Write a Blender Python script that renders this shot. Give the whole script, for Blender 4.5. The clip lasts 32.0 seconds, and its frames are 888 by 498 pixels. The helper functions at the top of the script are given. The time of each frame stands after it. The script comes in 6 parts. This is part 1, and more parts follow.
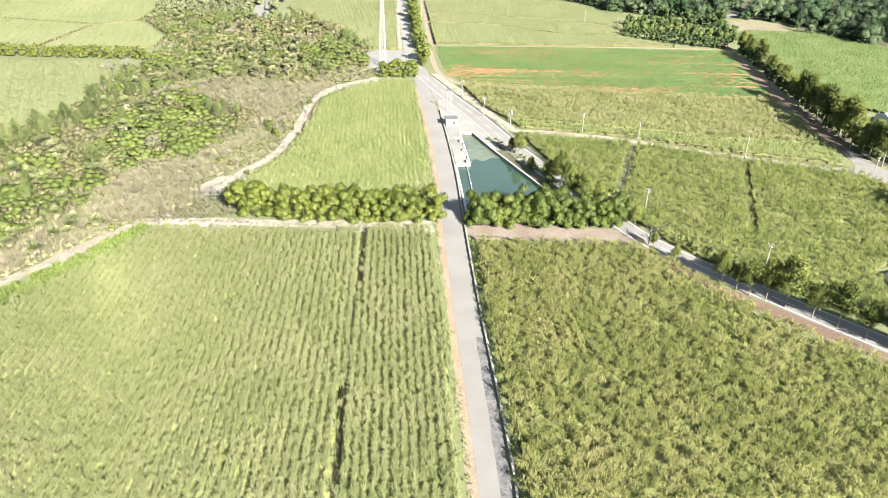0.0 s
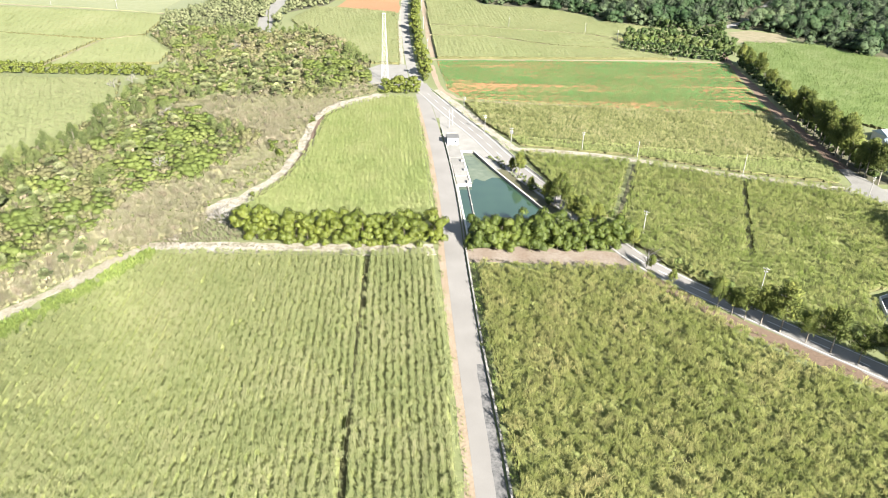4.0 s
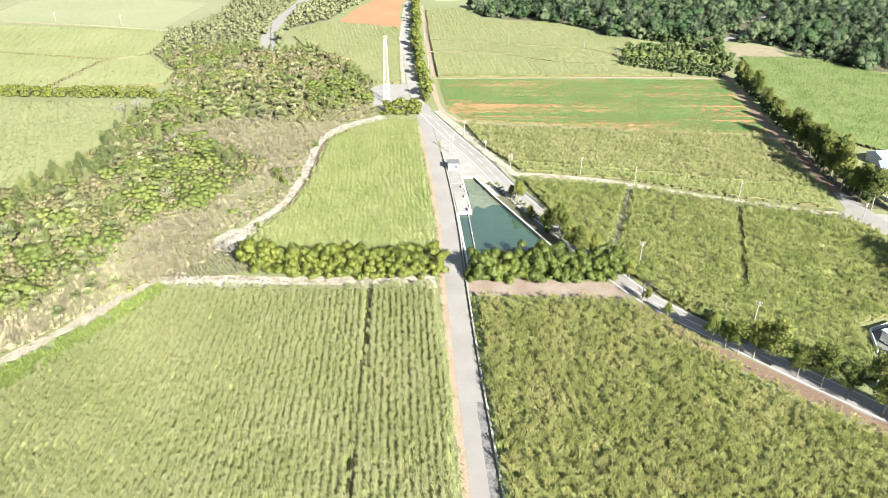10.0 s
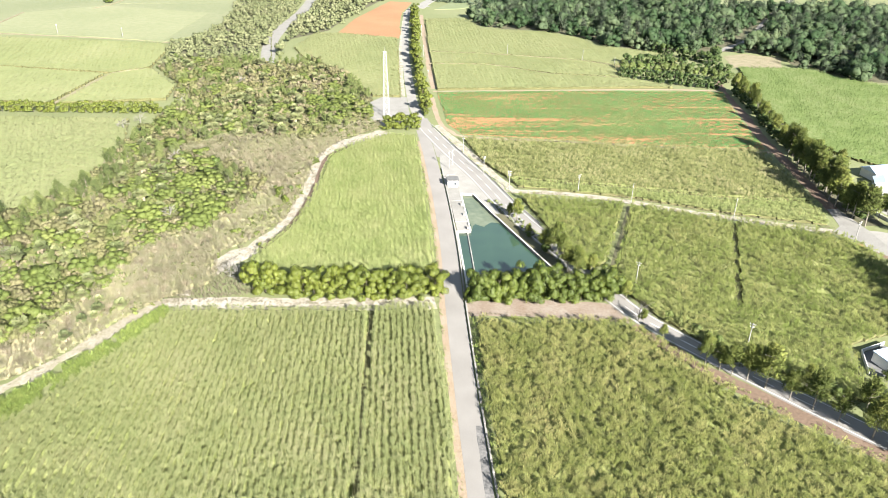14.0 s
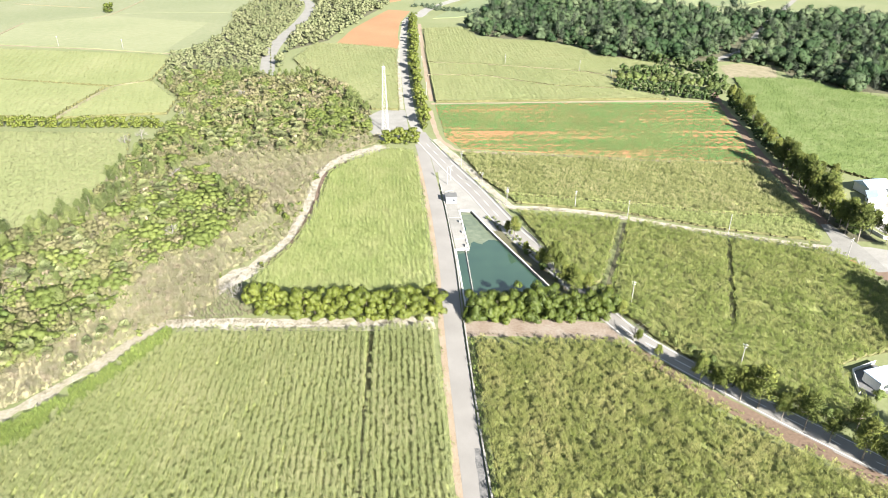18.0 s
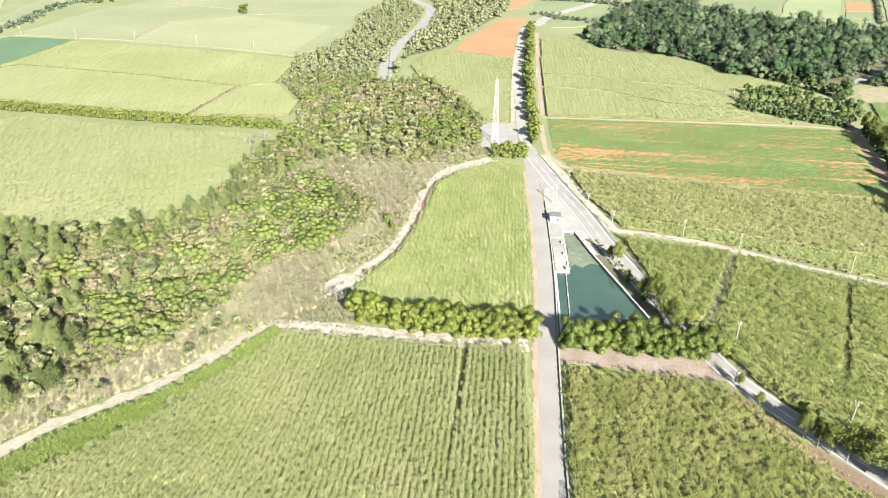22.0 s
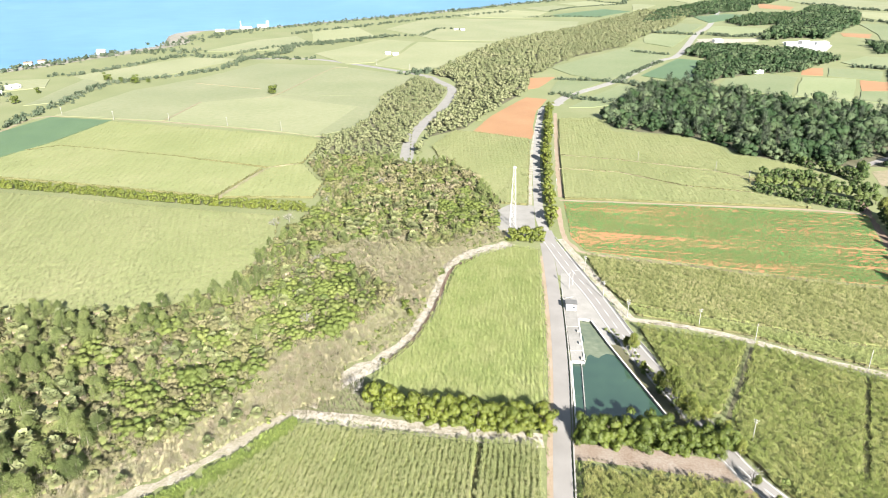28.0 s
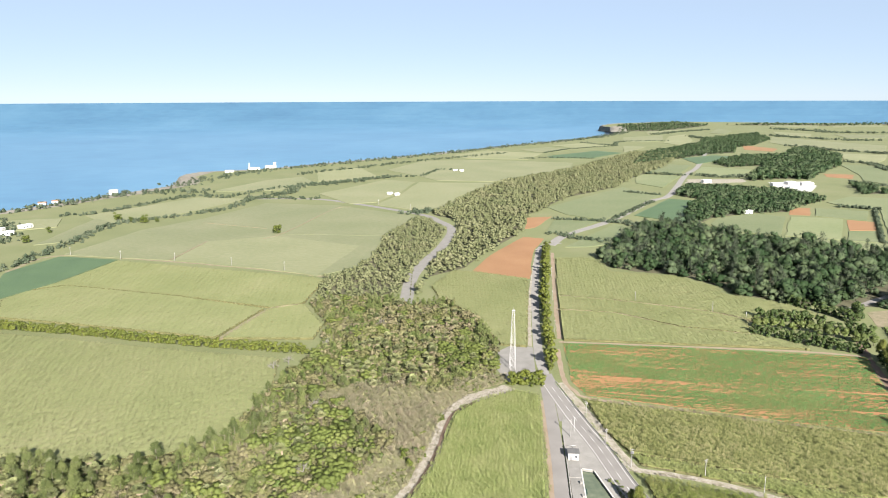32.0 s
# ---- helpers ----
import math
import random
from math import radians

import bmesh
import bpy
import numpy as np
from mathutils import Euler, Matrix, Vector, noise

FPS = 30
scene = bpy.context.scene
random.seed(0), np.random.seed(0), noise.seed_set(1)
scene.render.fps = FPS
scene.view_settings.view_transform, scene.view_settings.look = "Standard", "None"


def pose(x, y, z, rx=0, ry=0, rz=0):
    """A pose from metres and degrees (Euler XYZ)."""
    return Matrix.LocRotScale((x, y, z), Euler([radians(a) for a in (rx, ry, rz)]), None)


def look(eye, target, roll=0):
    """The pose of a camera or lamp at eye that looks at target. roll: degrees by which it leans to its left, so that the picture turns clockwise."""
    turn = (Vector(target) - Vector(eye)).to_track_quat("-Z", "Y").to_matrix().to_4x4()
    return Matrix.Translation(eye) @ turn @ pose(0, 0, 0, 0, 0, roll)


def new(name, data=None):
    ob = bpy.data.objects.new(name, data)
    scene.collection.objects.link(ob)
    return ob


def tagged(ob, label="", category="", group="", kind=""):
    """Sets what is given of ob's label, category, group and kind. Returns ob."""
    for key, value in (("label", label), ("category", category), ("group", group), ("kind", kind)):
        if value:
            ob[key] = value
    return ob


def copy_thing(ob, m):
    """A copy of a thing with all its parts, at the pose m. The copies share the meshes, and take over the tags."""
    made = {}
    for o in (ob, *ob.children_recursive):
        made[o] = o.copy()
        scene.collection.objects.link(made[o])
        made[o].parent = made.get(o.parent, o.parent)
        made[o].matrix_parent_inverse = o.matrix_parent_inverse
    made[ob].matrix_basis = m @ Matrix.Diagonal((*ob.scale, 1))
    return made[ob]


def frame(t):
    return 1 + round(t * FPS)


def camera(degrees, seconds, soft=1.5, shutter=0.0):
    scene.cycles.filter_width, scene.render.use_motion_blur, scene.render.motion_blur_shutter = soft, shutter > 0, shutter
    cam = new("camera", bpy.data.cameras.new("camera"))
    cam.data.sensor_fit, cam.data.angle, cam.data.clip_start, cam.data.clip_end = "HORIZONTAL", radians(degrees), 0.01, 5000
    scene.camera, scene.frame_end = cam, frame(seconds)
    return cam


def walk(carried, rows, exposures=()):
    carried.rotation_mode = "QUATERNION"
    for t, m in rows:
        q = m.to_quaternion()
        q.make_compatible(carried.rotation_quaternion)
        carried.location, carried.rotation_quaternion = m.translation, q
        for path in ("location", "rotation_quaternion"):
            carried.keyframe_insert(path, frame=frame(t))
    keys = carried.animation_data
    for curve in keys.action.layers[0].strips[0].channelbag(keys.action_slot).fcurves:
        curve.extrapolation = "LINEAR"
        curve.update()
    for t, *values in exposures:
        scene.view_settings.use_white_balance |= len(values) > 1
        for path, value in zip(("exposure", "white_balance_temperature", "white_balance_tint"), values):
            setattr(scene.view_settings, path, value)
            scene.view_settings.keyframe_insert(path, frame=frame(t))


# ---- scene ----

# The path: seconds, eye x y z, pitch, roll, yaw to the left (degrees).
PATH = [
    (0, -20.99, -86.02, 87.13, -28.509, 1.594, -6.114),
    (1, -20.98, -86.22, 88.89, -28.479, 1.500, -6.060),
    (2, -20.76, -86.22, 90.90, -28.536, 1.409, -5.945),
    (3, -20.86, -86.37, 92.56, -28.459, 1.396, -5.921),
    (6, -20.53, -86.29, 97.57, -28.375, 1.089, -5.679),
    (7, -20.72, -86.30, 99.23, -28.338, 1.137, -5.721),
    (8, -20.69, -86.34, 101.04, -28.356, 1.082, -5.682),
    (9, -20.54, -86.29, 103.06, -28.421, 0.951, -5.627),
    (10, -20.41, -86.34, 104.79, -28.402, 0.810, -5.584),
    (11, -20.54, -86.45, 106.53, -28.370, 0.821, -5.605),
    (12, -20.41, -86.50, 108.18, -28.334, 0.766, -5.569),
    (13, -20.37, -86.44, 109.85, -28.303, 0.642, -5.555),
    (14, -20.34, -86.56, 111.81, -28.330, 0.636, -5.574),
    (17, -20.12, -86.60, 117.22, -28.313, 0.468, -5.602),
    (18, -20.23, -86.82, 118.80, -28.263, 0.430, -5.648),
    (18.5, -20.20, -86.76, 119.66, -28.249, 0.380, -5.638),
    (19, -20.10, -86.71, 120.50, -28.233, 0.370, -5.427),
    (19.5, -20.15, -86.71, 121.37, -28.248, 0.272, -4.138),
    (20, -20.19, -86.52, 122.20, -28.267, 0.215, -2.101),
    (20.5, -20.29, -86.35, 123.03, -28.268, 0.326, -0.098),
    (21, -20.25, -86.09, 123.64, -28.260, 0.301, 1.657),
    (21.5, -20.03, -86.10, 124.52, -28.275, 0.192, 2.935),
    (22, -19.99, -86.34, 125.42, -28.278, 0.210, 3.788),
    (22.5, -20.15, -86.40, 126.32, -28.272, 0.141, 4.544),
    (23, -20.00, -86.53, 127.20, -28.254, 0.123, 5.292),
    (23.5, -20.05, -86.25, 127.82, -28.242, 0.174, 5.384),
    (24, -20.03, -85.87, 128.57, -28.243, 0.191, 5.388),
    (24.5, -19.92, -85.67, 129.47, -28.251, 0.151, 5.414),
    (26.1, -18.93, -86.30, 132.38, -28.150, -0.200, 5.690),
    (26.5, -18.66, -86.49, 133.11, -27.345, -0.263, 5.732),
    (27, -18.48, -86.56, 134.06, -25.886, -0.273, 5.764),
    (27.5, -18.49, -86.93, 134.96, -24.417, -0.260, 5.729),
    (28, -18.32, -87.23, 136.07, -22.980, -0.228, 5.741),
    (28.5, -18.40, -87.44, 136.91, -21.546, -0.228, 5.714),
    (29, -18.28, -87.57, 137.84, -20.135, -0.250, 5.714),
    (29.5, -18.15, -87.78, 138.79, -18.696, -0.242, 5.733),
    (30, -18.21, -88.11, 139.74, -17.249, -0.214, 5.717),
    (30.5, -18.07, -88.29, 140.83, -15.866, -0.237, 5.719),
    (31, -18.06, -88.76, 141.92, -14.492, -0.198, 5.708),
    (31.5, -18.14, -89.07, 142.60, -13.073, -0.207, 5.684),
    (32, -18.05, -89.32, 143.26, -12.235, -0.210, 5.680),
]


def aim(x, y, z, pitch, roll, yaw):
    p, w = radians(pitch), radians(yaw)
    ahead = Vector((-math.sin(w) * math.cos(p), math.cos(w) * math.cos(p), math.sin(p)))
    return look((x, y, z), Vector((x, y, z)) + ahead * 100, roll)


cam = camera(64.94, 32.0, soft=0.6)
walk(cam, [(t, aim(*row)) for t, *row in PATH],
     exposures=[(0, 3.04, 6500, 10), (26, 3.04, 6450, 10), (28, 2.97, 6450, 11), (30, 2.73, 6500, 12.5), (32, 2.46, 6550, 13)])

# ---- world and sun ----
SUN = Vector((-0.348, 0.813, -0.466)).normalized()      # the way the sunlight goes
world = bpy.data.worlds.new("sky")
scene.world = world
world.use_nodes = True
wn = world.node_tree.nodes
sky = wn.new("ShaderNodeTexSky")
sky.sky_type = "NISHITA"
sky.sun_disc = False
sky.sun_elevation = math.asin(-SUN.z)
sky.sun_rotation = math.atan2(-SUN.x, -SUN.y)
sky.altitude = 100
sky.air_density = 0.6
sky.dust_density = 0.0
sky.ozone_density = 2.0
wn["Background"].inputs["Strength"].default_value = 0.0138
sky_tint = wn.new("ShaderNodeMix")          # one constant pale haze colour mixed over the whole sky to whiten it
sky_tint.data_type = "RGBA"
sky_tint.inputs[0].default_value = 0.5
sky_tint.inputs[7].default_value = (11.6, 14.6, 18.0, 1)
world.node_tree.links.new(sky.outputs[0], sky_tint.inputs[6])
world.node_tree.links.new(sky_tint.outputs[2], wn["Background"].inputs["Color"])
sun = new("sun", bpy.data.lights.new("sun", "SUN"))
sun.data.energy, sun.data.angle, sun.data.color = 5.0, radians(0.53), (1.0, 0.955, 0.88)
sun.matrix_world = look((60, -140, 300), Vector((60, -140, 300)) + SUN)



# ---- materials ----
def mat(name, stops, big=0.05, fine=1.0, rough=0.9, bump=0.0, bump_scale=None, metal=0.0, island=0.0, single=0.0,
        sheen=0.0, through_leaf=0.0, spec=0.3, share=0.5, even=0.0, bough=0.0, plant=0.0):
    """Two scales of noise through a ramp of colours, with relief and, for pieces, a shade of their own."""
    m = bpy.data.materials.new(name)
    m.use_nodes = True
    nt = m.node_tree
    n, link = nt.nodes, nt.links.new
    bsdf = n["Principled BSDF"]
    geo = n.new("ShaderNodeNewGeometry")
    noises = []
    for s, detail in ((big, 3.0), (fine, 6.0)):
        t = n.new("ShaderNodeTexNoise")
        t.inputs["Scale"].default_value, t.inputs["Detail"].default_value = s, detail
        link(geo.outputs["Position"], t.inputs["Vector"])
        noises.append(t.outputs["Fac"])
    mix = n.new("ShaderNodeMix")
    mix.inputs[0].default_value = share
    link(noises[0], mix.inputs[2])
    link(noises[1], mix.inputs[3])
    ramp = n.new("ShaderNodeValToRGB")
    el = ramp.color_ramp.elements
    while len(el) < len(stops):
        el.new(0.5)
    for e, (at, c) in zip(el, stops):
        e.position, e.color = at, (*c, 1)
    link(mix.outputs[0], ramp.inputs[0])
    colour = ramp.outputs[0]
    for amount, source in ((island, geo.outputs["Random Per Island"]), (single, None)):
        if amount <= 0:
            continue
        if source is None:
            source = n.new("ShaderNodeObjectInfo").outputs["Random"]
        span = n.new("ShaderNodeMapRange")
        span.inputs[3].default_value, span.inputs[4].default_value = 1 - amount, 1 + amount
        link(source, span.inputs[0])
        hsv = n.new("ShaderNodeHueSaturation")
        link(span.outputs[0], hsv.inputs["Value"])
        hue = n.new("ShaderNodeMapRange")
        hue.inputs[3].default_value, hue.inputs[4].default_value = 0.5 + 0.035 * amount, 0.5 - 0.035 * amount
        link(source, hue.inputs[0])
        link(hue.outputs[0], hsv.inputs["Hue"])
        link(colour, hsv.inputs["Color"])
        colour = hsv.outputs[0]
    if plant:                                 # every plant of a joined stand has a shade of its own
        own = n.new("ShaderNodeAttribute")
        own.attribute_name = "tone"
        hsv = n.new("ShaderNodeHueSaturation")
        for socket, amount, base in (("Value", plant, 1.0), ("Hue", -0.05 * plant, 0.5), ("Saturation", -0.35 * plant, 1.0)):
            sum_ = n.new("ShaderNodeMath")
            sum_.operation = "MULTIPLY_ADD"
            sum_.inputs[1].default_value, sum_.inputs[2].default_value = amount, base
            link(own.outputs["Fac"], sum_.inputs[0])
            link(sum_.outputs[0], hsv.inputs[socket])
        link(colour, hsv.inputs["Color"])
        colour = hsv.outputs[0]
    link(colour, bsdf.inputs["Base Color"])
    bsdf.inputs["Roughness"].default_value = rough
    bsdf.inputs["Metallic"].default_value = metal
    bsdf.inputs["Specular IOR Level"].default_value = spec
    if bump:
        b = n.new("ShaderNodeBump")
        b.inputs["Strength"].default_value, b.inputs["Distance"].default_value = bump, 0.3
        src = noises[1]
        if bump_scale:
            t = n.new("ShaderNodeTexNoise")
            t.inputs["Scale"].default_value, t.inputs["Detail"].default_value = bump_scale, 4.0
            link(geo.outputs["Position"], t.inputs["Vector"])
            src = t.outputs["Fac"]
        link(src, b.inputs["Height"])
        link(b.outputs[0], bsdf.inputs["Normal"])
    upright = None
    if bough:                                 # leaves lie along the round face of their bough
        face = n.new("ShaderNodeAttribute")
        face.attribute_name = "bough"
        turn = n.new("ShaderNodeVectorTransform")
        turn.vector_type, turn.convert_from, turn.convert_to = "NORMAL", "OBJECT", "WORLD"
        link(face.outputs["Vector"], turn.inputs[0])
        lift = n.new("ShaderNodeMix")
        lift.data_type = "VECTOR"
        lift.inputs[0].default_value = bough
        link(geo.outputs["Normal"], lift.inputs[4])
        link(turn.outputs[0], lift.inputs[5])
        upright = lift.outputs[1]
        link(upright, bsdf.inputs["Normal"])
    elif even:                                  # a stand of thin leaves takes the light as one rough canopy
        lift = n.new("ShaderNodeMix")
        lift.data_type = "VECTOR"
        lift.inputs[0].default_value = even
        lift.inputs[5].default_value = (0, 0, 1)
        link(geo.outputs["Normal"], lift.inputs[4])
        upright = lift.outputs[1]
        link(upright, bsdf.inputs["Normal"])
    if through_leaf:
        tr = n.new("ShaderNodeBsdfTranslucent")
        link(colour, tr.inputs["Color"])
        if upright:
            link(upright, tr.inputs["Normal"])
        ms = n.new("ShaderNodeMixShader")
        ms.inputs[0].default_value = through_leaf
        link(bsdf.outputs[0], ms.inputs[1])
        link(tr.outputs[0], ms.inputs[2])
        link(ms.outputs[0], n["Material Output"].inputs["Surface"])
    return m


M = {}
M["ground"] = mat("dry_grass", [(0.3, (0.062, 0.072, 0.028)), (0.5, (0.082, 0.092, 0.038)), (0.7, (0.102, 0.102, 0.053))], 0.02, 0.6, bump=0.5)
M["soil_orange"] = mat("orange_soil", [(0.3, (0.120, 0.087, 0.055)), (0.55, (0.147, 0.116, 0.084)), (0.75, (0.162, 0.144, 0.115))], 0.12, 1.5, bump=0.4)
M["soil_red"] = mat("red_soil", [(0.3, (0.122, 0.062, 0.027)), (0.6, (0.154, 0.084, 0.039)), (0.8, (0.167, 0.104, 0.056))], 0.03, 0.8, bump=0.4)
M["crop_soil"] = mat("dry_red_crop_soil", [(0.3, (0.158, 0.074, 0.031)), (0.6, (0.190, 0.099, 0.044)), (0.8, (0.206, 0.115, 0.056))], 0.03, 0.8, bump=0.4)
M["soil_brown"] = mat("brown_soil", [(0.3, (0.061, 0.041, 0.027)), (0.6, (0.089, 0.061, 0.043)), (0.8, (0.111, 0.086, 0.067))], 0.1, 1.2, bump=0.5)
M["soil_pale"] = mat("pale_brown_soil", [(0.3, (0.085, 0.059, 0.040)), (0.55, (0.122, 0.100, 0.080)), (0.75, (0.146, 0.133, 0.116))], 0.18, 1.4, bump=0.5)
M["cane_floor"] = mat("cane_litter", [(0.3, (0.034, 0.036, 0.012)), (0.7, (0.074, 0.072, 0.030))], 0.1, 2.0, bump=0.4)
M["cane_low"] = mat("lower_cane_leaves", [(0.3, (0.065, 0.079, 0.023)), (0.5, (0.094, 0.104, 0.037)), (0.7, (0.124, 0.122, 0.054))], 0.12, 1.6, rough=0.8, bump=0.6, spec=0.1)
# Stalk brown darkened, as the tops cast too little shade on the edge.
M["stalk"] = mat("shaded_cane_stalks", [(0.3, (0.036, 0.039, 0.015)), (0.5, (0.063, 0.063, 0.027)), (0.7, (0.099, 0.090, 0.045))], 0.4, 3.0, rough=0.9, spec=0.1)
M["thicket"] = mat("dry_weedy_thicket", [(0.3, (0.161, 0.139, 0.087)), (0.46, (0.188, 0.168, 0.100)), (0.6, (0.161, 0.171, 0.076)), (0.72, (0.121, 0.149, 0.048))], 0.045, 0.6, rough=0.9, bump=0.8, spec=0.1)
M["shrub_floor"] = mat("leafy_undergrowth", [(0.3, (0.057, 0.076, 0.020)), (0.46, (0.081, 0.093, 0.032)), (0.6, (0.104, 0.099, 0.047)), (0.72, (0.131, 0.107, 0.069))], 0.05, 0.9, rough=0.8, bump=0.9, spec=0.1)
M["coral"] = mat("pale_coral_gravel", [(0.28, (0.073, 0.068, 0.037)), (0.40, (0.112, 0.100, 0.071)), (0.52, (0.167, 0.153, 0.124)), (0.69, (0.221, 0.207, 0.180))], 0.35, 1.6, bump=0.7)
M["weedy_gravel"] = mat("weedy_coral_gravel", [(0.30, (0.086, 0.090, 0.040)), (0.42, (0.122, 0.110, 0.076)), (0.56, (0.152, 0.138, 0.108)), (0.72, (0.196, 0.182, 0.154))], 0.3, 1.4, bump=0.6)
M["track"] = mat("dry_earth_track", [(0.32, (0.068, 0.068, 0.029)), (0.5, (0.112, 0.096, 0.058)), (0.7, (0.150, 0.130, 0.092))], 0.2, 1.1, bump=0.5)
M["asphalt"] = mat("worn_asphalt", [(0.3, (0.098, 0.092, 0.085)), (0.55, (0.119, 0.112, 0.104)), (0.75, (0.142, 0.134, 0.125))], 0.1, 7.0, bump=0.04, share=0.4)
M["asphalt_patch"] = mat("newer_asphalt", [(0.35, (0.037, 0.037, 0.037)), (0.65, (0.104, 0.100, 0.096))], 0.5, 1.8, bump=0.1)
M["concrete"] = mat("weathered_concrete", [(0.3, (0.096, 0.092, 0.083)), (0.55, (0.131, 0.126, 0.116)), (0.75, (0.166, 0.162, 0.149))], 0.2, 2.2, bump=0.2, single=0.12)
M["paint_white"] = mat("worn_white_road_paint", [(0.3, (0.240, 0.240, 0.231)), (0.6, (0.361, 0.361, 0.351))], 0.5, 4.0)
M["cane"] = mat("sugarcane_leaf", [(0.37, (0.158, 0.178, 0.074)), (0.5, (0.188, 0.203, 0.090)), (0.63, (0.214, 0.217, 0.108))], 0.06, 0.5, rough=0.65, island=0.06, plant=0.06, through_leaf=0.2, even=0.84, spec=0.1)
M["cane_young"] = mat("young_sugarcane_leaf", [(0.37, (0.150, 0.182, 0.064)), (0.5, (0.178, 0.203, 0.078)), (0.63, (0.205, 0.218, 0.095))], 0.06, 0.5, rough=0.65, island=0.1, plant=0.06, through_leaf=0.2, even=0.84, spec=0.1)
M["cane_rough"] = mat("mature_sugarcane_leaf", [(0.37, (0.104, 0.122, 0.033)), (0.5, (0.148, 0.156, 0.052)), (0.63, (0.194, 0.182, 0.073))], 0.10, 0.6, rough=0.75, island=0.16, plant=0.09, through_leaf=0.2, even=0.84, spec=0.1)
M["cane_even"] = mat("even_sugarcane_leaf", [(0.3, (0.113, 0.122, 0.059)), (0.5, (0.133, 0.136, 0.071)), (0.7, (0.155, 0.149, 0.086))], 0.02, 0.25, rough=0.7, island=0.08, plant=0.05, through_leaf=0.2, even=0.84, spec=0.1)
M["cane_green"] = mat("fresh_green_cane_leaf", [(0.3, (0.114, 0.134, 0.056)), (0.5, (0.143, 0.150, 0.069)), (0.7, (0.173, 0.162, 0.086))], 0.03, 0.25, rough=0.7, island=0.08, plant=0.08, through_leaf=0.2, even=0.84, spec=0.1)
M["cane_dry"] = mat("dry_sugarcane_leaf", [(0.37, (0.138, 0.148, 0.056)), (0.5, (0.180, 0.186, 0.078)), (0.63, (0.224, 0.212, 0.106))], 0.08, 0.5, rough=0.7, island=0.14, plant=0.09, through_leaf=0.2, even=0.84, spec=0.1)
M["cane_lush"] = mat("lush_sugarcane_leaf", [(0.37, (0.096, 0.122, 0.030)), (0.5, (0.126, 0.145, 0.044)), (0.63, (0.158, 0.158, 0.059))], 0.08, 0.6, rough=0.7, island=0.15, plant=0.12, through_leaf=0.2, even=0.84, spec=0.1)
# Litter brown, made darker to carry the shade under trees and between fields.
M["litter"] = mat("shaded_leaf_litter", [(0.3, (0.030, 0.030, 0.014)), (0.7, (0.062, 0.058, 0.032))], 0.1, 1.0, bump=0.5)
M["wood_floor"] = mat("weedy_wood_floor", [(0.3, (0.048, 0.060, 0.024)), (0.5, (0.076, 0.083, 0.038)), (0.7, (0.106, 0.097, 0.060))], 0.08, 0.8, bump=0.6)
M["cane_deep"] = mat("deep_green_cane_leaf", [(0.37, (0.071, 0.102, 0.030)), (0.5, (0.093, 0.125, 0.042)), (0.63, (0.118, 0.140, 0.058))], 0.06, 0.4, rough=0.7, island=0.15, plant=0.12, through_leaf=0.2, even=0.8, spec=0.1)
# Darker copy of the even cane colour, for shade among its tops.
M["cane_under"] = mat("shaded_lower_even_cane", [(0.3, (0.095, 0.109, 0.045)), (0.5, (0.114, 0.125, 0.055)), (0.7, (0.136, 0.138, 0.069))], 0.02, 0.6, rough=0.8, bump=0.5, spec=0.1)
M["cane_far"] = mat("sugarcane_canopy", [(0.3, (0.082, 0.094, 0.043)), (0.5, (0.103, 0.110, 0.056)), (0.7, (0.128, 0.128, 0.073))], 0.012, 0.22, rough=0.8, bump=1.0, bump_scale=0.7, single=0.13)
M["cane_far_green"] = mat("fresh_sugarcane_canopy", [(0.3, (0.070, 0.089, 0.037)), (0.5, (0.088, 0.103, 0.048)), (0.7, (0.112, 0.119, 0.062))], 0.012, 0.22, rough=0.8, bump=1.0, bump_scale=0.7, single=0.16)
M["dark_crop"] = mat("dark_green_crop", [(0.3, (0.030, 0.054, 0.024)), (0.7, (0.046, 0.076, 0.032))], 0.05, 0.7, rough=0.7, bump=0.6)
M["crop"] = mat("low_green_crop_leaf", [(0.3, (0.036, 0.106, 0.028)), (0.7, (0.063, 0.149, 0.049))], 0.05, 1.0, rough=0.6, island=0.3, through_leaf=0.2, spec=0.1)
M["grass"] = mat("bright_grass", [(0.3, (0.088, 0.126, 0.023)), (0.7, (0.134, 0.163, 0.042))], 0.2, 1.0, rough=0.7, island=0.3, through_leaf=0.2)
M["reed"] = mat("dry_reed", [(0.3, (0.104, 0.089, 0.057)), (0.5, (0.137, 0.120, 0.085)), (0.7, (0.124, 0.126, 0.068))], 0.06, 0.5, rough=0.8, island=0.25, through_leaf=0.25, even=0.5, spec=0.1)
M["leaf_broad"] = mat("broadleaf", [(0.32, (0.073, 0.073, 0.030)), (0.44, (0.056, 0.071, 0.023)), (0.56, (0.052, 0.073, 0.019)), (0.68, (0.036, 0.053, 0.013))], 0.035, 0.3, rough=0.5, island=0.15, single=0.25, plant=0.25, through_leaf=0.18, share=0.35, bough=0.7, spec=0.1)
M["leaf_hedge"] = mat("glossy_hedge_leaf", [(0.3, (0.031, 0.043, 0.004)), (0.55, (0.052, 0.063, 0.008)), (0.75, (0.076, 0.084, 0.011))], 0.15, 0.8, rough=0.6, island=0.2, single=0.15, through_leaf=0.06, spec=0.2, bough=0.72)
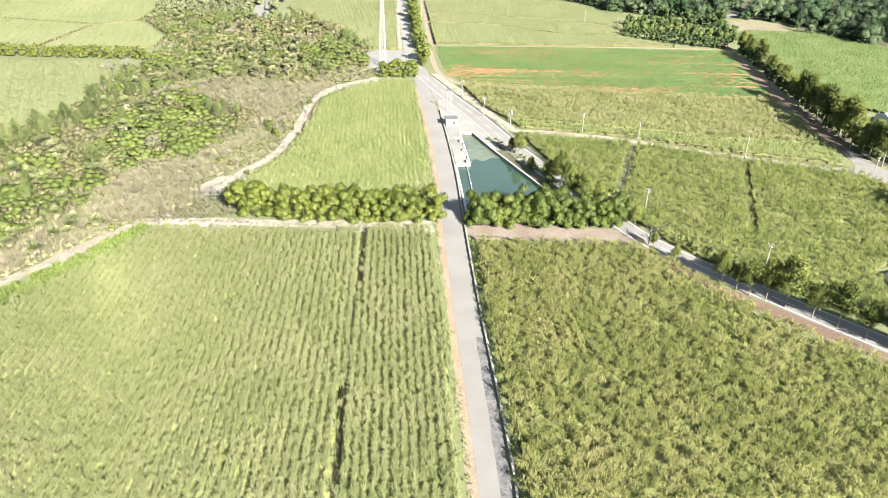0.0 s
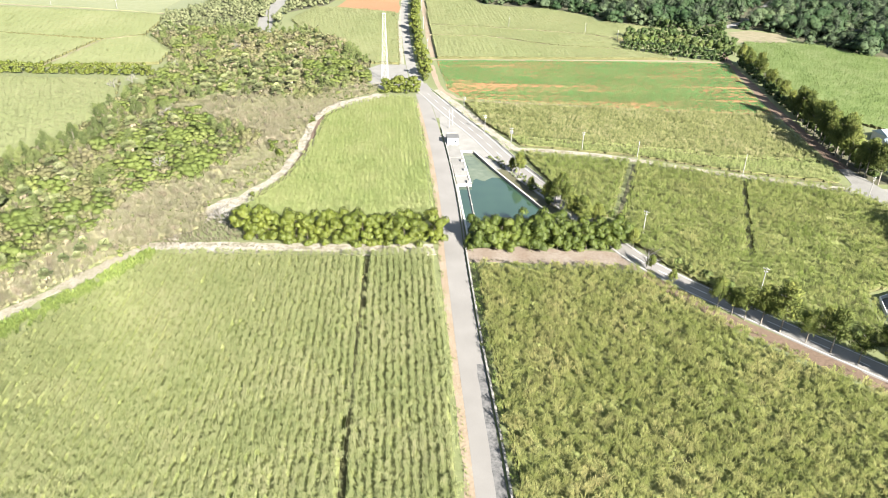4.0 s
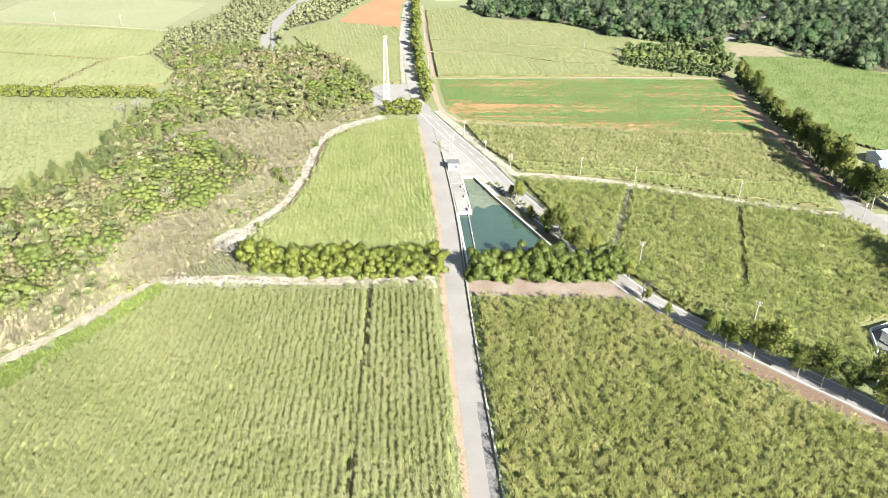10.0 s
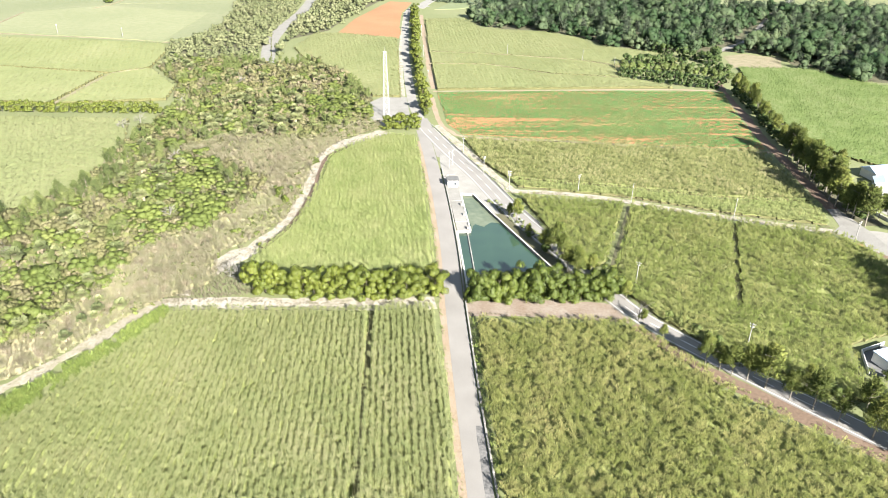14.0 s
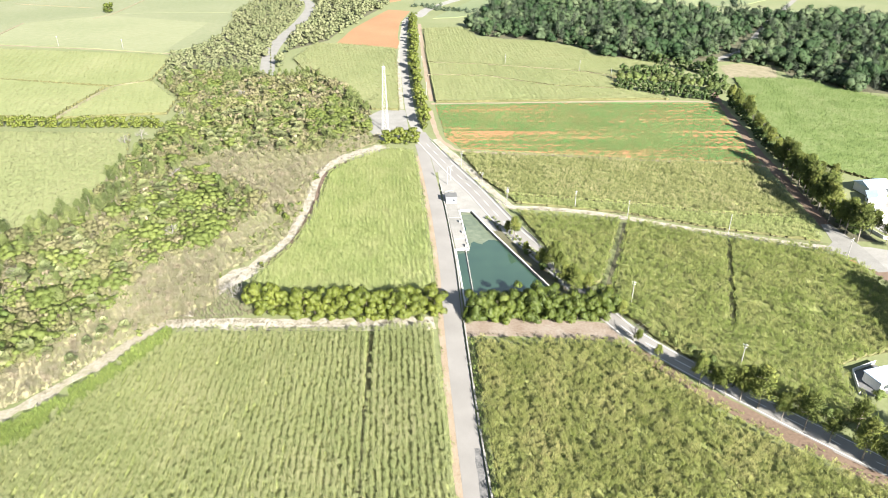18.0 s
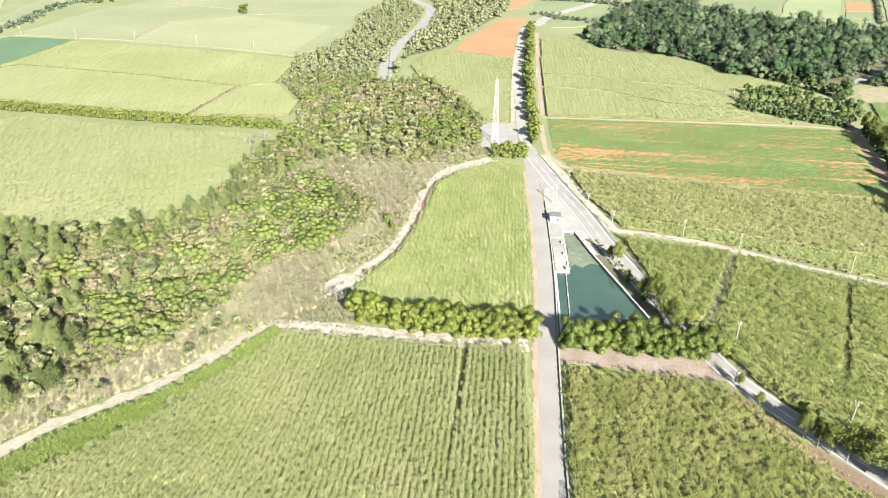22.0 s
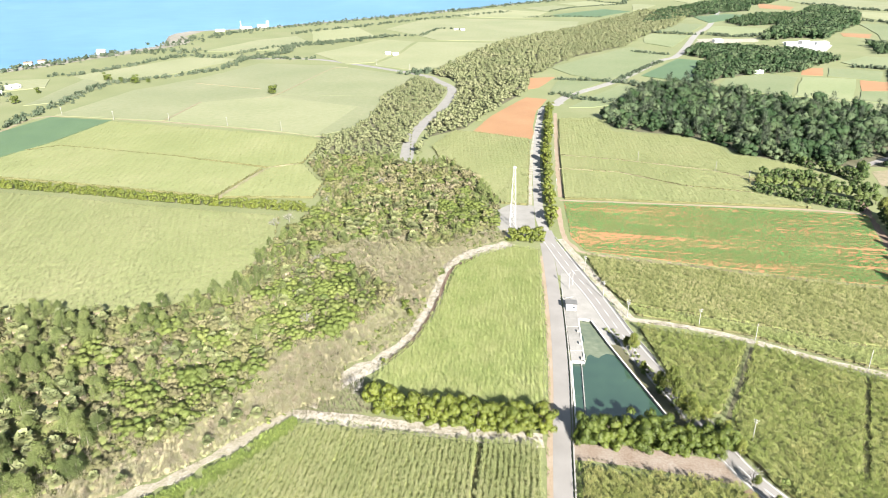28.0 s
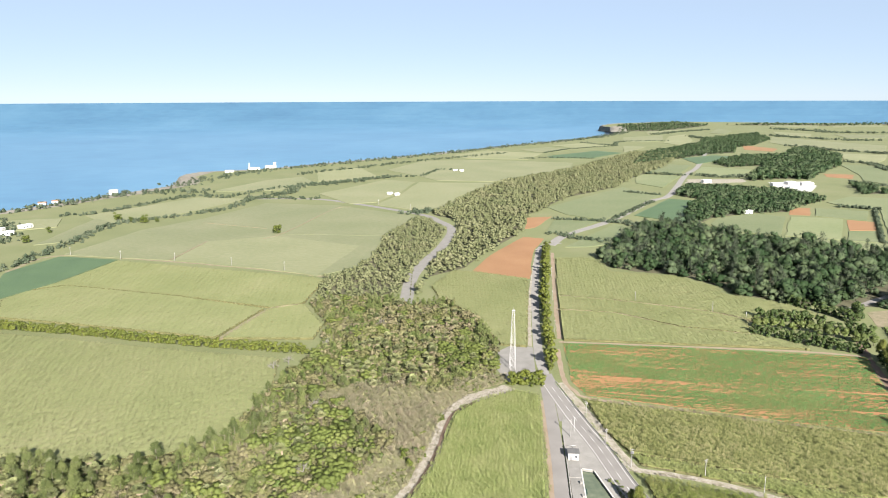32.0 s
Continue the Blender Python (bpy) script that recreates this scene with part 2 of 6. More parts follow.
M["leaf_hedge_green"] = mat("dark_hedge_leaf", [(0.3, (0.021, 0.033, 0.004)), (0.55, (0.037, 0.050, 0.006)), (0.75, (0.061, 0.072, 0.011))], 0.15, 0.8, rough=0.6, island=0.25, single=0.15, through_leaf=0.06, spec=0.2, bough=0.66)
M["leaf_needle"] = mat("ironwood_needles", [(0.3, (0.050, 0.067, 0.019)), (0.5, (0.073, 0.090, 0.031)), (0.7, (0.096, 0.110, 0.042))], 0.04, 0.4, rough=0.7, island=0.18, single=0.3, plant=0.25, through_leaf=0.25, even=0.2, bough=0.55, spec=0.1)
M["leaf_road"] = mat("dark_ironwood_needles", [(0.3, (0.038, 0.053, 0.011)), (0.5, (0.067, 0.081, 0.018)), (0.7, (0.109, 0.114, 0.029))], 0.3, 0.9, rough=0.7, island=0.25, single=0.25, through_leaf=0.08, bough=0.6, spec=0.1)
M["leaf_palm"] = mat("fan_palm_leaf", [(0.3, (0.071, 0.089, 0.036)), (0.5, (0.095, 0.105, 0.048)), (0.7, (0.125, 0.128, 0.075))], 0.1, 0.8, rough=0.6, island=0.25, single=0.3, plant=0.25, through_leaf=0.28, even=0.1, spec=0.1)
M["palm_skirt"] = mat("dead_palm_frond", [(0.3, (0.094, 0.076, 0.050)), (0.7, (0.140, 0.119, 0.083))], 0.3, 1.5, rough=0.9, island=0.25, through_leaf=0.1, even=0.2, spec=0.1)
M["leaf_dome"] = mat("fresh_bush_leaf", [(0.3, (0.052, 0.068, 0.018)), (0.5, (0.070, 0.088, 0.023)), (0.7, (0.093, 0.105, 0.035))], 0.05, 0.3, rough=0.6, island=0.12, single=0.16, plant=0.2, through_leaf=0.3, bough=0.75, spec=0.1)
M["leaf_dark"] = mat("dark_windbreak_leaf", [(0.3, (0.018, 0.032, 0.009)), (0.55, (0.032, 0.049, 0.014)), (0.75, (0.056, 0.070, 0.023))], 0.1, 0.6, rough=0.5, island=0.3, single=0.25, through_leaf=0.08, bough=0.75, spec=0.1)
M["twig"] = mat("bare_straw_twigs", [(0.3, (0.189, 0.165, 0.111)), (0.45, (0.209, 0.192, 0.125)), (0.58, (0.205, 0.200, 0.117)), (0.7, (0.163, 0.189, 0.084))], 0.05, 0.4, rough=0.9, island=0.15, plant=0.2, through_leaf=0.3, even=0.75, spec=0.1)
M["twig_grey"] = mat("bare_grey_twigs", [(0.3, (0.155, 0.131, 0.081)), (0.5, (0.205, 0.177, 0.116)), (0.7, (0.257, 0.233, 0.153))], 0.1, 0.6, rough=0.9, island=0.2, single=0.3, through_leaf=0.2, even=0.5)
M["roof_pale"] = mat("pale_blue_roof_panels", [(0.3, (0.246, 0.306, 0.372)), (0.7, (0.328, 0.387, 0.451))], 0.3, 2.0, rough=0.5)
# Far leaf colours: haze of the distance is mixed in as blue and grey.
M["leaf_wood"] = mat("far_wood_leaves", [(0.3, (0.012, 0.023, 0.009)), (0.5, (0.020, 0.034, 0.014)), (0.7, (0.035, 0.048, 0.020))], 0.03, 0.5, rough=0.7, island=0.12, plant=0.45, through_leaf=0.04, bough=0.88, spec=0.1)
M["leaf_wood_haze"] = mat("hazed_olive_leaves", [(0.3, (0.059, 0.070, 0.035)), (0.5, (0.077, 0.084, 0.041)), (0.7, (0.094, 0.093, 0.054))], 0.02, 0.4, rough=0.7, island=0.1, plant=0.16, through_leaf=0.1, bough=0.8, spec=0.1)
# The ironwoods' own grey-green; on the belts it also stands for haze.
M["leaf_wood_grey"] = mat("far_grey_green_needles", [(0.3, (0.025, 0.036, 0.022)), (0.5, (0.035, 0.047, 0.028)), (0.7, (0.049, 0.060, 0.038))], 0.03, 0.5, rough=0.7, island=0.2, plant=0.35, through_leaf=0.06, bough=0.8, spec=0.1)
M["leaf_ravine"] = mat("dry_wood_leaves", [(0.32, (0.066, 0.074, 0.028)), (0.48, (0.085, 0.084, 0.039)), (0.66, (0.105, 0.092, 0.057))], 0.03, 0.2, rough=0.7, island=0.15, single=0.2, plant=0.3, through_leaf=0.3, bough=0.75, spec=0.1)
M["bark"] = mat("pale_bark", [(0.3, (0.081, 0.070, 0.056)), (0.7, (0.141, 0.126, 0.104))], 0.5, 3.0, bump=0.3)
M["bark_dark"] = mat("dark_bark", [(0.3, (0.030, 0.024, 0.018)), (0.7, (0.059, 0.048, 0.037))], 0.5, 3.0, bump=0.3)
M["dead_wood"] = mat("grey_dead_wood", [(0.3, (0.085, 0.077, 0.069)), (0.7, (0.128, 0.120, 0.109))], 0.5, 3.0)
M["pole"] = mat("grey_concrete_pole", [(0.3, (0.112, 0.109, 0.104)), (0.7, (0.155, 0.152, 0.144))], 0.3, 3.0)
M["steel"] = mat("galvanised_steel", [(0.3, (0.167, 0.170, 0.174)), (0.7, (0.222, 0.226, 0.229))], 0.3, 3.0, rough=0.45, metal=0.6)
M["mast"] = mat("white_mast_paint", [(0.3, (0.212, 0.212, 0.208)), (0.7, (0.272, 0.272, 0.268))], 0.3, 2.0, rough=0.5)
M["plaster"] = mat("white_plaster", [(0.3, (0.367, 0.361, 0.343)), (0.6, (0.450, 0.444, 0.426)), (0.8, (0.485, 0.480, 0.468))], 0.15, 1.5, bump=0.1)
# Dark roof colour; it also paints shade on the drain strip and small yard.
M["roof_and_shade"] = mat("dark_roof_and_shade", [(0.3, (0.048, 0.048, 0.048)), (0.7, (0.081, 0.081, 0.078))], 0.3, 2.0)
M["roof_red"] = mat("red_roof", [(0.3, (0.117, 0.066, 0.048)), (0.7, (0.150, 0.101, 0.070))], 0.3, 2.0)
M["window"] = mat("dark_window_glass", [(0.3, (0.020, 0.025, 0.030)), (0.7, (0.040, 0.045, 0.050))], 0.3, 1.0, rough=0.08, spec=0.6)
M["pond"] = mat("green_pond_water", [(0.35, (0.013, 0.027, 0.020)), (0.55, (0.018, 0.036, 0.024)), (0.66, (0.044, 0.067, 0.036))], 0.035, 0.15, rough=0.06, bump=0.02, bump_scale=1.5, spec=0.5, share=0.25)
M["algae"] = mat("pale_algae_film", [(0.3, (0.040, 0.052, 0.034)), (0.55, (0.066, 0.078, 0.050)), (0.7, (0.090, 0.100, 0.068))], 0.08, 0.5, rough=0.12)
M["sea"] = mat("blue_sea", [(0.32, (0.028, 0.087, 0.151)), (0.5, (0.040, 0.112, 0.180)), (0.68, (0.059, 0.138, 0.206))], 0.0022, 0.02, rough=0.3, even=0.97, spec=0.3, share=0.5)
M["white_gravel"] = mat("white_limestone_gravel", [(0.3, (0.207, 0.203, 0.190)), (0.7, (0.311, 0.306, 0.294))], 0.05, 0.4, bump=0.6)
M["rock"] = mat("coral_rock", [(0.3, (0.074, 0.067, 0.052)), (0.7, (0.155, 0.144, 0.122))], 0.01, 0.1, bump=0.8, bump_scale=0.2)
M["rubble"] = mat("pale_limestone", [(0.3, (0.20, 0.19, 0.17)), (0.7, (0.32, 0.31, 0.29))], 0.8, 4.0, bump=0.4)


# ---- makers ----
def tri_mesh(name, verts, tris, material, bough=None, tone=None):
    verts, tris = np.asarray(verts, np.float32), np.asarray(tris, np.int32)
    me = bpy.data.meshes.new(name)
    me.vertices.add(len(verts))
    me.vertices.foreach_set("co", verts.ravel())
    me.loops.add(tris.size)
    me.loops.foreach_set("vertex_index", tris.ravel())
    me.polygons.add(len(tris))
    me.polygons.foreach_set("loop_start", np.arange(len(tris), dtype=np.int32) * 3)
    me.update(calc_edges=True)
    if bough is not None:
        me.attributes.new("bough", "FLOAT_VECTOR", "POINT").data.foreach_set("vector", np.asarray(bough, np.float32).ravel())
    if tone is not None:
        me.attributes.new("tone", "FLOAT", "POINT").data.foreach_set("value", np.asarray(tone, np.float32))
    me.materials.append(material)
    return me


def part(name, bm, material, parent=None, label=""):
    """Links a bmesh as one mesh object, under a thing or part if one is given."""
    me = bpy.data.meshes.new(name)
    bm.to_mesh(me)
    bm.free()
    me.materials.append(material)
    return piece(name, me, parent, label)


def piece(name, me, parent=None, label="", place=None):
    ob = new(name, me)
    if parent is not None:
        ob.parent = parent
    if place is not None:
        ob.matrix_local = place
    if label:
        tagged(ob, label)
    return ob


def box(bm, x, y, z, sx, sy, sz, turn=0.0, bevel=0.0):
    """A block with its foot at z."""
    g = bmesh.ops.create_cube(bm, size=1.0, matrix=pose(x, y, z + sz / 2, 0, 0, turn) @ Matrix.Diagonal((sx, sy, sz, 1)))
    if bevel:
        es = list({e for v in g["verts"] for e in v.link_edges})
        bmesh.ops.bevel(bm, geom=es, offset=bevel, segments=1, affect="EDGES")
    return bm


def rod(bm, a, b, r0, r1=None, sides=6):
    """A tapered round bar from a to b."""
    a, b = Vector(a), Vector(b)
    r1 = r0 if r1 is None else r1
    q = (b - a).to_track_quat("Z", "Y").to_matrix().to_4x4()
    m = Matrix.Translation((a + b) / 2) @ q
    bmesh.ops.create_cone(bm, cap_ends=True, segments=sides, radius1=r0, radius2=r1, depth=(b - a).length, matrix=m)
    return bm


def ragged(points, step=5.0, amp=0.5, seed=1):
    """A plan outline with natural, slightly uneven edges."""
    r = random.Random(seed)
    out = []
    for a, b in zip(points, points[1:] + points[:1]):
        d = math.dist(a, b)
        k = max(1, min(24, int(d / step)))
        for i in range(k):
            f = i / k
            j = 0 if i == 0 else amp
            out.append((a[0] + (b[0] - a[0]) * f + r.uniform(-j, j), a[1] + (b[1] - a[1]) * f + r.uniform(-j, j)))
    return out


def slab(name, outline, z0, z1, material, parent=None, label=""):
    """A flat piece of the plan from z0 up to z1."""
    bm = bmesh.new()
    top = [bm.verts.new((x, y, z1)) for x, y in outline]
    low = [bm.verts.new((x, y, z0)) for x, y in outline]
    face = bm.faces.new(top)
    n = len(top)
    for i in range(n):
        bm.faces.new((top[i], low[i], low[(i + 1) % n], top[(i + 1) % n]))
    bmesh.ops.recalc_face_normals(bm, faces=bm.faces)
    face.normal_update()
    if face.normal.z < 0:
        bmesh.ops.reverse_faces(bm, faces=bm.faces)
    return part(name, bm, material, parent, label)


def smooth_line(points, step=4.0):
    """A curve through plan points, as evenly spaced places."""
    p = [Vector((*q, 0)) for q in points]
    p = [2 * p[0] - p[1]] + p + [2 * p[-1] - p[-2]]
    out = []
    for i in range(1, len(p) - 2):
        k = max(2, int((p[i + 1] - p[i]).length / step))
        for j in range(k):
            t = j / k
            a, b, c, d = p[i - 1], p[i], p[i + 1], p[i + 2]
            out.append(0.5 * (2 * b + (c - a) * t + (2 * a - 5 * b + 4 * c - d) * t * t + (3 * b - a - 3 * c + d) * t ** 3))
    out.append(p[-2])
    return out


def sides_of(line, left, right):
    """Plan points to the left and right of a line."""
    out = []
    for i, p in enumerate(line):
        d = (line[min(i + 1, len(line) - 1)] - line[max(i - 1, 0)]).normalized()
        n = Vector((-d.y, d.x, 0))
        out.append((p + n * left, p - n * right))
    return out


def ribbon(name, points, left, right, z0, z1, material, parent=None, label="", wobble=0.0, seed=1):
    """A road or path along a line of the plan."""
    r = random.Random(seed)
    ss = sides_of(smooth_line(points), left, right)
    outline = [(a.x + r.uniform(-wobble, wobble), a.y + r.uniform(-wobble, wobble)) for a, b in ss]
    outline += [(b.x + r.uniform(-wobble, wobble), b.y + r.uniform(-wobble, wobble)) for a, b in reversed(ss)]
    return slab(name, outline, z0, z1, material, parent, label)


def inside(pts, outline):
    """Which plan points lie in an outline."""
    x, y = pts[:, 0], pts[:, 1]
    hit = np.zeros(len(pts), bool)
    for (x0, y0), (x1, y1) in zip(outline, outline[1:] + outline[:1]):
        if y0 == y1:
            continue
        hit ^= ((y0 > y) != (y1 > y)) & (x < (x1 - x0) * (y - y0) / (y1 - y0) + x0)
    return hit


def sown(outline, gap, step, angle, jitter=0.3, seed=1):
    """Places in rows over an outline: rows gap apart, step apart along a row that runs at angle degrees from +y."""
    r = np.random.default_rng(seed)
    o = np.array(outline)
    c = o.mean(0)
    reach = np.linalg.norm(o - c, axis=1).max() + gap
    u, v = np.meshgrid(np.arange(-reach, reach, gap), np.arange(-reach, reach, step))
    u, v = u.ravel() + r.normal(0, jitter * 0.4 * gap, u.size), v.ravel() + r.uniform(-jitter, jitter, u.size) * step
    a = math.radians(angle)
    pts = np.stack([c[0] + u * math.cos(a) - v * math.sin(a), c[1] + u * math.sin(a) + v * math.cos(a)], 1)
    return pts[inside(pts, list(outline))]


def tuft(blades, height, reach, width, rise=0.35, seed=1, bent=True):
    """A tuft of arching blades, bent at the middle or, far off, straight."""
    r = np.random.default_rng(seed)
    vs, fs = [], []
    for i in range(blades):
        a = r.uniform(0, 2 * np.pi)
        d, n = np.array([np.cos(a), np.sin(a), 0]), np.array([-np.sin(a), np.cos(a), 0])
        h0, l = height * r.uniform(rise, 0.75), reach * r.uniform(0.6, 1.15)
        h1 = height * r.uniform(0.8, 1.1)
        h2 = h1 - height * r.uniform(-0.08, 0.35)
        w = width * r.uniform(0.7, 1.3)
        off = r.normal(0, reach * 0.16, 3) * (1, 1, 0)
        b, m, t = off + (0, 0, h0), off + d * l * 0.5 + (0, 0, h1), off + d * l + (0, 0, h2)
        k = len(vs)
        if not bent:
            vs += [b + d * l * 0.1 - n * w * 0.5, b + d * l * 0.1 + n * w * 0.5, off + d * l + (0, 0, h1 * r.uniform(0.85, 1.0))]
            fs.append((k, k + 1, k + 2))
            continue
        vs += [b, m - n * w * 0.5, m + n * w * 0.5, t]
        fs += [(k, k + 2, k + 1), (k + 1, k + 2, k + 3)]
    return np.array(vs), np.array(fs)


def spread(pts, forms, low=0.8, high=1.2, z=0.0, seed=1, scales=None):
    """Copies of small forms at many places, as one set of triangles."""
    r = np.random.default_rng(seed)
    which = r.integers(0, len(forms), len(pts))
    vs, fs, ns, base = [], [], [], 0
    shade, tones = np.random.default_rng(seed + 900), []
    for k, (v, f, *way) in enumerate(forms):
        sel = which == k
        p = pts[sel]
        if not len(p):
            continue
        a = r.uniform(0, 2 * np.pi, len(p))
        s = r.uniform(low, high, len(p)) * (1 if scales is None else scales[sel])
        c, sn = np.cos(a) * s, np.sin(a) * s
        x = v[None, :, 0] * c[:, None] - v[None, :, 1] * sn[:, None] + p[:, 0, None]
        y = v[None, :, 0] * sn[:, None] + v[None, :, 1] * c[:, None] + p[:, 1, None]
        zz = v[None, :, 2] * s[:, None] + z
        vs.append(np.stack([x, y, zz], -1).reshape(-1, 3))
        fs.append((f[None] + (np.arange(len(p)) * len(v))[:, None, None]).reshape(-1, 3) + base)
        base += len(p) * len(v)
        tones.append(np.repeat(shade.uniform(-1, 1, len(p)), len(v)))
        if way:
            c, sn, w = np.cos(a)[:, None], np.sin(a)[:, None], way[0]
            ns.append(np.stack([w[None, :, 0] * c - w[None, :, 1] * sn, w[None, :, 0] * sn + w[None, :, 1] * c, np.repeat(w[None, :, 2], len(p), 0)], -1).reshape(-1, 3))
    return np.concatenate(vs), np.concatenate(fs), np.concatenate(ns) if ns else None, np.concatenate(tones)


def soft_noise(pts, size, seed=0):
    """A smooth value between about -1 and 1 over the plan."""
    return np.array([noise.noise((x / size, y / size, seed * 7.3)) for x, y in pts])


def stuff(name, pts, forms, material, label, category, low=0.8, high=1.2, z=0.0, seed=1, scales=None):
    v, f, way, tone = spread(pts, forms, low, high, z, seed, scales)
    return tagged(new(name, tri_mesh(name, v, f, material, way, tone)), label, category, kind="stuff")


CANE = [tuft(26, 2.5, 0.9, 0.085, 0.45, seed=s) for s in range(12)]
CANE_ROUGH = [tuft(24, 2.5, 0.95, 0.1, 0.4, seed=70 + s) for s in range(12)]
CANE_MID = [tuft(16, 2.5, 1.0, 0.12, 0.4, seed=20 + s) for s in range(10)]
CANE_FAR = [tuft(8, 2.5, 0.9, 0.16, 0.45, 40 + s, False) for s in range(8)]


def inset(outline, d):
    """The outline drawn in by d all round."""
    n = len(outline)
    turn = sum(a[0] * b[1] - b[0] * a[1] for a, b in zip(outline, outline[1:] + outline[:1]))
    out = []
    for i in range(n):
        p, q, s = (Vector(outline[j % n]) for j in (i - 1, i, i + 1))
        u, v = (q - p).normalized(), (s - q).normalized()
        m = Vector((-u.y - v.y, u.x + v.x)) * (1 if turn > 0 else -1)
        m = m.normalized() if m.length > 1e-6 else Vector((0, 0))
        out.append((q.x + m.x * d, q.y + m.y * d))
    return out


def off_cuts(pts, cut, more=0.0):
    """Which plan points lie off the drive lines cut through a field."""
    keep = np.ones(len(pts), bool)
    for (ax, ay), (bx, by), wide in cut or ():
        d = np.array([bx - ax, by - ay])
        n = np.array([-d[1], d[0]]) / np.linalg.norm(d)
        along = ((pts - (ax, ay)) @ d) / (d @ d)
        keep &= ~((np.abs((pts - (ax, ay)) @ n) < wide / 2 + more) & (along > -0.02) & (along < 1.02))
    return keep


def leaf_sheet(outline, angle, gap, cell, z, rise, seed, cut=None, ridge=0.45):
    """The closed lower leaves of a stand of cane: a rough sheet, ridged along the rows, with sunken places."""
    o = np.array(outline)
    c = o.mean(0)
    reach = np.linalg.norm(o - c, axis=1).max() + gap
    m = int(2 * reach / cell) + 1
    u, v = np.meshgrid(np.arange(m) * cell - reach, np.arange(m) * cell - reach)
    u, v, a = u.ravel(), v.ravel(), math.radians(angle)
    pts = np.stack([c[0] + u * math.cos(a) - v * math.sin(a), c[1] + u * math.sin(a) + v * math.cos(a)], 1)
    ok = inside(pts, inset(outline, 0.7)) & off_cuts(pts, cut)
    at = np.cumsum(ok) - 1
    p = pts[ok]
    r = np.random.default_rng(seed)
    low = np.clip(-soft_noise(p, 4.5, seed + 2) - 0.28, 0, 1) * 2.2
    h = z + rise * (ridge * np.cos(2 * np.pi * (u[ok] + reach) / gap) + 0.5 * soft_noise(p, 2.2, seed + 1) - low + r.uniform(-0.35, 0.35, len(p)) * 0.45 / ridge)
    k = np.arange(m * (m - 1)).reshape(m - 1, m)[:, :-1].ravel()
    k = k[ok[k] & ok[k + 1] & ok[k + m] & ok[k + m + 1]]
    tris = np.concatenate([np.stack([at[k], at[k + 1], at[k + m + 1]], 1), np.stack([at[k], at[k + m + 1], at[k + m]], 1)])
    v = np.column_stack([p, h])
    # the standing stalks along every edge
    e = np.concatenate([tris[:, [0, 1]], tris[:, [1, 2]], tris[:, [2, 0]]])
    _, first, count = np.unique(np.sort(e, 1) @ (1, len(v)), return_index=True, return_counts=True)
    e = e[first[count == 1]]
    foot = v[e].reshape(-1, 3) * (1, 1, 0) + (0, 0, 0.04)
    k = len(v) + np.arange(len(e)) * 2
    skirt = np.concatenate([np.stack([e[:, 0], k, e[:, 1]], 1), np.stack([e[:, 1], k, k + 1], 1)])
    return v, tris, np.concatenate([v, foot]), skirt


def cane_field(outline, angle, gap, step, forms, leaf, label, seed=1, sheet=1.4, jitter=0.3, low=0.8, high=1.15, cut=None, cell=0.8, rise=0.5, uneven=0.2, under="cane_low", ridge=0.45):
    """A stand of sugarcane: a bed of stalks, the closed lower leaves, and the leafing tops in rows."""
    pts = sown(outline, gap, step, angle, jitter, seed)
    lean = soft_noise(pts, 9.0, seed)
    keep = (lean > -0.74 + np.random.default_rng(seed + 5).uniform(-0.12, 0.12, len(pts))) & off_cuts(pts, cut)
    pts, lean = pts[keep], lean[keep]
    stand = soft_noise(pts, 2.6, seed + 3)
    field = stuff("sugarcane_field", pts, forms, leaf, label, "sugarcane", low, high, 0.0, seed, 1 + 0.1 * lean + uneven * stand)
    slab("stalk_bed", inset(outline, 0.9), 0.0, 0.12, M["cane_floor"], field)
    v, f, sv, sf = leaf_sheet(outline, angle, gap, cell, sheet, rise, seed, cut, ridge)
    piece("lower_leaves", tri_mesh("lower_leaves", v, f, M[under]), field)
    piece("stalks", tri_mesh("stalks", sv, sf, M["stalk"]), field, "brown cane stalks at the field edge, shade in their colour")
    return field


def under_sheet(name, outline, cell, z, rise, material, label, category, seed):
    """A closed, uneven layer of low growth."""
    v, f, *_ = leaf_sheet(outline, 20, 5.0, cell, z, rise, seed)
    return tagged(new(name, tri_mesh(name, v, f, material)), label, category, kind="stuff")


def far_field(outline, material, label, seed=1, height=1.6, name="sugarcane_field", category="sugarcane"):
    ob = slab(name, ragged(outline, 25, 1.2, seed), 0.0, height, material)
    return tagged(ob, label, category, kind="stuff")


# ---- trees ----
def limbed(bm, height, r, seed, spread_=0.35, limbs=5, start=0.35):
    """A tapered trunk with limbs."""
    g = random.Random(seed)
    top = Vector((g.uniform(-0.3, 0.3), g.uniform(-0.3, 0.3), height))
    mid = Vector((g.uniform(-0.15, 0.15), g.uniform(-0.15, 0.15), height * 0.5))
    rod(bm, (0, 0, -0.3), mid, r, r * 0.7)
    rod(bm, mid, top, r * 0.7, r * 0.25)
    for i in range(limbs):
        a = 2 * math.pi * i / limbs + g.uniform(-0.4, 0.4)
        h = height * g.uniform(start, 0.8)
        l = height * spread_ * g.uniform(0.7, 1.2)
        rod(bm, (mid.x * h / height, mid.y * h / height, h), (l * math.cos(a), l * math.sin(a), h + l * g.uniform(0.4, 0.9)), r * 0.4, r * 0.12, 5)
    return bm


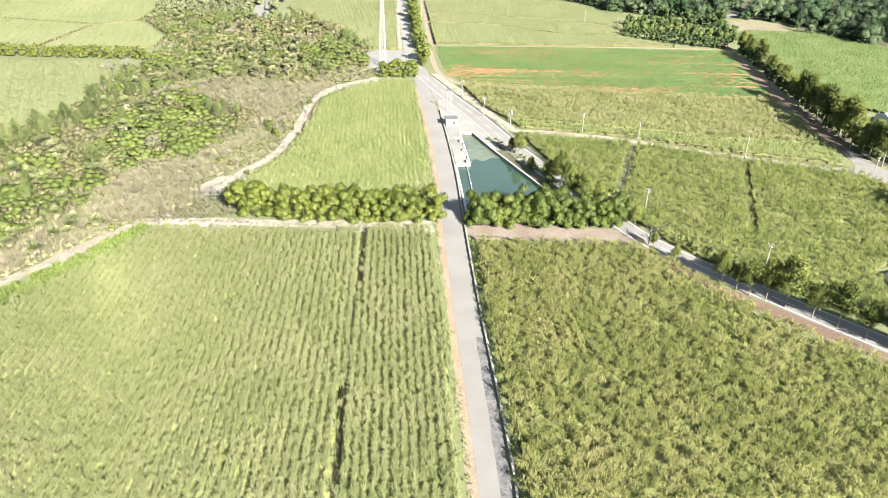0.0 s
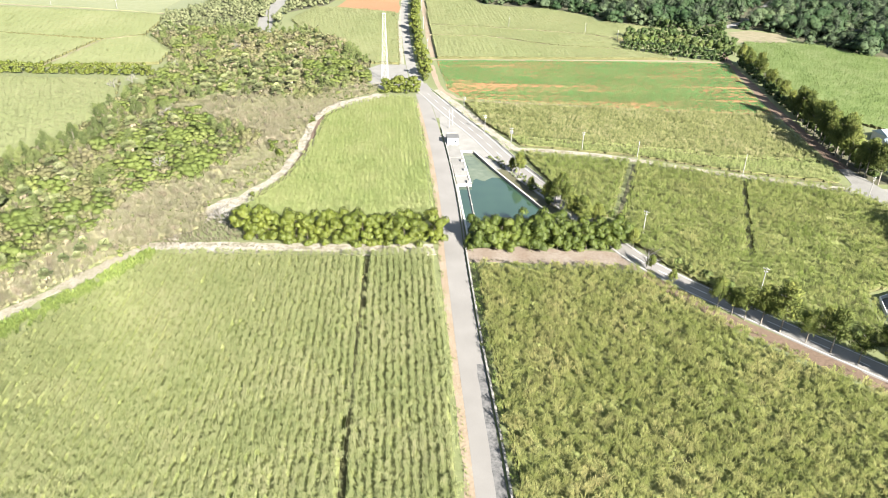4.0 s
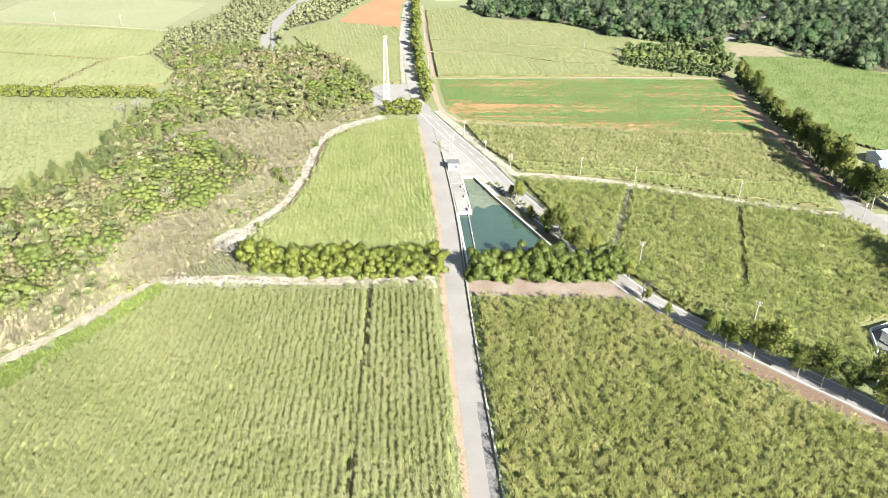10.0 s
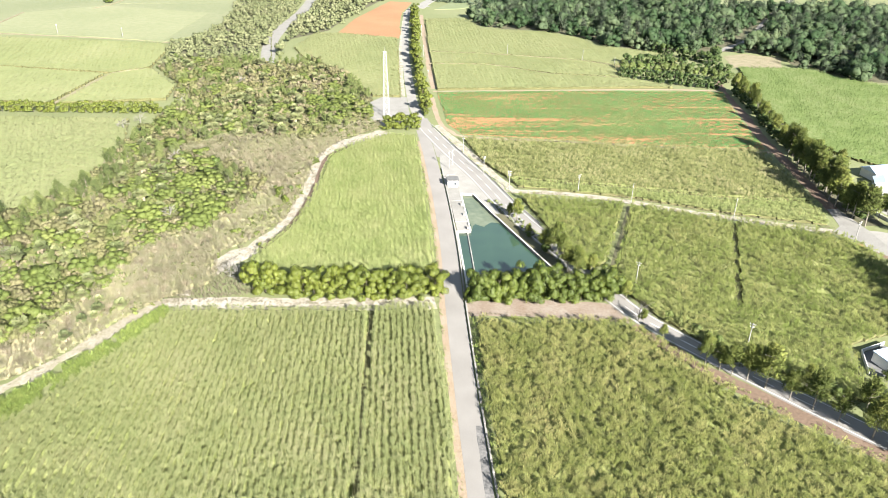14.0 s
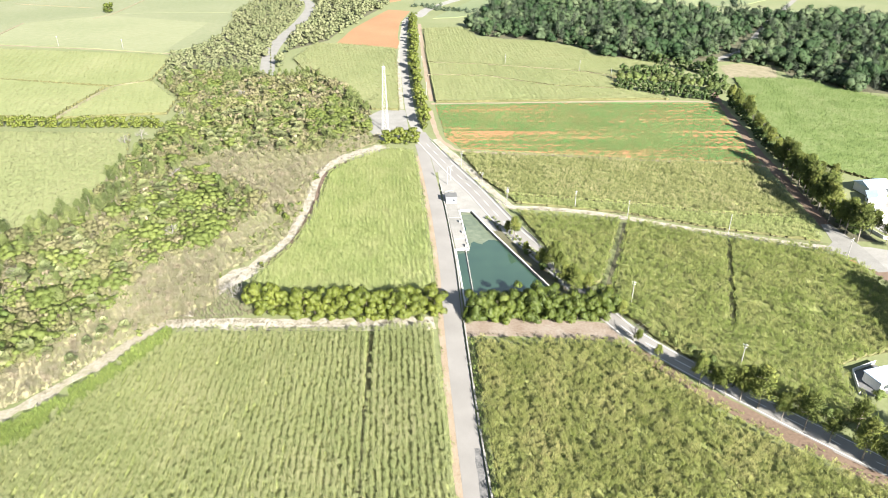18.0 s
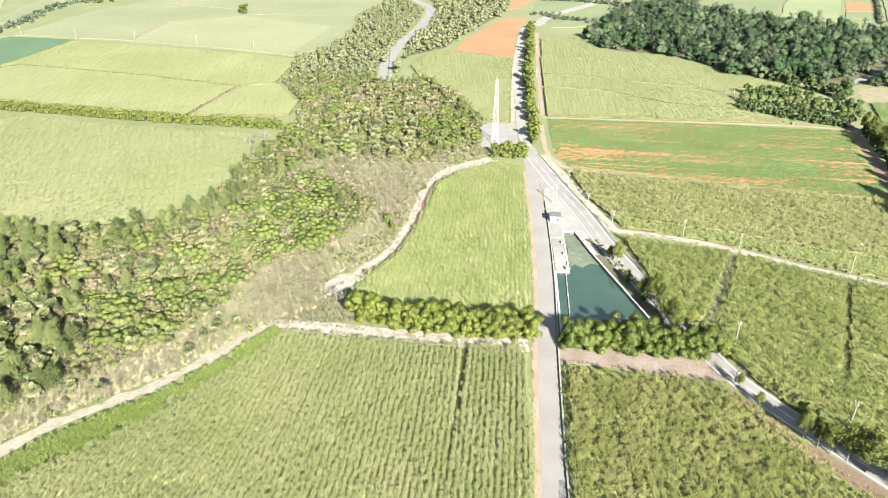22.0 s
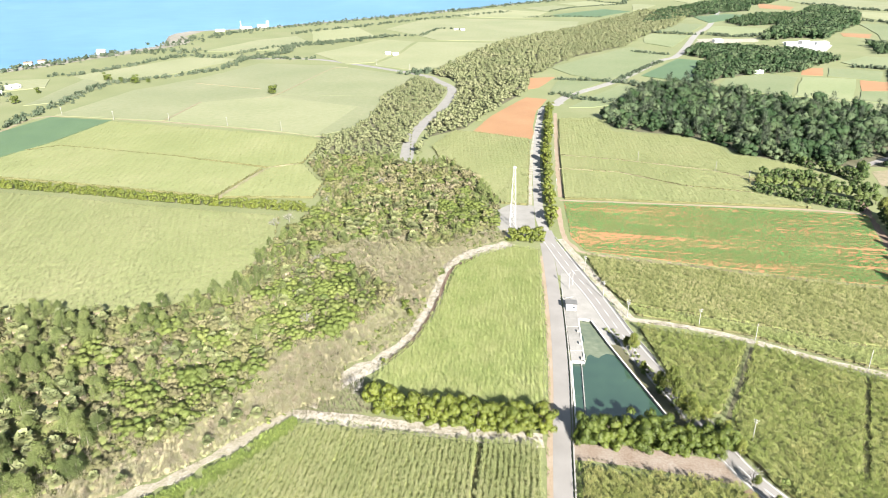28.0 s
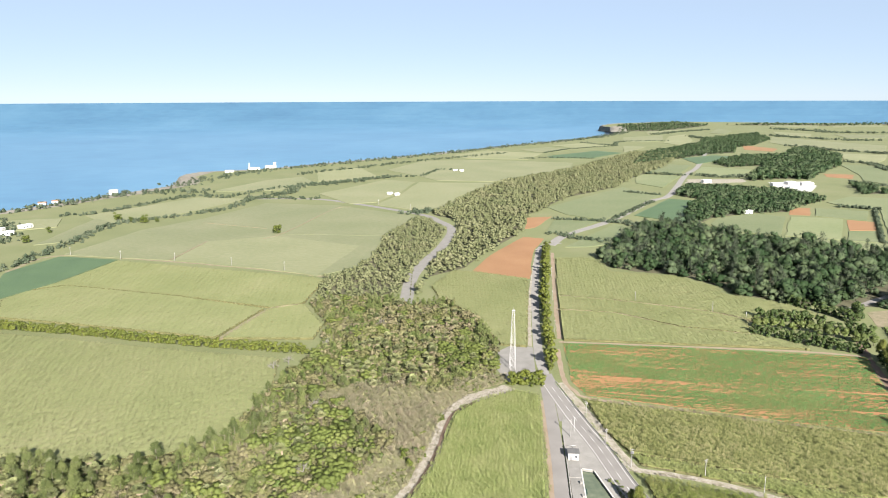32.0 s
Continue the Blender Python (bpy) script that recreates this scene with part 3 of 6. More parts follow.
def round_form(steps):
    """The corners and faces of a small round body of the given fineness."""
    bm = bmesh.new()
    bmesh.ops.create_icosphere(bm, subdivisions=steps, radius=1.0)
    bm.verts.index_update()
    out = np.array([v.co[:] for v in bm.verts]), np.array([[v.index for v in f.verts] for f in bm.faces])
    bm.free()
    return out


ROUND = {1: round_form(1), 2: round_form(2)}


def lobed_crown(radius, height, z, lobes, leaves, size, seed, droop=0.0, hollow=0.75, lobe=0.42, core=0.62, fine=2):
    """A crown of many small leaf sprays set on several boughs, uneven in outline; inside each bough a knobbly close mass of leaves."""
    r = np.random.default_rng(seed)
    cs, rs = [], []
    for i in range(lobes):
        a, k = r.uniform(0, 2 * np.pi), np.sqrt(r.uniform(0.0, 1))
        cs.append((radius * (1 - lobe) * k * np.cos(a), radius * (1 - lobe) * k * np.sin(a), z + height * (r.uniform(0.06 if lobe < 0.35 else 0.2, 0.8) - 0.25 * k * k * (lobe > 0.35))))
        rs.append(radius * lobe * r.uniform(0.8, 1.2))
    cs, rs = np.array(cs), np.array(rs)
    which = r.integers(0, lobes, leaves)
    d = r.normal(size=(leaves, 3))
    d[:, 2] = np.abs(d[:, 2]) * 0.9 - 0.25
    d /= np.linalg.norm(d, axis=1)[:, None]
    p = cs[which] + d * rs[which][:, None] * (r.uniform(hollow, 1.05, leaves))[:, None] * (1, 1, min(1.1, height / (2 * radius) * 1.25))
    n = d + (0, 0, 0.15) + r.normal(0, 0.24, (leaves, 3))
    n /= np.linalg.norm(n, axis=1)[:, None]
    t = np.cross(n, r.normal(size=(leaves, 3)))
    t /= np.linalg.norm(t, axis=1)[:, None]
    t[:, 2] -= droop
    b = np.cross(n, t)
    s = (size * r.uniform(0.6, 1.3, leaves))[:, None]
    v = np.stack([p - t * s, p + b * s * 0.55, p + t * s, p - b * s * 0.55], 1).reshape(-1, 3)
    k = np.arange(leaves)[:, None] * 4
    tris = np.concatenate([k + (0, 1, 2), k + (0, 2, 3)])
    way = np.repeat(d + (0, 0, 0.25) + 0.5 * np.stack([p[:, 0], p[:, 1], 0 * p[:, 0]], 1) / radius, 4, 0)
    rv, rf = ROUND[fine]
    flat = (1, 1, min(1.1, height / (2 * radius) * 1.25))
    knob = cs[:, None, :] + rv[None] * (rs[:, None] * core * r.uniform(0.72, 1.1, (lobes, len(rv))))[:, :, None] * flat
    knob = knob.reshape(-1, 3)
    knob[:, 2] = np.maximum(knob[:, 2], 0.05)
    out = np.tile(rv, (lobes, 1)) + (0, 0, 0.25) + 0.5 * np.column_stack([knob[:, 0], knob[:, 1], 0 * knob[:, 0]]) / radius
    tris = np.concatenate([tris, (rf[None] + (np.arange(lobes) * len(rv))[:, None, None] + len(v)).reshape(-1, 3)])
    v, way = np.concatenate([v, knob]), np.concatenate([way, out])
    return v, tris, way / np.linalg.norm(way, axis=1)[:, None]


def feather_crown(radius, height, z, whorls, leaves, size, seed):
    """The loose, upswept plumes of an ironwood tree."""
    r = np.random.default_rng(seed)
    per = leaves // whorls
    ps, ts = [], []
    for i in range(whorls):
        f = (i + r.uniform(-0.3, 0.3)) / whorls
        a = r.uniform(0, 2 * np.pi)
        out = radius * (1 - 0.75 * f) * r.uniform(0.65, 1.1)
        q = r.uniform(0.25, 1, per)
        base = np.stack([np.cos(a) * out * q, np.sin(a) * out * q, z + height * f + out * 0.55 * q], 1)
        ps.append(base + r.normal(0, radius * 0.11, (per, 3)))
        ts.append(np.tile([np.cos(a) * 0.7, np.sin(a) * 0.7, 0.75], (per, 1)) + r.normal(0, 0.4, (per, 3)))
    p, t = np.concatenate(ps), np.concatenate(ts)
    t /= np.linalg.norm(t, axis=1)[:, None]
    n = np.cross(t, r.normal(size=t.shape))
    n /= np.linalg.norm(n, axis=1)[:, None]
    s = (size * r.uniform(0.6, 1.4, len(p)))[:, None]
    v = np.stack([p - t * s, p + n * s * 0.28, p + t * s, p - n * s * 0.28], 1).reshape(-1, 3)
    k = np.arange(len(p))[:, None] * 4
    way = np.stack([p[:, 0] / radius, p[:, 1] / radius, 0.25 + 0.5 * (p[:, 2] - z) / height], 1) + r.normal(0, 0.12, p.shape)
    way /= np.linalg.norm(way, axis=1)[:, None]
    return v, np.concatenate([k + (0, 1, 2), k + (0, 2, 3)]), np.repeat(way, 4, 0)


def palm_crown(z, fans, size, seed):
    """Fan leaves on arching stalks."""
    r = np.random.default_rng(seed)
    vs, fs = [], []
    for i in range(fans):
        a, up = 2.4 * i + r.uniform(-0.3, 0.3), -0.3 + 1.7 * (i / fans) ** 0.8
        d = np.array([np.cos(a) * np.cos(up), np.sin(a) * np.cos(up), np.sin(up)])
        n = np.array([-np.sin(a), np.cos(a), 0])
        u = np.cross(d, n)
        c = np.array([0, 0, z]) + d * size * r.uniform(0.25, 0.8)
        k = len(vs)
        vs.append(c)
        for j in range(9):
            b = (j - 4) / 4 * 1.5
            l = size * r.uniform(0.75, 1.05) * (1 if j % 2 == 0 else 0.72)
            vs.append(c + (d * math.cos(b) + n * math.sin(b)) * l - np.array([0, 0, 0.22 * l]) + u * 0.05)
        fs += [(k, k + j + 1, k + j + 2) for j in range(8)]
        vs += [np.array([0, 0, z - 0.1]) - n * 0.05, np.array([0, 0, z - 0.1]) + n * 0.05]
        fs.append((k, k + 10, k + 11))
    return np.array(vs), np.array(fs)


def palm_skirt(z, fronds, size, seed):
    """Dead fronds that hang round the stem under a palm's crown."""
    r = np.random.default_rng(seed)
    vs, fs = [], []
    for i in range(fronds):
        a, l = 2.4 * i + r.uniform(-0.3, 0.3), size * r.uniform(0.7, 1.2)
        d, n = np.array([np.cos(a), np.sin(a), 0]), np.array([-np.sin(a), np.cos(a), 0])
        b, out = np.array([0, 0, z - 0.1 - 0.4 * r.random()]), r.uniform(0.35, 0.75)
        m, t = b + d * l * out + (0, 0, 0.05 * l), b + d * l * (out + 0.2) - (0, 0, l * r.uniform(0.5, 0.9))
        k = len(vs)
        vs += [b, m - n * 0.28 * l, m + n * 0.28 * l, t - n * 0.2 * l, t + n * 0.14 * l]
        fs += [(k, k + 1, k + 2), (k + 1, k + 3, k + 2), (k + 2, k + 3, k + 4)]
    return np.array(vs), np.array(fs)


def tree_kind(name, trunk, crown, leaf, bark, label, category="tree"):
    root = tagged(new(name), label, category)
    part("trunk", trunk, bark, root)
    piece("crown", tri_mesh("crown", crown[0], crown[1], leaf, crown[2] if len(crown) > 2 else None), root)
    return root


class Grove:
    """Several forms of one kind of tree, planted at places; the first planting uses the form itself."""

    def __init__(self, forms):
        self.forms, self.used, self.count = forms, set(), 0

    def plant(self, x, y, s=1.0, turn=None, label="", group="", z=0.0, stretch=1.0):
        k = self.count % len(self.forms)
        self.count += 1
        turn = (self.count * 137.5) % 360 if turn is None else turn
        m = pose(x, y, z, 0, 0, turn) @ Matrix.Diagonal((s, s, s * stretch, 1))
        f = self.forms[k]
        if k in self.used:
            f = copy_thing(f, m)
        self.used.add(k)
        f.matrix_basis = m
        return tagged(f, label, group=group)


def drop_unused(grove):
    for k, f in enumerate(grove.forms):
        if k not in grove.used:
            for o in (*f.children_recursive, f):
                bpy.data.objects.remove(o)


# ---- the large structure: ground, sea ----
COAST = [(-1000, -1400), (-900, -300), (-790, 400), (-705, 700), (-662, 800), (-628, 905), (-592, 1015), (-606, 1100), (-640, 1160),
         (-640, 1250), (-560, 1300), (-505, 1352), (-362, 1554), (-208, 1772), (-30, 2073), (150, 2330), (300, 2600), (440, 2950), (470, 3300),
         (420, 3600), (520, 3900), (980, 4300), (1674, 4400), (2300, 4000), (3300, 3000), (3600, 0), (2600, -1500)]
POOL = [(4.6, 94.0), (5.6, 132.3), (10.4, 132.3), (10.6, 165.0), (15.5, 164.0), (20.5, 145.5), (36.5, 94.0)]

bm = bmesh.new()
edge_loops = []
for loop in (ragged(COAST, 40, 9, 3), POOL):
    vs = [bm.verts.new((x, y, 0)) for x, y in loop]
    edge_loops.append([bm.edges.new((vs[i], vs[(i + 1) % len(vs)])) for i in range(len(vs))])
bmesh.ops.triangle_fill(bm, use_beauty=True, use_dissolve=False, edges=[e for l in edge_loops for e in l], normal=(0, 0, 1))
bmesh.ops.recalc_face_normals(bm, faces=bm.faces)
if sum(f.normal.z for f in bm.faces) < 0:
    bmesh.ops.reverse_faces(bm, faces=bm.faces)
tagged(part("ground", bm, M["ground"]), "flat grassy island ground with dry patches", "ground", kind="structure")

# the low cliff round the island
bm = bmesh.new()
shore = ragged(COAST, 40, 9, 3)
rim = [bm.verts.new((x, y, -0.02)) for x, y in shore]
cen = np.array(shore).mean(0)
foot = [bm.verts.new((x + (x - cen[0]) * 0.012, y + (y - cen[1]) * 0.008, -27)) for x, y in shore]
for i in range(len(rim)):
    bm.faces.new((rim[i], foot[i], foot[(i + 1) % len(rim)], rim[(i + 1) % len(rim)]))
bmesh.ops.recalc_face_normals(bm, faces=bm.faces)
tagged(part("sea_cliff", bm, M["rock"]), "low pale coral rock cliff round the island", "cliff", kind="structure")

# pale bare rock along the shore
bm = bmesh.new()
r_ = random.Random(5)
inner = [bm.verts.new((x + (cen[0] - x) * 0.02 + r_.uniform(-5, 5), y + (cen[1] - y) * 0.012, 0.14)) for x, y in shore]
outer = [bm.verts.new((x, y, 0.14)) for x, y in shore]
for i in range(len(shore)):
    k = (i + 1) % len(shore)
    bm.faces.new((inner[i], outer[i], outer[k], inner[k]))
bmesh.ops.recalc_face_normals(bm, faces=bm.faces)
if sum(f.normal.z for f in bm.faces) < 0:
    bmesh.ops.reverse_faces(bm, faces=bm.faces)
tagged(part("shore_rock", bm, M["rock"]), "bare pale rock and sand along the shore", "shore", kind="structure")
vs, fs, nu, nv = [], [], 26, 12
for i in range(nu):
    for j in range(nv):
        u, v = i / (nu - 1) * 2 - 1, j / (nv - 1) * 2 - 1
        d = max(0.0, 1 - u * u) * max(0.0, 1 - v * v)
        vs.append((462 + 38 * v + 30 * u, 3240 + 250 * u, -2 + 12 * d ** 0.5 * (0.75 + 0.5 * noise.noise((u * 5, v * 3, 2.0)))))
for i in range(nu - 1):
    for j in range(nv - 1):
        k = i * nv + j
        fs += [(k, k + nv, k + nv + 1), (k, k + nv + 1, k + 1)]
tagged(new("headland", tri_mesh("headland", vs, fs, M["rock"])), "low rocky headland at the far end of the coast", "headland", kind="structure")

# the sea, to its horizon
rings = [0, 700, 1400, 2100, 2800, 3400, 4000, 4150, 4300, 4450, 4600, 4760, 4920]
vs, fs, seg = [], [], 180
for d in rings:
    k = max(0.0, (d - 4000) / 920)
    for j in range(seg):
        a = 2 * math.pi * j / seg
        vs.append((-18 + d * math.cos(a), -88 + d * math.sin(a), -26 + 143.5 * k * k))
for i in range(len(rings) - 1):
    for j in range(seg):
        a, b = i * seg + j, i * seg + (j + 1) % seg
        fs += [(a, a + seg, b + seg), (a, b + seg, b)]
sea = new("sea", tri_mesh("sea", vs, fs, M["sea"]))
sea.data.polygons.foreach_set("use_smooth", np.ones(len(fs), bool))
tagged(sea, "open blue sea with faint swell up to the horizon", "sea", kind="structure")

# ---- roads ----
NARROW = [(-9.0, -150), (-3.1, -9), (-1.6, 42), (-0.1, 85), (1.5, 118), (2.2, 160), (1.9, 195), (1.2, 226), (0.4, 244)]
AVENUE = [(30, 606), (20, 598), (8.5, 575), (0.5, 443), (-1.6, 356), (-1.8, 290), (0.2, 262)]
MAIN = [(0.2, 262), (1.6, 252), (12, 210), (19.8, 183), (26.0, 156), (32, 135), (40, 112), (46.5, 90)]
LOWER = [(46.5, 90), (50.8, 77.6), (57.3, 66.3), (64.8, 55.6), (73.5, 43.9), (78.6, 36.9), (85.8, 28.2), (91, 21.6), (140, -28), (220, -90)]
tagged(ribbon("road", NARROW, 2.9, 2.6, 0.0, 0.05, M["asphalt"]), "narrow straight farm road of pale worn asphalt", "road", kind="structure")
main_road = tagged(ribbon("road", MAIN, 4.1, 4.1, 0.0, 0.062, M["asphalt"]), "two-lane road of grey asphalt with white lines", "road", kind="structure")
avenue = tagged(ribbon("road", AVENUE, 2.7, 2.5, 0.0, 0.058, M["concrete"]), "straight pale asphalt road along an avenue of trees", "road", kind="structure")
lower_road = tagged(ribbon("road", LOWER, 3.4, 3.4, 0.0, 0.066, M["asphalt"]), "grey asphalt road in the shade of ironwoods", "road", kind="structure")
NORTH = [(20, 594), (40, 650), (98, 742), (176, 908), (216, 976), (302, 1250), (365, 1417), (480, 1800)]
tagged(ribbon("road", NORTH, 5.0, 5.0, 0.0, 0.15, M["concrete"]), "far pale country road between fields", "road", kind="structure")
RAVINE_ROAD = [(-91, 372), (-94, 400), (-98, 448), (-96, 500), (-86, 585), (-85, 672), (-108, 730), (-132, 768), (-224, 845), (-300, 892), (-395, 890)]
tagged(ribbon("road", RAVINE_ROAD, 5.2, 4.6, 0.0, 0.1, M["concrete"]), "pale gravel road winding through the wooded ravine", "road", kind="structure")
WOOD_ROAD = [(214, 396), (240, 418), (268, 444), (327, 528), (394, 616), (453, 694), (500, 760)]
tagged(ribbon("road", WOOD_ROAD, 2.6, 2.6, 0.0, 0.12, M["asphalt"]), "straight pale road through the dark wood", "road", kind="structure")
EAST = [(190, 330), (180.5, 299), (173.5, 262), (164.5, 224), (161, 202), (157, 178), (153.5, 158), (150.5, 140), (149, 122), (149, 100), (155, 70), (165, 20), (175, -60)]
tagged(ribbon("dirt_road", EAST, 2.4, 2.4, 0.0, 0.04, M["soil_brown"], wobble=0.5), "shaded brown dirt road along tall trees", "road", kind="structure")
tagged(slab("junction", [(139, 121.5), (145, 126.5), (149, 141), (153, 141), (153.5, 122), (152, 104), (147.6, 104), (145.5, 114)], 0, 0.055, M["concrete"]),
       "pale paved junction of farm roads", "road", kind="structure")
tagged(slab("junction", [(144.4, 109.4), (146, 114), (153.4, 122.2), (156.6, 121.4), (172, 113), (171, 107), (159, 111), (150.6, 104.2), (147.7, 104.2)], 0, 0.051, M["concrete"]),
       "pale paved mouth of the side road", "road", kind="structure")
tagged(ribbon("soil_verge", [(143.4, 113), (142, 105), (138.6, 95), (136.4, 87)], 1.4, 1.4, 0, 0.03, M["soil_red"], wobble=0.3), "bare red soil verge beside the cane", "verge", kind="structure")
# Dark strip laid where the tall trees' shade falls on the verge.
tagged(ribbon("shade_verge", [(195, 300), (187, 262), (179, 236), (172, 205), (166, 184), (161, 164), (157.6, 146), (156.4, 126)], 5.5, 4.0, 0, 0.032, M["litter"], wobble=0.5), "littered verge under the tall trees, shade in its colour", "verge", kind="structure")
tagged(ribbon("farm_track", [(31, 166), (53, 161.5), (73.5, 153), (92.5, 143), (111, 134.3), (129, 126.3), (141, 121.5)], 2.4, 1.2, 0, 0.03, M["coral"], wobble=0.35),
       "pale dry track between two cane fields", "track", kind="structure")
tagged(ribbon("soil_track", [(3.2, 81.3), (18, 80.3), (33, 78), (42, 76), (48.5, 74.6)], 6.6, 2.5, 0, 0.04, M["soil_pale"], wobble=0.5),
       "bare reddish-brown soil track under the hedge", "track", kind="structure")
# Dark strip in place of the shadow between the two stands.
tagged(ribbon("field_ditch", [(73.6, 148.6), (63, 125), (52.9, 103)], 0.8, 0.8, 0, 0.025, M["litter"], wobble=0.2), "narrow gap between two cane fields, its shade in the dark colour", "ditch", kind="structure")
tagged(ribbon("soil_verge", [(-11.4, -150), (-6.6, -9), (-5.1, 42), (-3.7, 84), (-2.0, 118), (-1.4, 160), (-1.6, 195), (-2.2, 228)], 1.1, 0.9, 0, 0.03, M["soil_orange"], wobble=0.25),
       "orange bare soil verge beside the farm road", "verge", kind="structure")
tagged(ribbon("soil_verge", [(50.5, 71), (54.5, 62), (60, 51.5), (66, 44.5), (70, 39.5), (77, 31.3), (83, 24.5), (88, 18.5), (130, -26)], 1.6, 3.4, 0, 0.03, M["soil_brown"], wobble=0.5),
       "bare reddish-brown soil verge beside the road", "verge", kind="structure")
tagged(ribbon("gravel_track", [(-17, 243.5), (-44.5, 221), (-49.5, 203), (-50.3, 168), (-53.5, 145.5), (-62, 129.5), (-71, 118.5), (-78, 109), (-84, 98)], 4.9, 3.4, 0, 0.05, M["coral"], wobble=1.4),
       "bleached coral gravel track along the wood", "track", kind="structure")
tagged(ribbon("gravel_track", [(-84, 93), (-88.5, 89), (-99, 74), (-108, 61), (-120, 51), (-129, 43), (-140, 29), (-165, 0), (-190, -30)], 1.1, 2.6, 0, 0.05, M["weedy_gravel"], wobble=1.3),
       "bleached gravel track beside the wood", "track", kind="structure")
tagged(slab("coral_bank", ragged([(-86, 94.5), (-66, 94.2), (-51, 92.4), (-30, 90.8), (-6, 89.8), (-5.5, 83.6), (-26, 84.2), (-52, 86), (-67, 88), (-84, 88.5)], 3, 0.4, 5), 0, 0.3, M["coral"]),
       "pale rubble bank along the head of the cane field", "bank", kind="structure")
tagged(slab("forecourt", [(-2, 249), (-4.4, 268), (-4.6, 301), (-16, 306), (-25, 293), (-25, 266), (-19.5, 249.5)], 0, 0.05, M["concrete"]), "pale paved forecourt round the mast", "pavement", kind="structure")
tagged(slab("pavement", [(5.2, 194), (6.2, 165.1), (10.5, 165.1), (15.6, 164.2), (20.6, 145.5), (23.2, 146), (21.5, 160), (15.5, 184), (9.6, 204), (7, 212), (5.8, 206)], 0, 0.055, M["concrete"]),
       "pale concrete pavement round the pump house", "pavement", kind="structure")
tagged(slab("pavement", [(4.6, 206), (4.0, 226), (3.0, 245), (5.6, 236), (8.4, 216), (7.2, 211.5), (5.9, 206.5)], 0, 0.045, M["asphalt"]), "pale asphalt wedge between two roads", "pavement", kind="structure")
tagged(ribbon("verge_path", [(7, 250), (17, 218), (24, 191), (31, 166)], 2.6, 3.4, 0, 0.055, M["coral"], wobble=0.3), "pale raised verge with a drain beside the road", "verge", kind="structure")
tagged(ribbon("gravel_verge", [(6.2, 575), (-2.4, 443), (-5.4, 356), (-6.2, 303)], 1.0, 1.2, 0, 0.034, M["coral"], wobble=0.3), "pale gravel verge along the avenue", "verge", kind="structure")
tagged(ribbon("soil_track", [(12, 318), (14, 400), (20, 560)], 1.6, 1.6, 0, 0.03, M["soil_orange"], wobble=0.4), "orange soil track behind the avenue", "track", kind="structure")
tagged(ribbon("soil_track", [(11, 312.2), (90, 310.2), (150, 308), (182, 302.6)], 1.3, 1.2, 0, 0.035, M["soil_orange"], wobble=0.4), "pale soil track between crops", "track", kind="structure")
tagged(ribbon("soil_track", [(9.5, 300), (10, 256), (15, 240), (22, 232), (68, 222), (107, 212), (158, 202)], 1.3, 1.3, 0, 0.03, M["soil_orange"], wobble=0.3), "orange soil track along the crop", "track", kind="structure")
tagged(ribbon("farm_track", [(-445, 445), (-440, 508), (-325, 495), (-210, 467), (-168, 452)], 2.0, 2.0, 0, 0.04, M["track"], wobble=0.5), "pale dry track between far fields", "track", kind="structure")

# Bank colour is darkened for the tree shade lying along it.
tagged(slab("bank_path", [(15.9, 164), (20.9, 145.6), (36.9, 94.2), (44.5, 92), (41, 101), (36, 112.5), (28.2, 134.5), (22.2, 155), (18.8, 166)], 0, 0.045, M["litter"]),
       "bare earth path on the pond bank, tree shade in its colour", "path", kind="structure")
tagged(ribbon("earth_bank", [(-33.6, 224.4), (-44.4, 207.6), (-47.3, 176.8), (-50.3, 155.9), (-54.2, 139.1), (-61.2, 125)], 0.7, 0.7, 0, 0.35, M["soil_brown"], wobble=0.2), "low brown earth bank beside the cane", "bank", kind="structure")

DRAIN = [(5.4, 252), (16.2, 211), (23.9, 184), (30.1, 157.2), (36, 136.6)]
# Flat strip: the shadow of kerb and drain is put into its colour.
tagged(ribbon("drain", DRAIN, 0.2, 0.2, 0.0, 0.095, M["roof_and_shade"]), "flat strip for the roadside drain, its shade in the dark colour", "drain", kind="structure")
tagged(ribbon("kerb", DRAIN, 0.55, -0.25, 0.0, 0.22, M["concrete"]), "pale concrete kerb beside the drain", "kerb", kind="structure")

# road paint
def dashes(line, a, b, width, length, gap, parent, z):
    pts = smooth_line(line, 1.0)
    run, k = 0.0, 0
    while k < len(pts) - 1:
        run_end = min(len(pts) - 1, k + max(1, int(length)))
        p, q = pts[k], pts[run_end]
        if a < p.y < b:
            d = (q - p)
            bm = bmesh.new()
            box(bm, (p.x + q.x) / 2, (p.y + q.y) / 2, z, width, d.length, 0.008, math.degrees(math.atan2(-d.x, d.y)))
            part("lane_dash", bm, M["paint_white"], parent)
        k = run_end + max(1, int(gap))
for line_, road_, half, z in ((MAIN, main_road, 3.3, 0.062), (LOWER, lower_road, 2.75, 0.066)):
    dashes(line_, 5, 250, 0.22, 5, 5, road_, z)
    for side in (half, -half):
        ss = [a for a, b in sides_of(smooth_line(line_), side, 0)]
        ss = [(p.x, p.y) for p in ss if -20 < p.y < 252]
        ribbon("edge_line", ss[::3], 0.09, 0.09, 0.05, z + 0.008, M["paint_white"], road_)
# the darker repaired strip on the farm road
tagged(ribbon("road_repair", [(-1.9, -14), (-1.0, 4), (0.1, 34)], 0.95, 0.95, 0.045, 0.056, M["asphalt_patch"], wobble=0.12), "dark newer asphalt strip on the farm road", "asphalt patch", kind="structure")

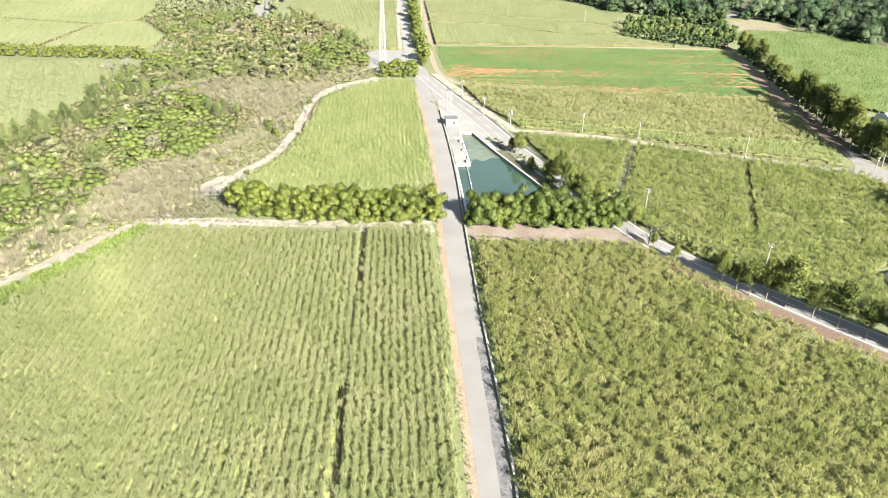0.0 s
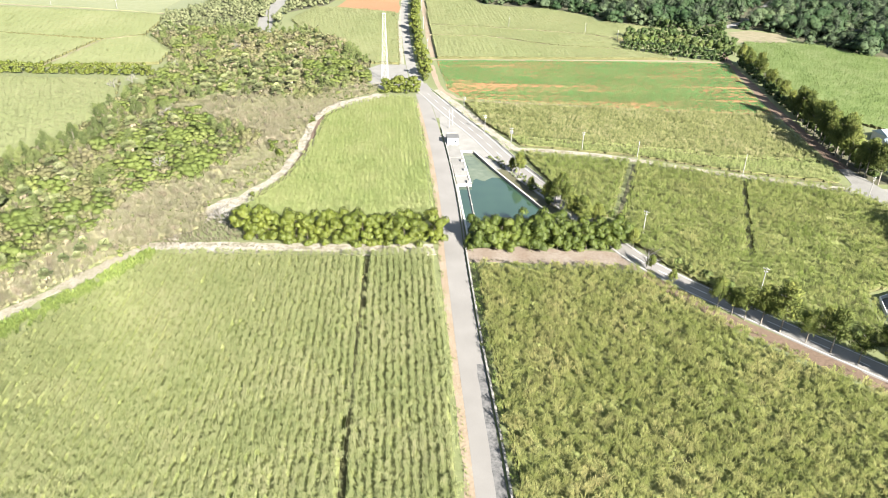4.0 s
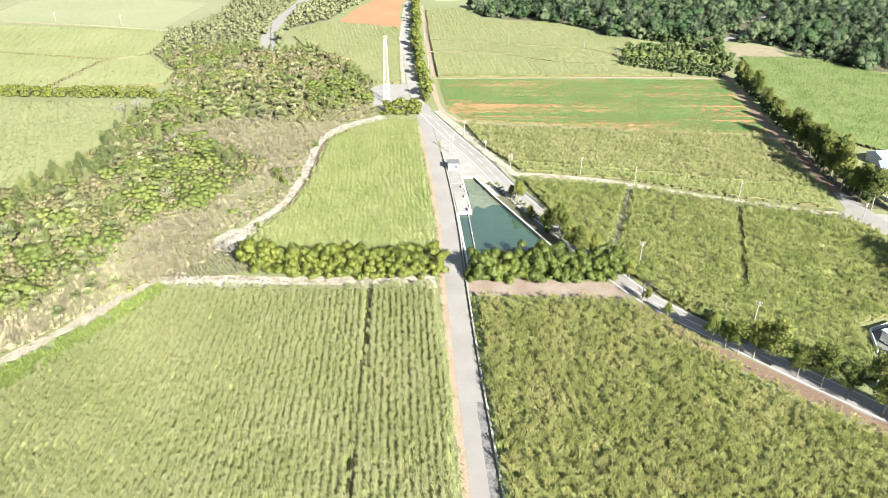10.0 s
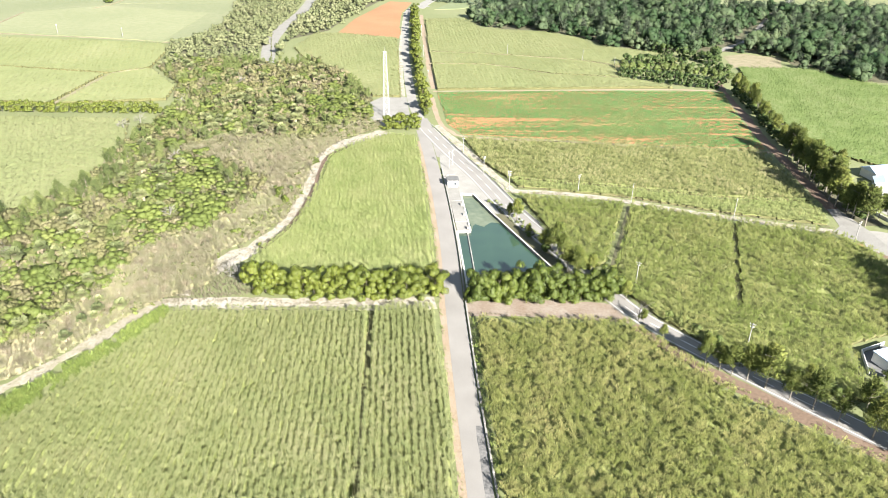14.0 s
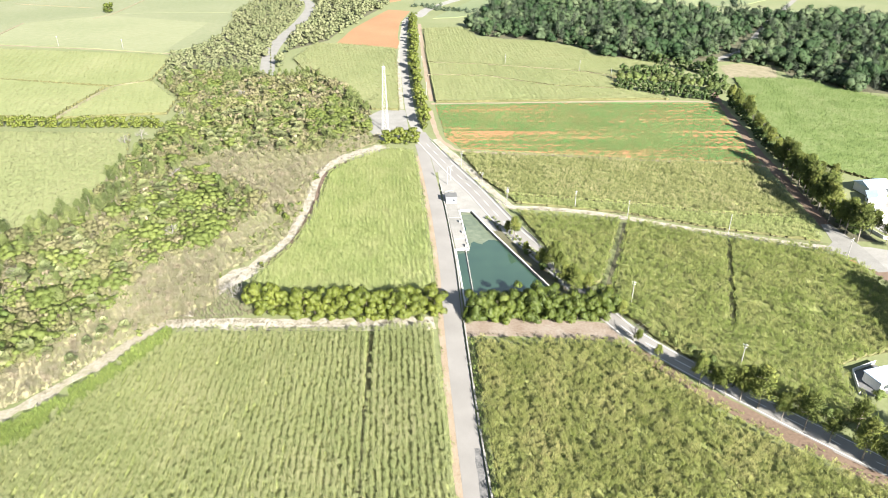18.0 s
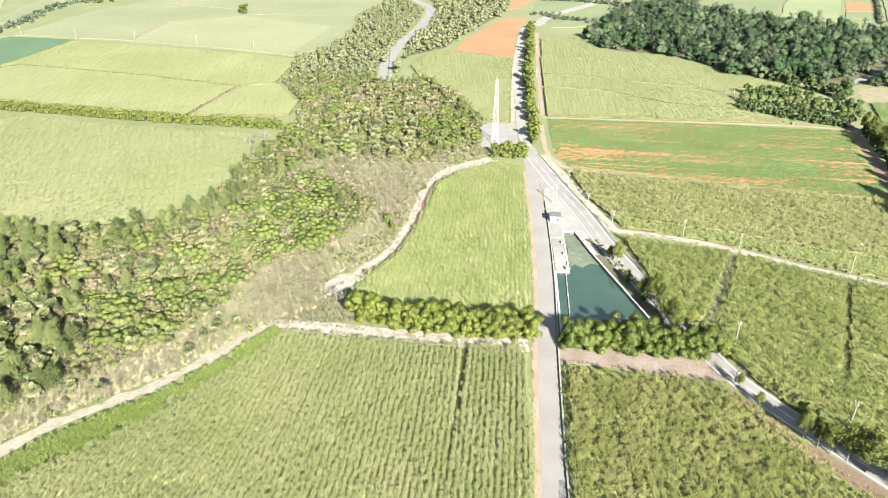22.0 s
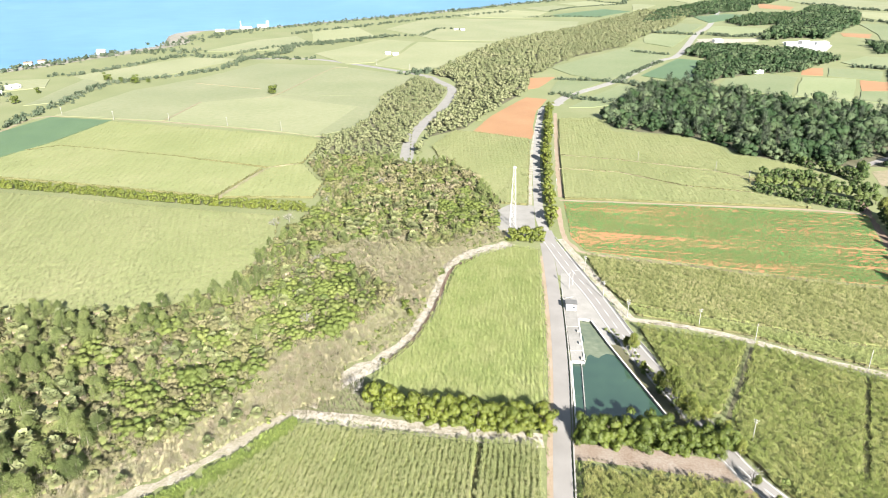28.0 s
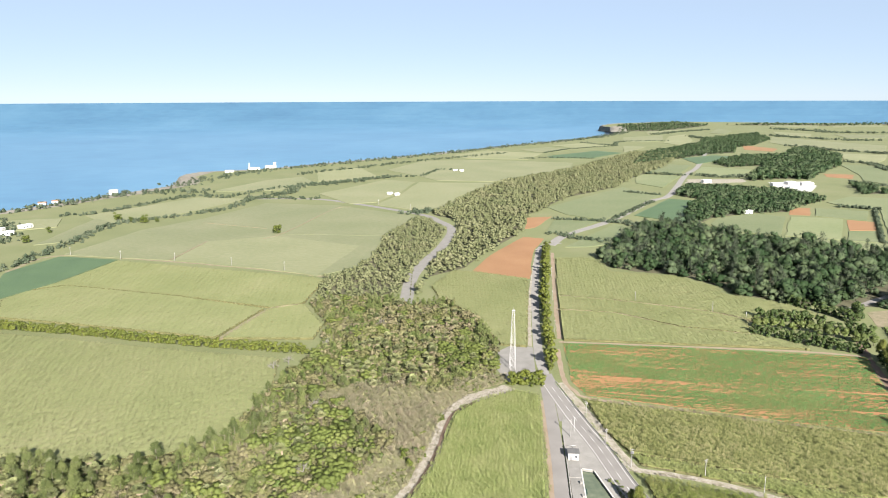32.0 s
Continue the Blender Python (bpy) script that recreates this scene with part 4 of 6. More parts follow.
# ---- the pond ----
water = slab("water", POOL, -2.2, -0.55, M["pond"])
tagged(water, "still green pond water", "water", kind="structure")
tagged(slab("algae_film", ragged([(11, 164.4), (15, 163.6), (18.5, 151), (20.4, 144.5), (22.5, 138.5), (19, 140), (16, 136.5), (13, 139), (11, 134)], 1.5, 0.6, 6), -0.59, -0.545, M["algae"]),
       "pale green algae film on the pond", "algae", kind="structure")
basin = tagged(new("pond_basin"), "weathered concrete pond basin with sloping kerb", "pond basin")
for a, b in zip(POOL, POOL[1:] + POOL[:1]):
    d = math.dist(a, b)
    turn = math.degrees(math.atan2(-(b[0] - a[0]), b[1] - a[1]))
    bm = bmesh.new()
    box(bm, (a[0] + b[0]) / 2, (a[1] + b[1]) / 2, -2.3, 0.45, d + 0.4, 2.65, turn, 0.04)
    wall_ = part("kerb_wall", bm, M["concrete"], basin)
    bm = bmesh.new()
    box(bm, (a[0] + b[0]) / 2, (a[1] + b[1]) / 2, 0.35, 0.6, d + 0.5, 0.1, turn, 0.02)
    part("coping", bm, M["rubble"], wall_, "pale worn concrete coping")
bm = bmesh.new()
box(bm, 8.6, 113.5, -2.2, 0.4, 37.6, 2.0, -2.2, 0.04)
part("dividing_wall", bm, M["concrete"], basin, "narrow pale concrete dividing wall")
for i in range(6):
    bm = bmesh.new()
    y = 96 + i * 7.0
    box(bm, 8.6 + (y - 113.5) * 0.038, y, -0.25, 0.5, 0.5, 0.35, 0, 0.03)
    part("wall_pier", bm, M["concrete"], basin)
deck = tagged(new("pond_deck"), "stepped pale concrete deck beside the pond", "deck")
for y0, y1, h in ((132.6, 140, 0.15), (140, 150, 0.35), (150, 158, 0.25), (158, 165, 0.4), (165, 171, 0.3)):
    bm = bmesh.new()
    box(bm, 8.0, (y0 + y1) / 2, 0.0, 4.6, y1 - y0 - 0.03, h, 0, 0.03)
    part("deck_slab", bm, M["concrete"], deck)
for y in (134, 145, 154):
    bm = bmesh.new()
    box(bm, 9.6, y, 0.3, 0.9, 1.2, 0.7, 10, 0.05)
    part("hatch_box", bm, M["concrete"], deck)

# pump house
pump = tagged(new("pump_house"), "small white concrete pump house with a dark flat roof", "pump house")
bm = bmesh.new()
box(bm, 8.2, 173.6, 0.05, 4.2, 3.6, 2.9, 0, 0.03)
part("wall", bm, M["plaster"], pump)
bm = bmesh.new()
box(bm, 8.2, 173.6, 2.95, 4.9, 4.3, 0.28, 0, 0.04)
part("roof", bm, M["roof_and_shade"], pump)
bm = bmesh.new()
box(bm, 7.2, 171.78, 0.05, 0.9, 0.06, 2.0)
door = part("door", bm, M["steel"], pump)
bm = bmesh.new()
box(bm, 7.5, 171.72, 1.0, 0.12, 0.06, 0.05)
part("handle", bm, M["roof_and_shade"], door)
bm = bmesh.new()
box(bm, 9.2, 171.78, 1.2, 1.0, 0.06, 0.8)
pane = part("window", bm, M["window"], pump)
bm = bmesh.new()
box(bm, 9.2, 171.7, 1.08, 1.2, 0.18, 0.1)
part("sill", bm, M["concrete"], pane)
for x, y in ((6.3, 178.5), (9.8, 179.5)):
    bm = bmesh.new()
    box(bm, x, y, 0.05, 0.25, 0.25, 2.6, 0, 0.02)
    part("gate_post", bm, M["concrete"], pump)
part("gate_beam", rod(bmesh.new(), (6.3, 178.5, 2.6), (9.8, 179.5, 2.6), 0.07), M["mast"], pump)

# ---- the low stone wall along the farm road ----
WALL = [(-5.4, -60), (0.0, -9.2), (1.5, 42), (3.05, 85), (4.6, 118), (5.3, 150), (5.5, 193)]
wall = tagged(new("road_wall"), "low wall of weathered stone blocks along the farm road", "wall", kind="structure")
line = smooth_line(WALL, 1.0)
gaps = random.Random(4)
BLOCKS = []
for i in range(4):
    bm = bmesh.new()
    box(bm, 0, 0, 0, 0.42 + 0.03 * i, 0.92, 0.55 + 0.06 * i, 0, 0.05)
    me = bpy.data.meshes.new("block")
    bm.to_mesh(me)
    bm.free()
    me.materials.append(M["concrete"])
    BLOCKS.append(me)
for k in range(len(line) - 1):
    p, q = line[k], line[k + 1]
    if gaps.random() < 0.06:
        continue
    turn = math.degrees(math.atan2(-(q - p).x, (q - p).y))
    piece("block", BLOCKS[k % 4], wall, "", pose(p.x, p.y, 0, 0, 0, turn + gaps.uniform(-2, 2)))

# ---- fields near the road ----
# worn tracks through the fields: plan points and half width
LINES = [([(-326, 498), (-328.5, 582)], 1.10), ([(-275, 601), (-264, 640), (-252, 801), (-234, 822)], 0.88), ([(-194, 292), (-184, 358), (-167, 373)], 1.21),
         ([(-380, 688), (-293, 658)], 0.55), ([(16, 411), (61, 400), (115, 380), (139, 361)], 0.19), ([(14, 376), (53, 370), (88, 345), (129, 334)], 0.19)]
L_FIELD = [(-7.6, 83.5), (-26, 83.2), (-54, 84.6), (-80.5, 86.4), (-86.8, 73), (-96.8, 59), (-105.4, 45.2), (-123.4, 27.6), (-141, 10), (-140, -16), (-9.2, -16), (-8, 0), (-6.4, 42), (-6.2, 78)]
R_FIELD = [(4.6, 75.5), (28, 73.5), (40, 72), (47.8, 70.4), (53.2, 59.8), (59.6, 48.2), (63.2, 38.8), (69.6, 31), (77, 23), (83, 17), (114, -16), (0.9, -16), (1.2, -8), (2.9, 42)]
MID_FIELD = [(-3.4, 232), (-16.5, 236), (-33, 222.5), (-43, 207), (-46, 176.5), (-49, 155.5), (-53, 138.5), (-60, 124.5), (-63.6, 113), (-64, 104), (-4.8, 97), (-3.6, 130), (-2.9, 180)]
D_WEST = [(33, 159.6), (72.0, 149.2), (51.6, 104.6), (44, 104), (38, 128)]
D_EAST = [(74.2, 148.3), (105, 133), (133.5, 121), (141, 116), (145, 106), (142, 90), (133, 68), (124, 60.5), (114, 58.5), (103.8, 55.6), (99.6, 45), (101, 37), (96, 32.5), (88.8, 35.8), (78.6, 45.6), (69, 55.4), (63.4, 62), (57.6, 71.4), (51.8, 85.4), (53.5, 102.2)]
E_FIELD = [(18.4, 228.6), (66, 220), (104, 211.5), (152, 203), (150, 170), (146.5, 147), (112, 153), (78, 166), (31.4, 178.4), (24, 196)]
E_LOW = [(31.6, 177.8), (78, 165.4), (112, 152.4), (146.4, 146.4), (145.5, 140), (141, 126.2), (111, 137.2), (75, 156), (34, 169)]
G_FIELD = [(21, 534), (56.5, 537), (65, 486), (113, 475), (136, 447), (139, 424), (176, 400), (188, 376), (136, 364), (130, 336), (156, 309.6), (90, 311.3), (13.5, 313.4), (16, 430)]
H_FIELD = [(216, 357), (246, 352), (262, 350), (272, 322), (300, 290), (340, 268), (340, 150), (215, 160), (192, 186), (179, 209), (186, 246), (197, 296)]
I_FIELD = [(-80, 428), (-68, 478), (-50, 478), (-4.5, 458), (-6, 360), (-7.5, 300), (-24, 302), (-45, 362), (-70, 394)]

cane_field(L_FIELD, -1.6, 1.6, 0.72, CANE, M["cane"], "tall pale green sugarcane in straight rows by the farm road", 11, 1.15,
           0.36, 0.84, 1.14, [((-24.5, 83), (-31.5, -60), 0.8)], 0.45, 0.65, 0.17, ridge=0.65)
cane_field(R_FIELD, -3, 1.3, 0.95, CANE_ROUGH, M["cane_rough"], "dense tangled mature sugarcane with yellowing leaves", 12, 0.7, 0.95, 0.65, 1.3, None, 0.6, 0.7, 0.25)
cane_field(MID_FIELD, -1.4, 1.5, 0.9, CANE_MID, M["cane_young"], "young even green sugarcane between hedge and road", 13, 1.45, 0.4, 0.85, 1.05, None, 0.6, 0.35, 0.08, "cane_young")
cane_field(D_WEST, 24, 1.4, 1.0, CANE_MID, M["cane_lush"], "dense green sugarcane beside the pond road", 14, 0.95, 0.9, 0.75, 1.2, None, 0.7, 0.5)
cane_field(D_EAST, 24, 1.4, 1.05, CANE_MID, M["cane_lush"], "dense green sugarcane between the two roads", 22, 0.85, 0.9, 0.7, 1.25,
           [((108.5, 134.5), (84, 79), 0.9)], 0.7, 0.6, 0.22)
cane_field(E_FIELD, 77, 1.5, 1.1, CANE_MID, M["cane_dry"], "dry yellow-green sugarcane beside the bean field", 15, 0.9, 0.9, 0.7, 1.2, None, 0.8, 0.55)
cane_field(E_LOW, 77, 1.5, 1.1, CANE_MID, M["cane_young"], "lower pale green sugarcane along the farm track", 23, 0.9, 0.9, 0.65, 1.0, None, 0.8, 0.4)
cane_field(G_FIELD, -1.6, 1.6, 1.25, CANE_FAR, M["cane_green"], "pale green sugarcane below the wood", 16, 1.4, 0.8, 0.85, 1.0, [(a, b, 1.2) for o, w in LINES[4:] for a, b in zip(o, o[1:])], 1.0, 0.4, 0.2, "cane_under")
cane_field(H_FIELD, 15, 1.6, 1.25, CANE_FAR, M["cane_deep"], "green sugarcane beyond the row of tall trees", 17, 1.1, 0.8, 0.75, 1.05, None, 1.0, 0.5, 0.2, "cane_deep")
cane_field(I_FIELD, 5, 1.6, 1.25, CANE_FAR, M["cane_green"], "green sugarcane between ravine and avenue", 18, 1.4, 0.8, 0.85, 1.0, None, 1.0, 0.4, 0.2, "cane_under")
K_FIELD = [(-338, 296), (-285, 288.5), (-214, 277), (-146, 269), (-137, 233), (-136, 206), (-137, 178), (-158, 157.5), (-184, 150.5), (-226, 149.5), (-330, 160), (-420, 220)]
W_FRONT = [(-360, 324), (-387, 364), (-384, 386), (-364, 406), (-264, 385), (-187, 360), (-196, 297.6), (-289, 313)]
W_CORNER = [(-193.4, 297.4), (-184.6, 359.6), (-166, 372), (-163, 374), (-137, 329), (-136, 302)]
W_BACK = [(-383, 389), (-376, 412), (-371, 490), (-261, 466), (-176, 446), (-166, 438), (-163.5, 374), (-184, 361), (-264, 384), (-364, 405)]
cane_field(K_FIELD, 20, 1.5, 1.15, CANE_FAR, M["cane_even"], "wide pale green sugarcane field west of the ravine", 19, 1.36, 0.8, 0.75, 1.0, None, 1.1, 0.3, 0.12, "cane_under")
cane_field(W_FRONT, 12, 1.9, 1.5, CANE_FAR, M["cane_even"], "pale yellow-green sugarcane field behind a long hedge", 20, 1.5, 0.8, 0.75, 1.0, None, 1.3, 0.3, 0.12, "cane_under")
cane_field(W_CORNER, 12, 1.9, 1.5, CANE_FAR, M["cane_green"], "green sugarcane in the corner between hedge and ravine", 24, 1.5, 0.8, 0.75, 1.0, None, 1.3, 0.3, 0.12, "cane_under")
cane_field(W_BACK, 12, 1.9, 1.5, CANE_FAR, M["cane_green"], "even green sugarcane beyond the paler stand", 25, 1.5, 0.8, 0.75, 1.0, None, 1.3, 0.3, 0.12, "cane_under")

# ---- the bean field with red soil showing ----
F_FIELD = [(13.5, 310), (90, 308), (181, 301.5), (169, 259), (158, 206), (107, 215), (68.5, 225), (20, 236), (14, 252)]
soil = tagged(slab("crop_bed", ragged(F_FIELD, 6, 0.4, 2), 0, 0.06, M["crop_soil"]), "red soil bed of the crop field", "soil", kind="structure")
pts = sown(F_FIELD, 1.0, 0.7, 94, 0.3, 31)
streak = np.array([0.85 * noise.noise((x / 110, (y + x * 0.09) / 0.9, 3.0)) + 0.22 * noise.noise((x / 14, (y + x * 0.09) / 0.8, 5.0)) + 0.4 * noise.noise((x / 50, (y + x * 0.09) / 14, 9.0)) for x, y in pts])
low_y = np.clip((264 - pts[:, 1] - 0.09 * pts[:, 0]) / 30, 0, 1) * 0.1
keep = streak - low_y > -0.27 + np.random.default_rng(3).uniform(-0.15, 0.15, len(pts))
stuff("crop_plants", pts[keep], [tuft(5, 0.45, 0.6, 0.32, 0.2, 60 + s) for s in range(4)], M["crop"], "low green crop in rows with red soil between", "crop", 0.8, 1.3, 0.02, 5)

# ---- far fields ----
PATCHES = [[(-438, 516), (-428, 637), (-336, 573), (-328, 500)], [(-324, 501), (-328, 582), (-272, 617), (-168, 575), (-178, 456), (-249, 480)],
           [(-253, 806), (-140, 739), (-152, 627), (-260, 627)]]
def block_fields():
    pale, dark, red = M["cane_far"], M["dark_crop"], M["soil_red"]
    cane_label, dark_label, red_label = "far pale green sugarcane field", "far dark green crop field", "far bare red soil field"
    for k, (kind, o) in enumerate((
            ("p", [(-436, 511), (-430, 640), (-392, 718), (-361, 847), (-253, 834), (-132, 750), (-150, 614), (-148, 489), (-178, 454), (-211, 470), (-325, 498)]),
            ("d", [(-443, 441), (-436, 505), (-374, 497), (-380, 414), (-391, 368), (-420, 400)]),
            ("p", [(-552, 727), (-482, 896), (-401, 888), (-434, 758), (-482, 672)]),
            ("p", [(-492, 960), (-457, 1117), (-410, 1180), (-364, 1096), (-349, 1065), (-365, 989)]),
            ("p", [(-403, 1257), (-339, 1356), (-268, 1189), (-302, 1125), (-358, 1105)]),
            ("p", [(-272, 1307), (-226, 1531), (-98, 1556), (114, 1496), (90, 1309), (34, 1250), (-51, 1125), (-152, 1134), (-191, 1198)]),
            ("p", [(-205, 842), (-186, 958), (-180, 1106), (-51, 1100), (-101, 918), (-104, 805), (-131, 795)]),
            ("p", [(-313, 949), (-245, 1139), (-186, 1108), (-192, 970), (-208, 867), (-242, 848)]),
            ("p", [(-170, 1689), (-90, 1855), (58, 1756), (16, 1574), (-131, 1595)]),
            ("p", [(-2, 1883), (80, 1999), (147, 1915), (64, 1775)]),
            ("p", [(96, 2066), (204, 2204), (274, 2074), (168, 1955)]),
            ("d", [(65, 1675), (206, 1860), (264, 1788), (169, 1618), (73, 1612)]),
            ("p", [(-495, 551), (-525, 707), (-475, 672), (-467, 574)]),
            ("p", [(-590, 600), (-630, 680), (-567, 704), (-537, 649)]),
            ("r", [(-51, 482), (-38, 543), (-6, 634), (15, 626), (3.5, 572), (-3.5, 460)]),
            ("r", [(-4, 679), (-1, 754), (30, 765), (8, 690)]),
            ("p", [(19, 658), (32, 739), (82, 735), (40, 655)]),
            ("p", [(27, 840), (160, 1062), (200, 968), (91, 740), (49, 781)]),
            ("p", [(34, 585), (98, 717), (118, 700), (80, 604), (57, 588)]),
            ("p", [(209, 726), (227, 766), (283, 804), (313, 784), (263, 661), (240, 674), (208, 687)]),
            ("p", [(318, 783), (344, 781), (374, 774), (316, 641), (267, 661)]),
            ("r", [(344, 859), (371, 860), (346, 797), (323, 802)]),
            ("p", [(376, 857), (430, 832), (396, 762), (376, 774), (350, 792)]),
            ("r", [(376, 768), (402, 754), (377, 700), (348, 698)]),
            ("p", [(345, 693), (372, 692), (346, 630), (320, 640)]),
            ("p", [(206, 682), (260, 655), (347, 624), (420, 600), (380, 560), (323, 568), (303, 574), (255, 618)]),
            ("p", [(413, 912), (470, 973), (514, 957), (560, 900), (440, 700), (362, 640), (452, 848), (420, 872)]),
            ("d", [(132, 780), (205, 930), (246, 909), (186, 724)]),
            ("p", [(210, 1251), (290, 1238), (222, 1060), (190, 1115)]),
            ("p", [(280, 1485), (360, 1445), (298, 1276), (240, 1322)]),
            ("p", [(372, 1415), (458, 1362), (412, 1268), (369, 1222), (325, 1275)]),
            ("d", [(381, 1628), (479, 1715), (525, 1675), (464, 1588), (380, 1478)]),
            ("p", [(901, 2540), (1075, 2099), (937, 1825), (856, 1890), (790, 2090), (790, 2238)]),
            ("p", [(809, 1795), (901, 1743), (829, 1605), (755, 1500), (748, 1625)]),
            ("p", [(676, 1478), (753, 1443), (680, 1290), (599, 1130), (586, 1184), (620, 1270)]),
            ("r", [(565, 1293), (614, 1278), (580, 1210), (548, 1238)]),
            ("p", [(1053, 2970), (1132, 2778), (1052, 2585), (956, 2616)]),
            ("p", [(1274, 3700), (1504, 3620), (1378, 3345), (1225, 3440)]),
            ("p", [(1731, 3950), (1952, 3950), (1740, 3476), (1475, 3409)]),
            ("p", [(760, 2830), (912, 3260), (900, 2995), (802, 2765)]),
            ("p", [(552, 2590), (645, 2730), (576, 2330), (486, 2055), (456, 2205)]),
            ("p", [(377, 2520), (545, 2660), (472, 2305), (408, 2256), (338, 2255)]),
            ("p", [(308, 2060), (368, 2022), (304, 1842), (272, 1806)]),
            ("p", [(536, 2960), (700, 3140), (745, 3140), (495, 2686)]),
            ("p", [(1201, 2745), (1365, 2680), (1242, 2470), (1134, 2468)]),
            ("r", [(667, 2110), (716, 1956), (669, 1855), (614, 1918)]),
            ("p", [(1200, 1500), (1400, 2000), (1900, 1900), (1700, 1400)]))):
        if kind == "p":
            fresh = min(p[0] for p in o) > 15 and max(p[1] for p in o) < 1500
            far_field(o, M["cane_far_green"] if fresh else pale, "far fresh green sugarcane field" if fresh else cane_label, k + 50, 0.35 + 0.012 * k)
        elif kind == "d":
            far_field(o, dark, dark_label, k + 50, 0.3 + 0.012 * k, "crop_field", "crop")
        else:
            tagged(slab("bare_field", ragged(o, 20, 1.0, k), 0, 0.12 + 0.005 * k, red), red_label, "field", kind="structure")
block_fields()
for k, o in enumerate(PATCHES):
    far_field(o, M["cane_far"], "far patch of sugarcane of another age", 90 + k, 0.44 + 0.012 * k)
for k, (o, w) in enumerate(LINES):
    tagged(ribbon("field_track", o, w, w, 0.0, (0.62, 0.62, 1.2, 0.62, 1.3, 1.3)[k] + 0.004 * k, M["track"], wobble=min(0.3, w * 0.3)), "pale worn track through far cane", "track", kind="structure")


# ---- trees: kinds ----
def broad_kind(k, h=6.5, radius=3.4, leaves=1500):
    bm = limbed(bmesh.new(), h * 0.75, 0.16, k)
    return tree_kind("broadleaf_tree", bm, lobed_crown(radius, h * 0.8, h * 0.22, 11, leaves, 0.28, 100 + k, hollow=0.8), M["leaf_broad"], M["bark_dark"], "broadleaf tree with a dense green crown in the wood")


def hedge_kind(k, leaves=1700, size=0.27, lobes=27, leaf="leaf_hedge"):
    bm = limbed(bmesh.new(), 5.0, 0.14, 30 + k)
    return tree_kind("hedge_tree", bm, lobed_crown(3.0, 7.2, 0.1, lobes, leaves, size, 200 + k, hollow=0.66, lobe=0.31, core=0.44), M[leaf], M["bark_dark"], "dense glossy yellow-green windbreak tree clipped into a hedge")


def iron_kind(k, h=9.5, leaf="leaf_needle", sprays=2900, size=0.25, foot=0.2):
    bm = limbed(bmesh.new(), h * 0.9, 0.17, 50 + k, 0.22, 6, 0.4)
    return tree_kind("ironwood_tree", bm, feather_crown(3.6 if foot < 0.3 else 3.1, h * (0.94 - foot), h * foot, 44, sprays, size, 300 + k), M[leaf], M["bark"], "feathery grey-green ironwood tree with a pale trunk")


def palm_kind(k, h=3.0):
    h += 0.5 * (k % 3)
    bm = bmesh.new()
    rod(bm, (0, 0, -0.3), (0.15, 0.1, h), 0.16, 0.12)
    root = tree_kind("fan_palm", bm, palm_crown(h, 26, 1.5, 400 + k), M["leaf_palm"], M["bark"], "pale yellow-green fan palm in the wood", "palm")
    piece("dead_fronds", tri_mesh("dead_fronds", *palm_skirt(h, 22, 1.35, 470 + k), M["palm_skirt"]), root, "hanging straw-coloured dead fronds")
    return root


def dome_kind(k, h=3.9, radius=3.7):
    bm = limbed(bmesh.new(), h * 0.7, 0.14, 70 + k)
    return tree_kind("green_bush_tree", bm, lobed_crown(radius, h * 0.95, 0.2, 26, 3000, 0.17, 700 + k, lobe=0.28, hollow=0.8, core=0.74), M["leaf_dome"], M["bark_dark"], "low domed bush tree with fresh green leaves in the ravine wood")


def scrub_kind(k, h=4.2, radius=2.9):
    bm = limbed(bmesh.new(), h * 0.75, 0.12, 90 + k)
    return tree_kind("scrub_tree", bm, lobed_crown(radius, h, 0.2, 12, 1400, 0.2, 750 + k, lobe=0.36, hollow=0.8), M["leaf_ravine"], M["bark"], "tangled olive and straw-coloured bush tree in the ravine wood")


scrub = Grove([scrub_kind(k) for k in range(6)])
dome = Grove([dome_kind(k) for k in range(6)])
broad = Grove([broad_kind(k) for k in range(7)])
hedge = Grove([hedge_kind(k, 5200, 0.175) for k in range(5)])
hedge_low = Grove([hedge_kind(30 + k, 5200, 0.175, 27, "leaf_hedge_green") for k in range(5)])
bush = Grove([hedge_kind(10 + k, 1300, 0.28, 14) for k in range(4)])
wind = Grove([hedge_kind(20 + k, 2400, 0.23, 18, "leaf_dark") for k in range(4)])
iron = Grove([iron_kind(k) for k in range(6)])
iron_road = Grove([iron_kind(20 + k, 9.5, "leaf_road", 4600, 0.27, 0.32) for k in range(6)])
palm = Grove([palm_kind(k) for k in range(5)])
g = random.Random(21)


def row_of(grove, points, gap, s0, s1, label, group, off=0.5):
    for p in smooth_line(points, gap):
        grove.plant(p.x + g.uniform(-off, off), p.y + g.uniform(-off, off), g.uniform(s0, s1), None, label, group)


# hedges by the pond, the avenue and the clump at the fork
row_of(hedge, [(-60, 97.8), (-48, 94.2), (-26, 91.8), (-6, 90.8)], 3.6, 1.25, 1.6, "dense glossy yellow-green windbreak tree in a hedge above the cane", "hedge west of the farm road", 0.4)
row_of(hedge_low, [(6.3, 87), (20, 86), (33, 84.4), (46, 84.8)], 3.4, 1.25, 1.6, "dense glossy green windbreak tree in a hedge by the pond", "hedge at the pond", 0.5)
row_of(hedge_low, [(8, 90), (20, 89.5), (33, 88), (44, 88)], 4.2, 1.25, 1.55, "dense glossy green windbreak tree in a hedge by the pond", "hedge at the pond", 0.5)
row_of(hedge, [(-17, 247), (-10, 246), (-2.5, 246)], 3.0, 1.0, 1.3, "round glossy green tree at the road fork", "clump at the fork", 0.6)
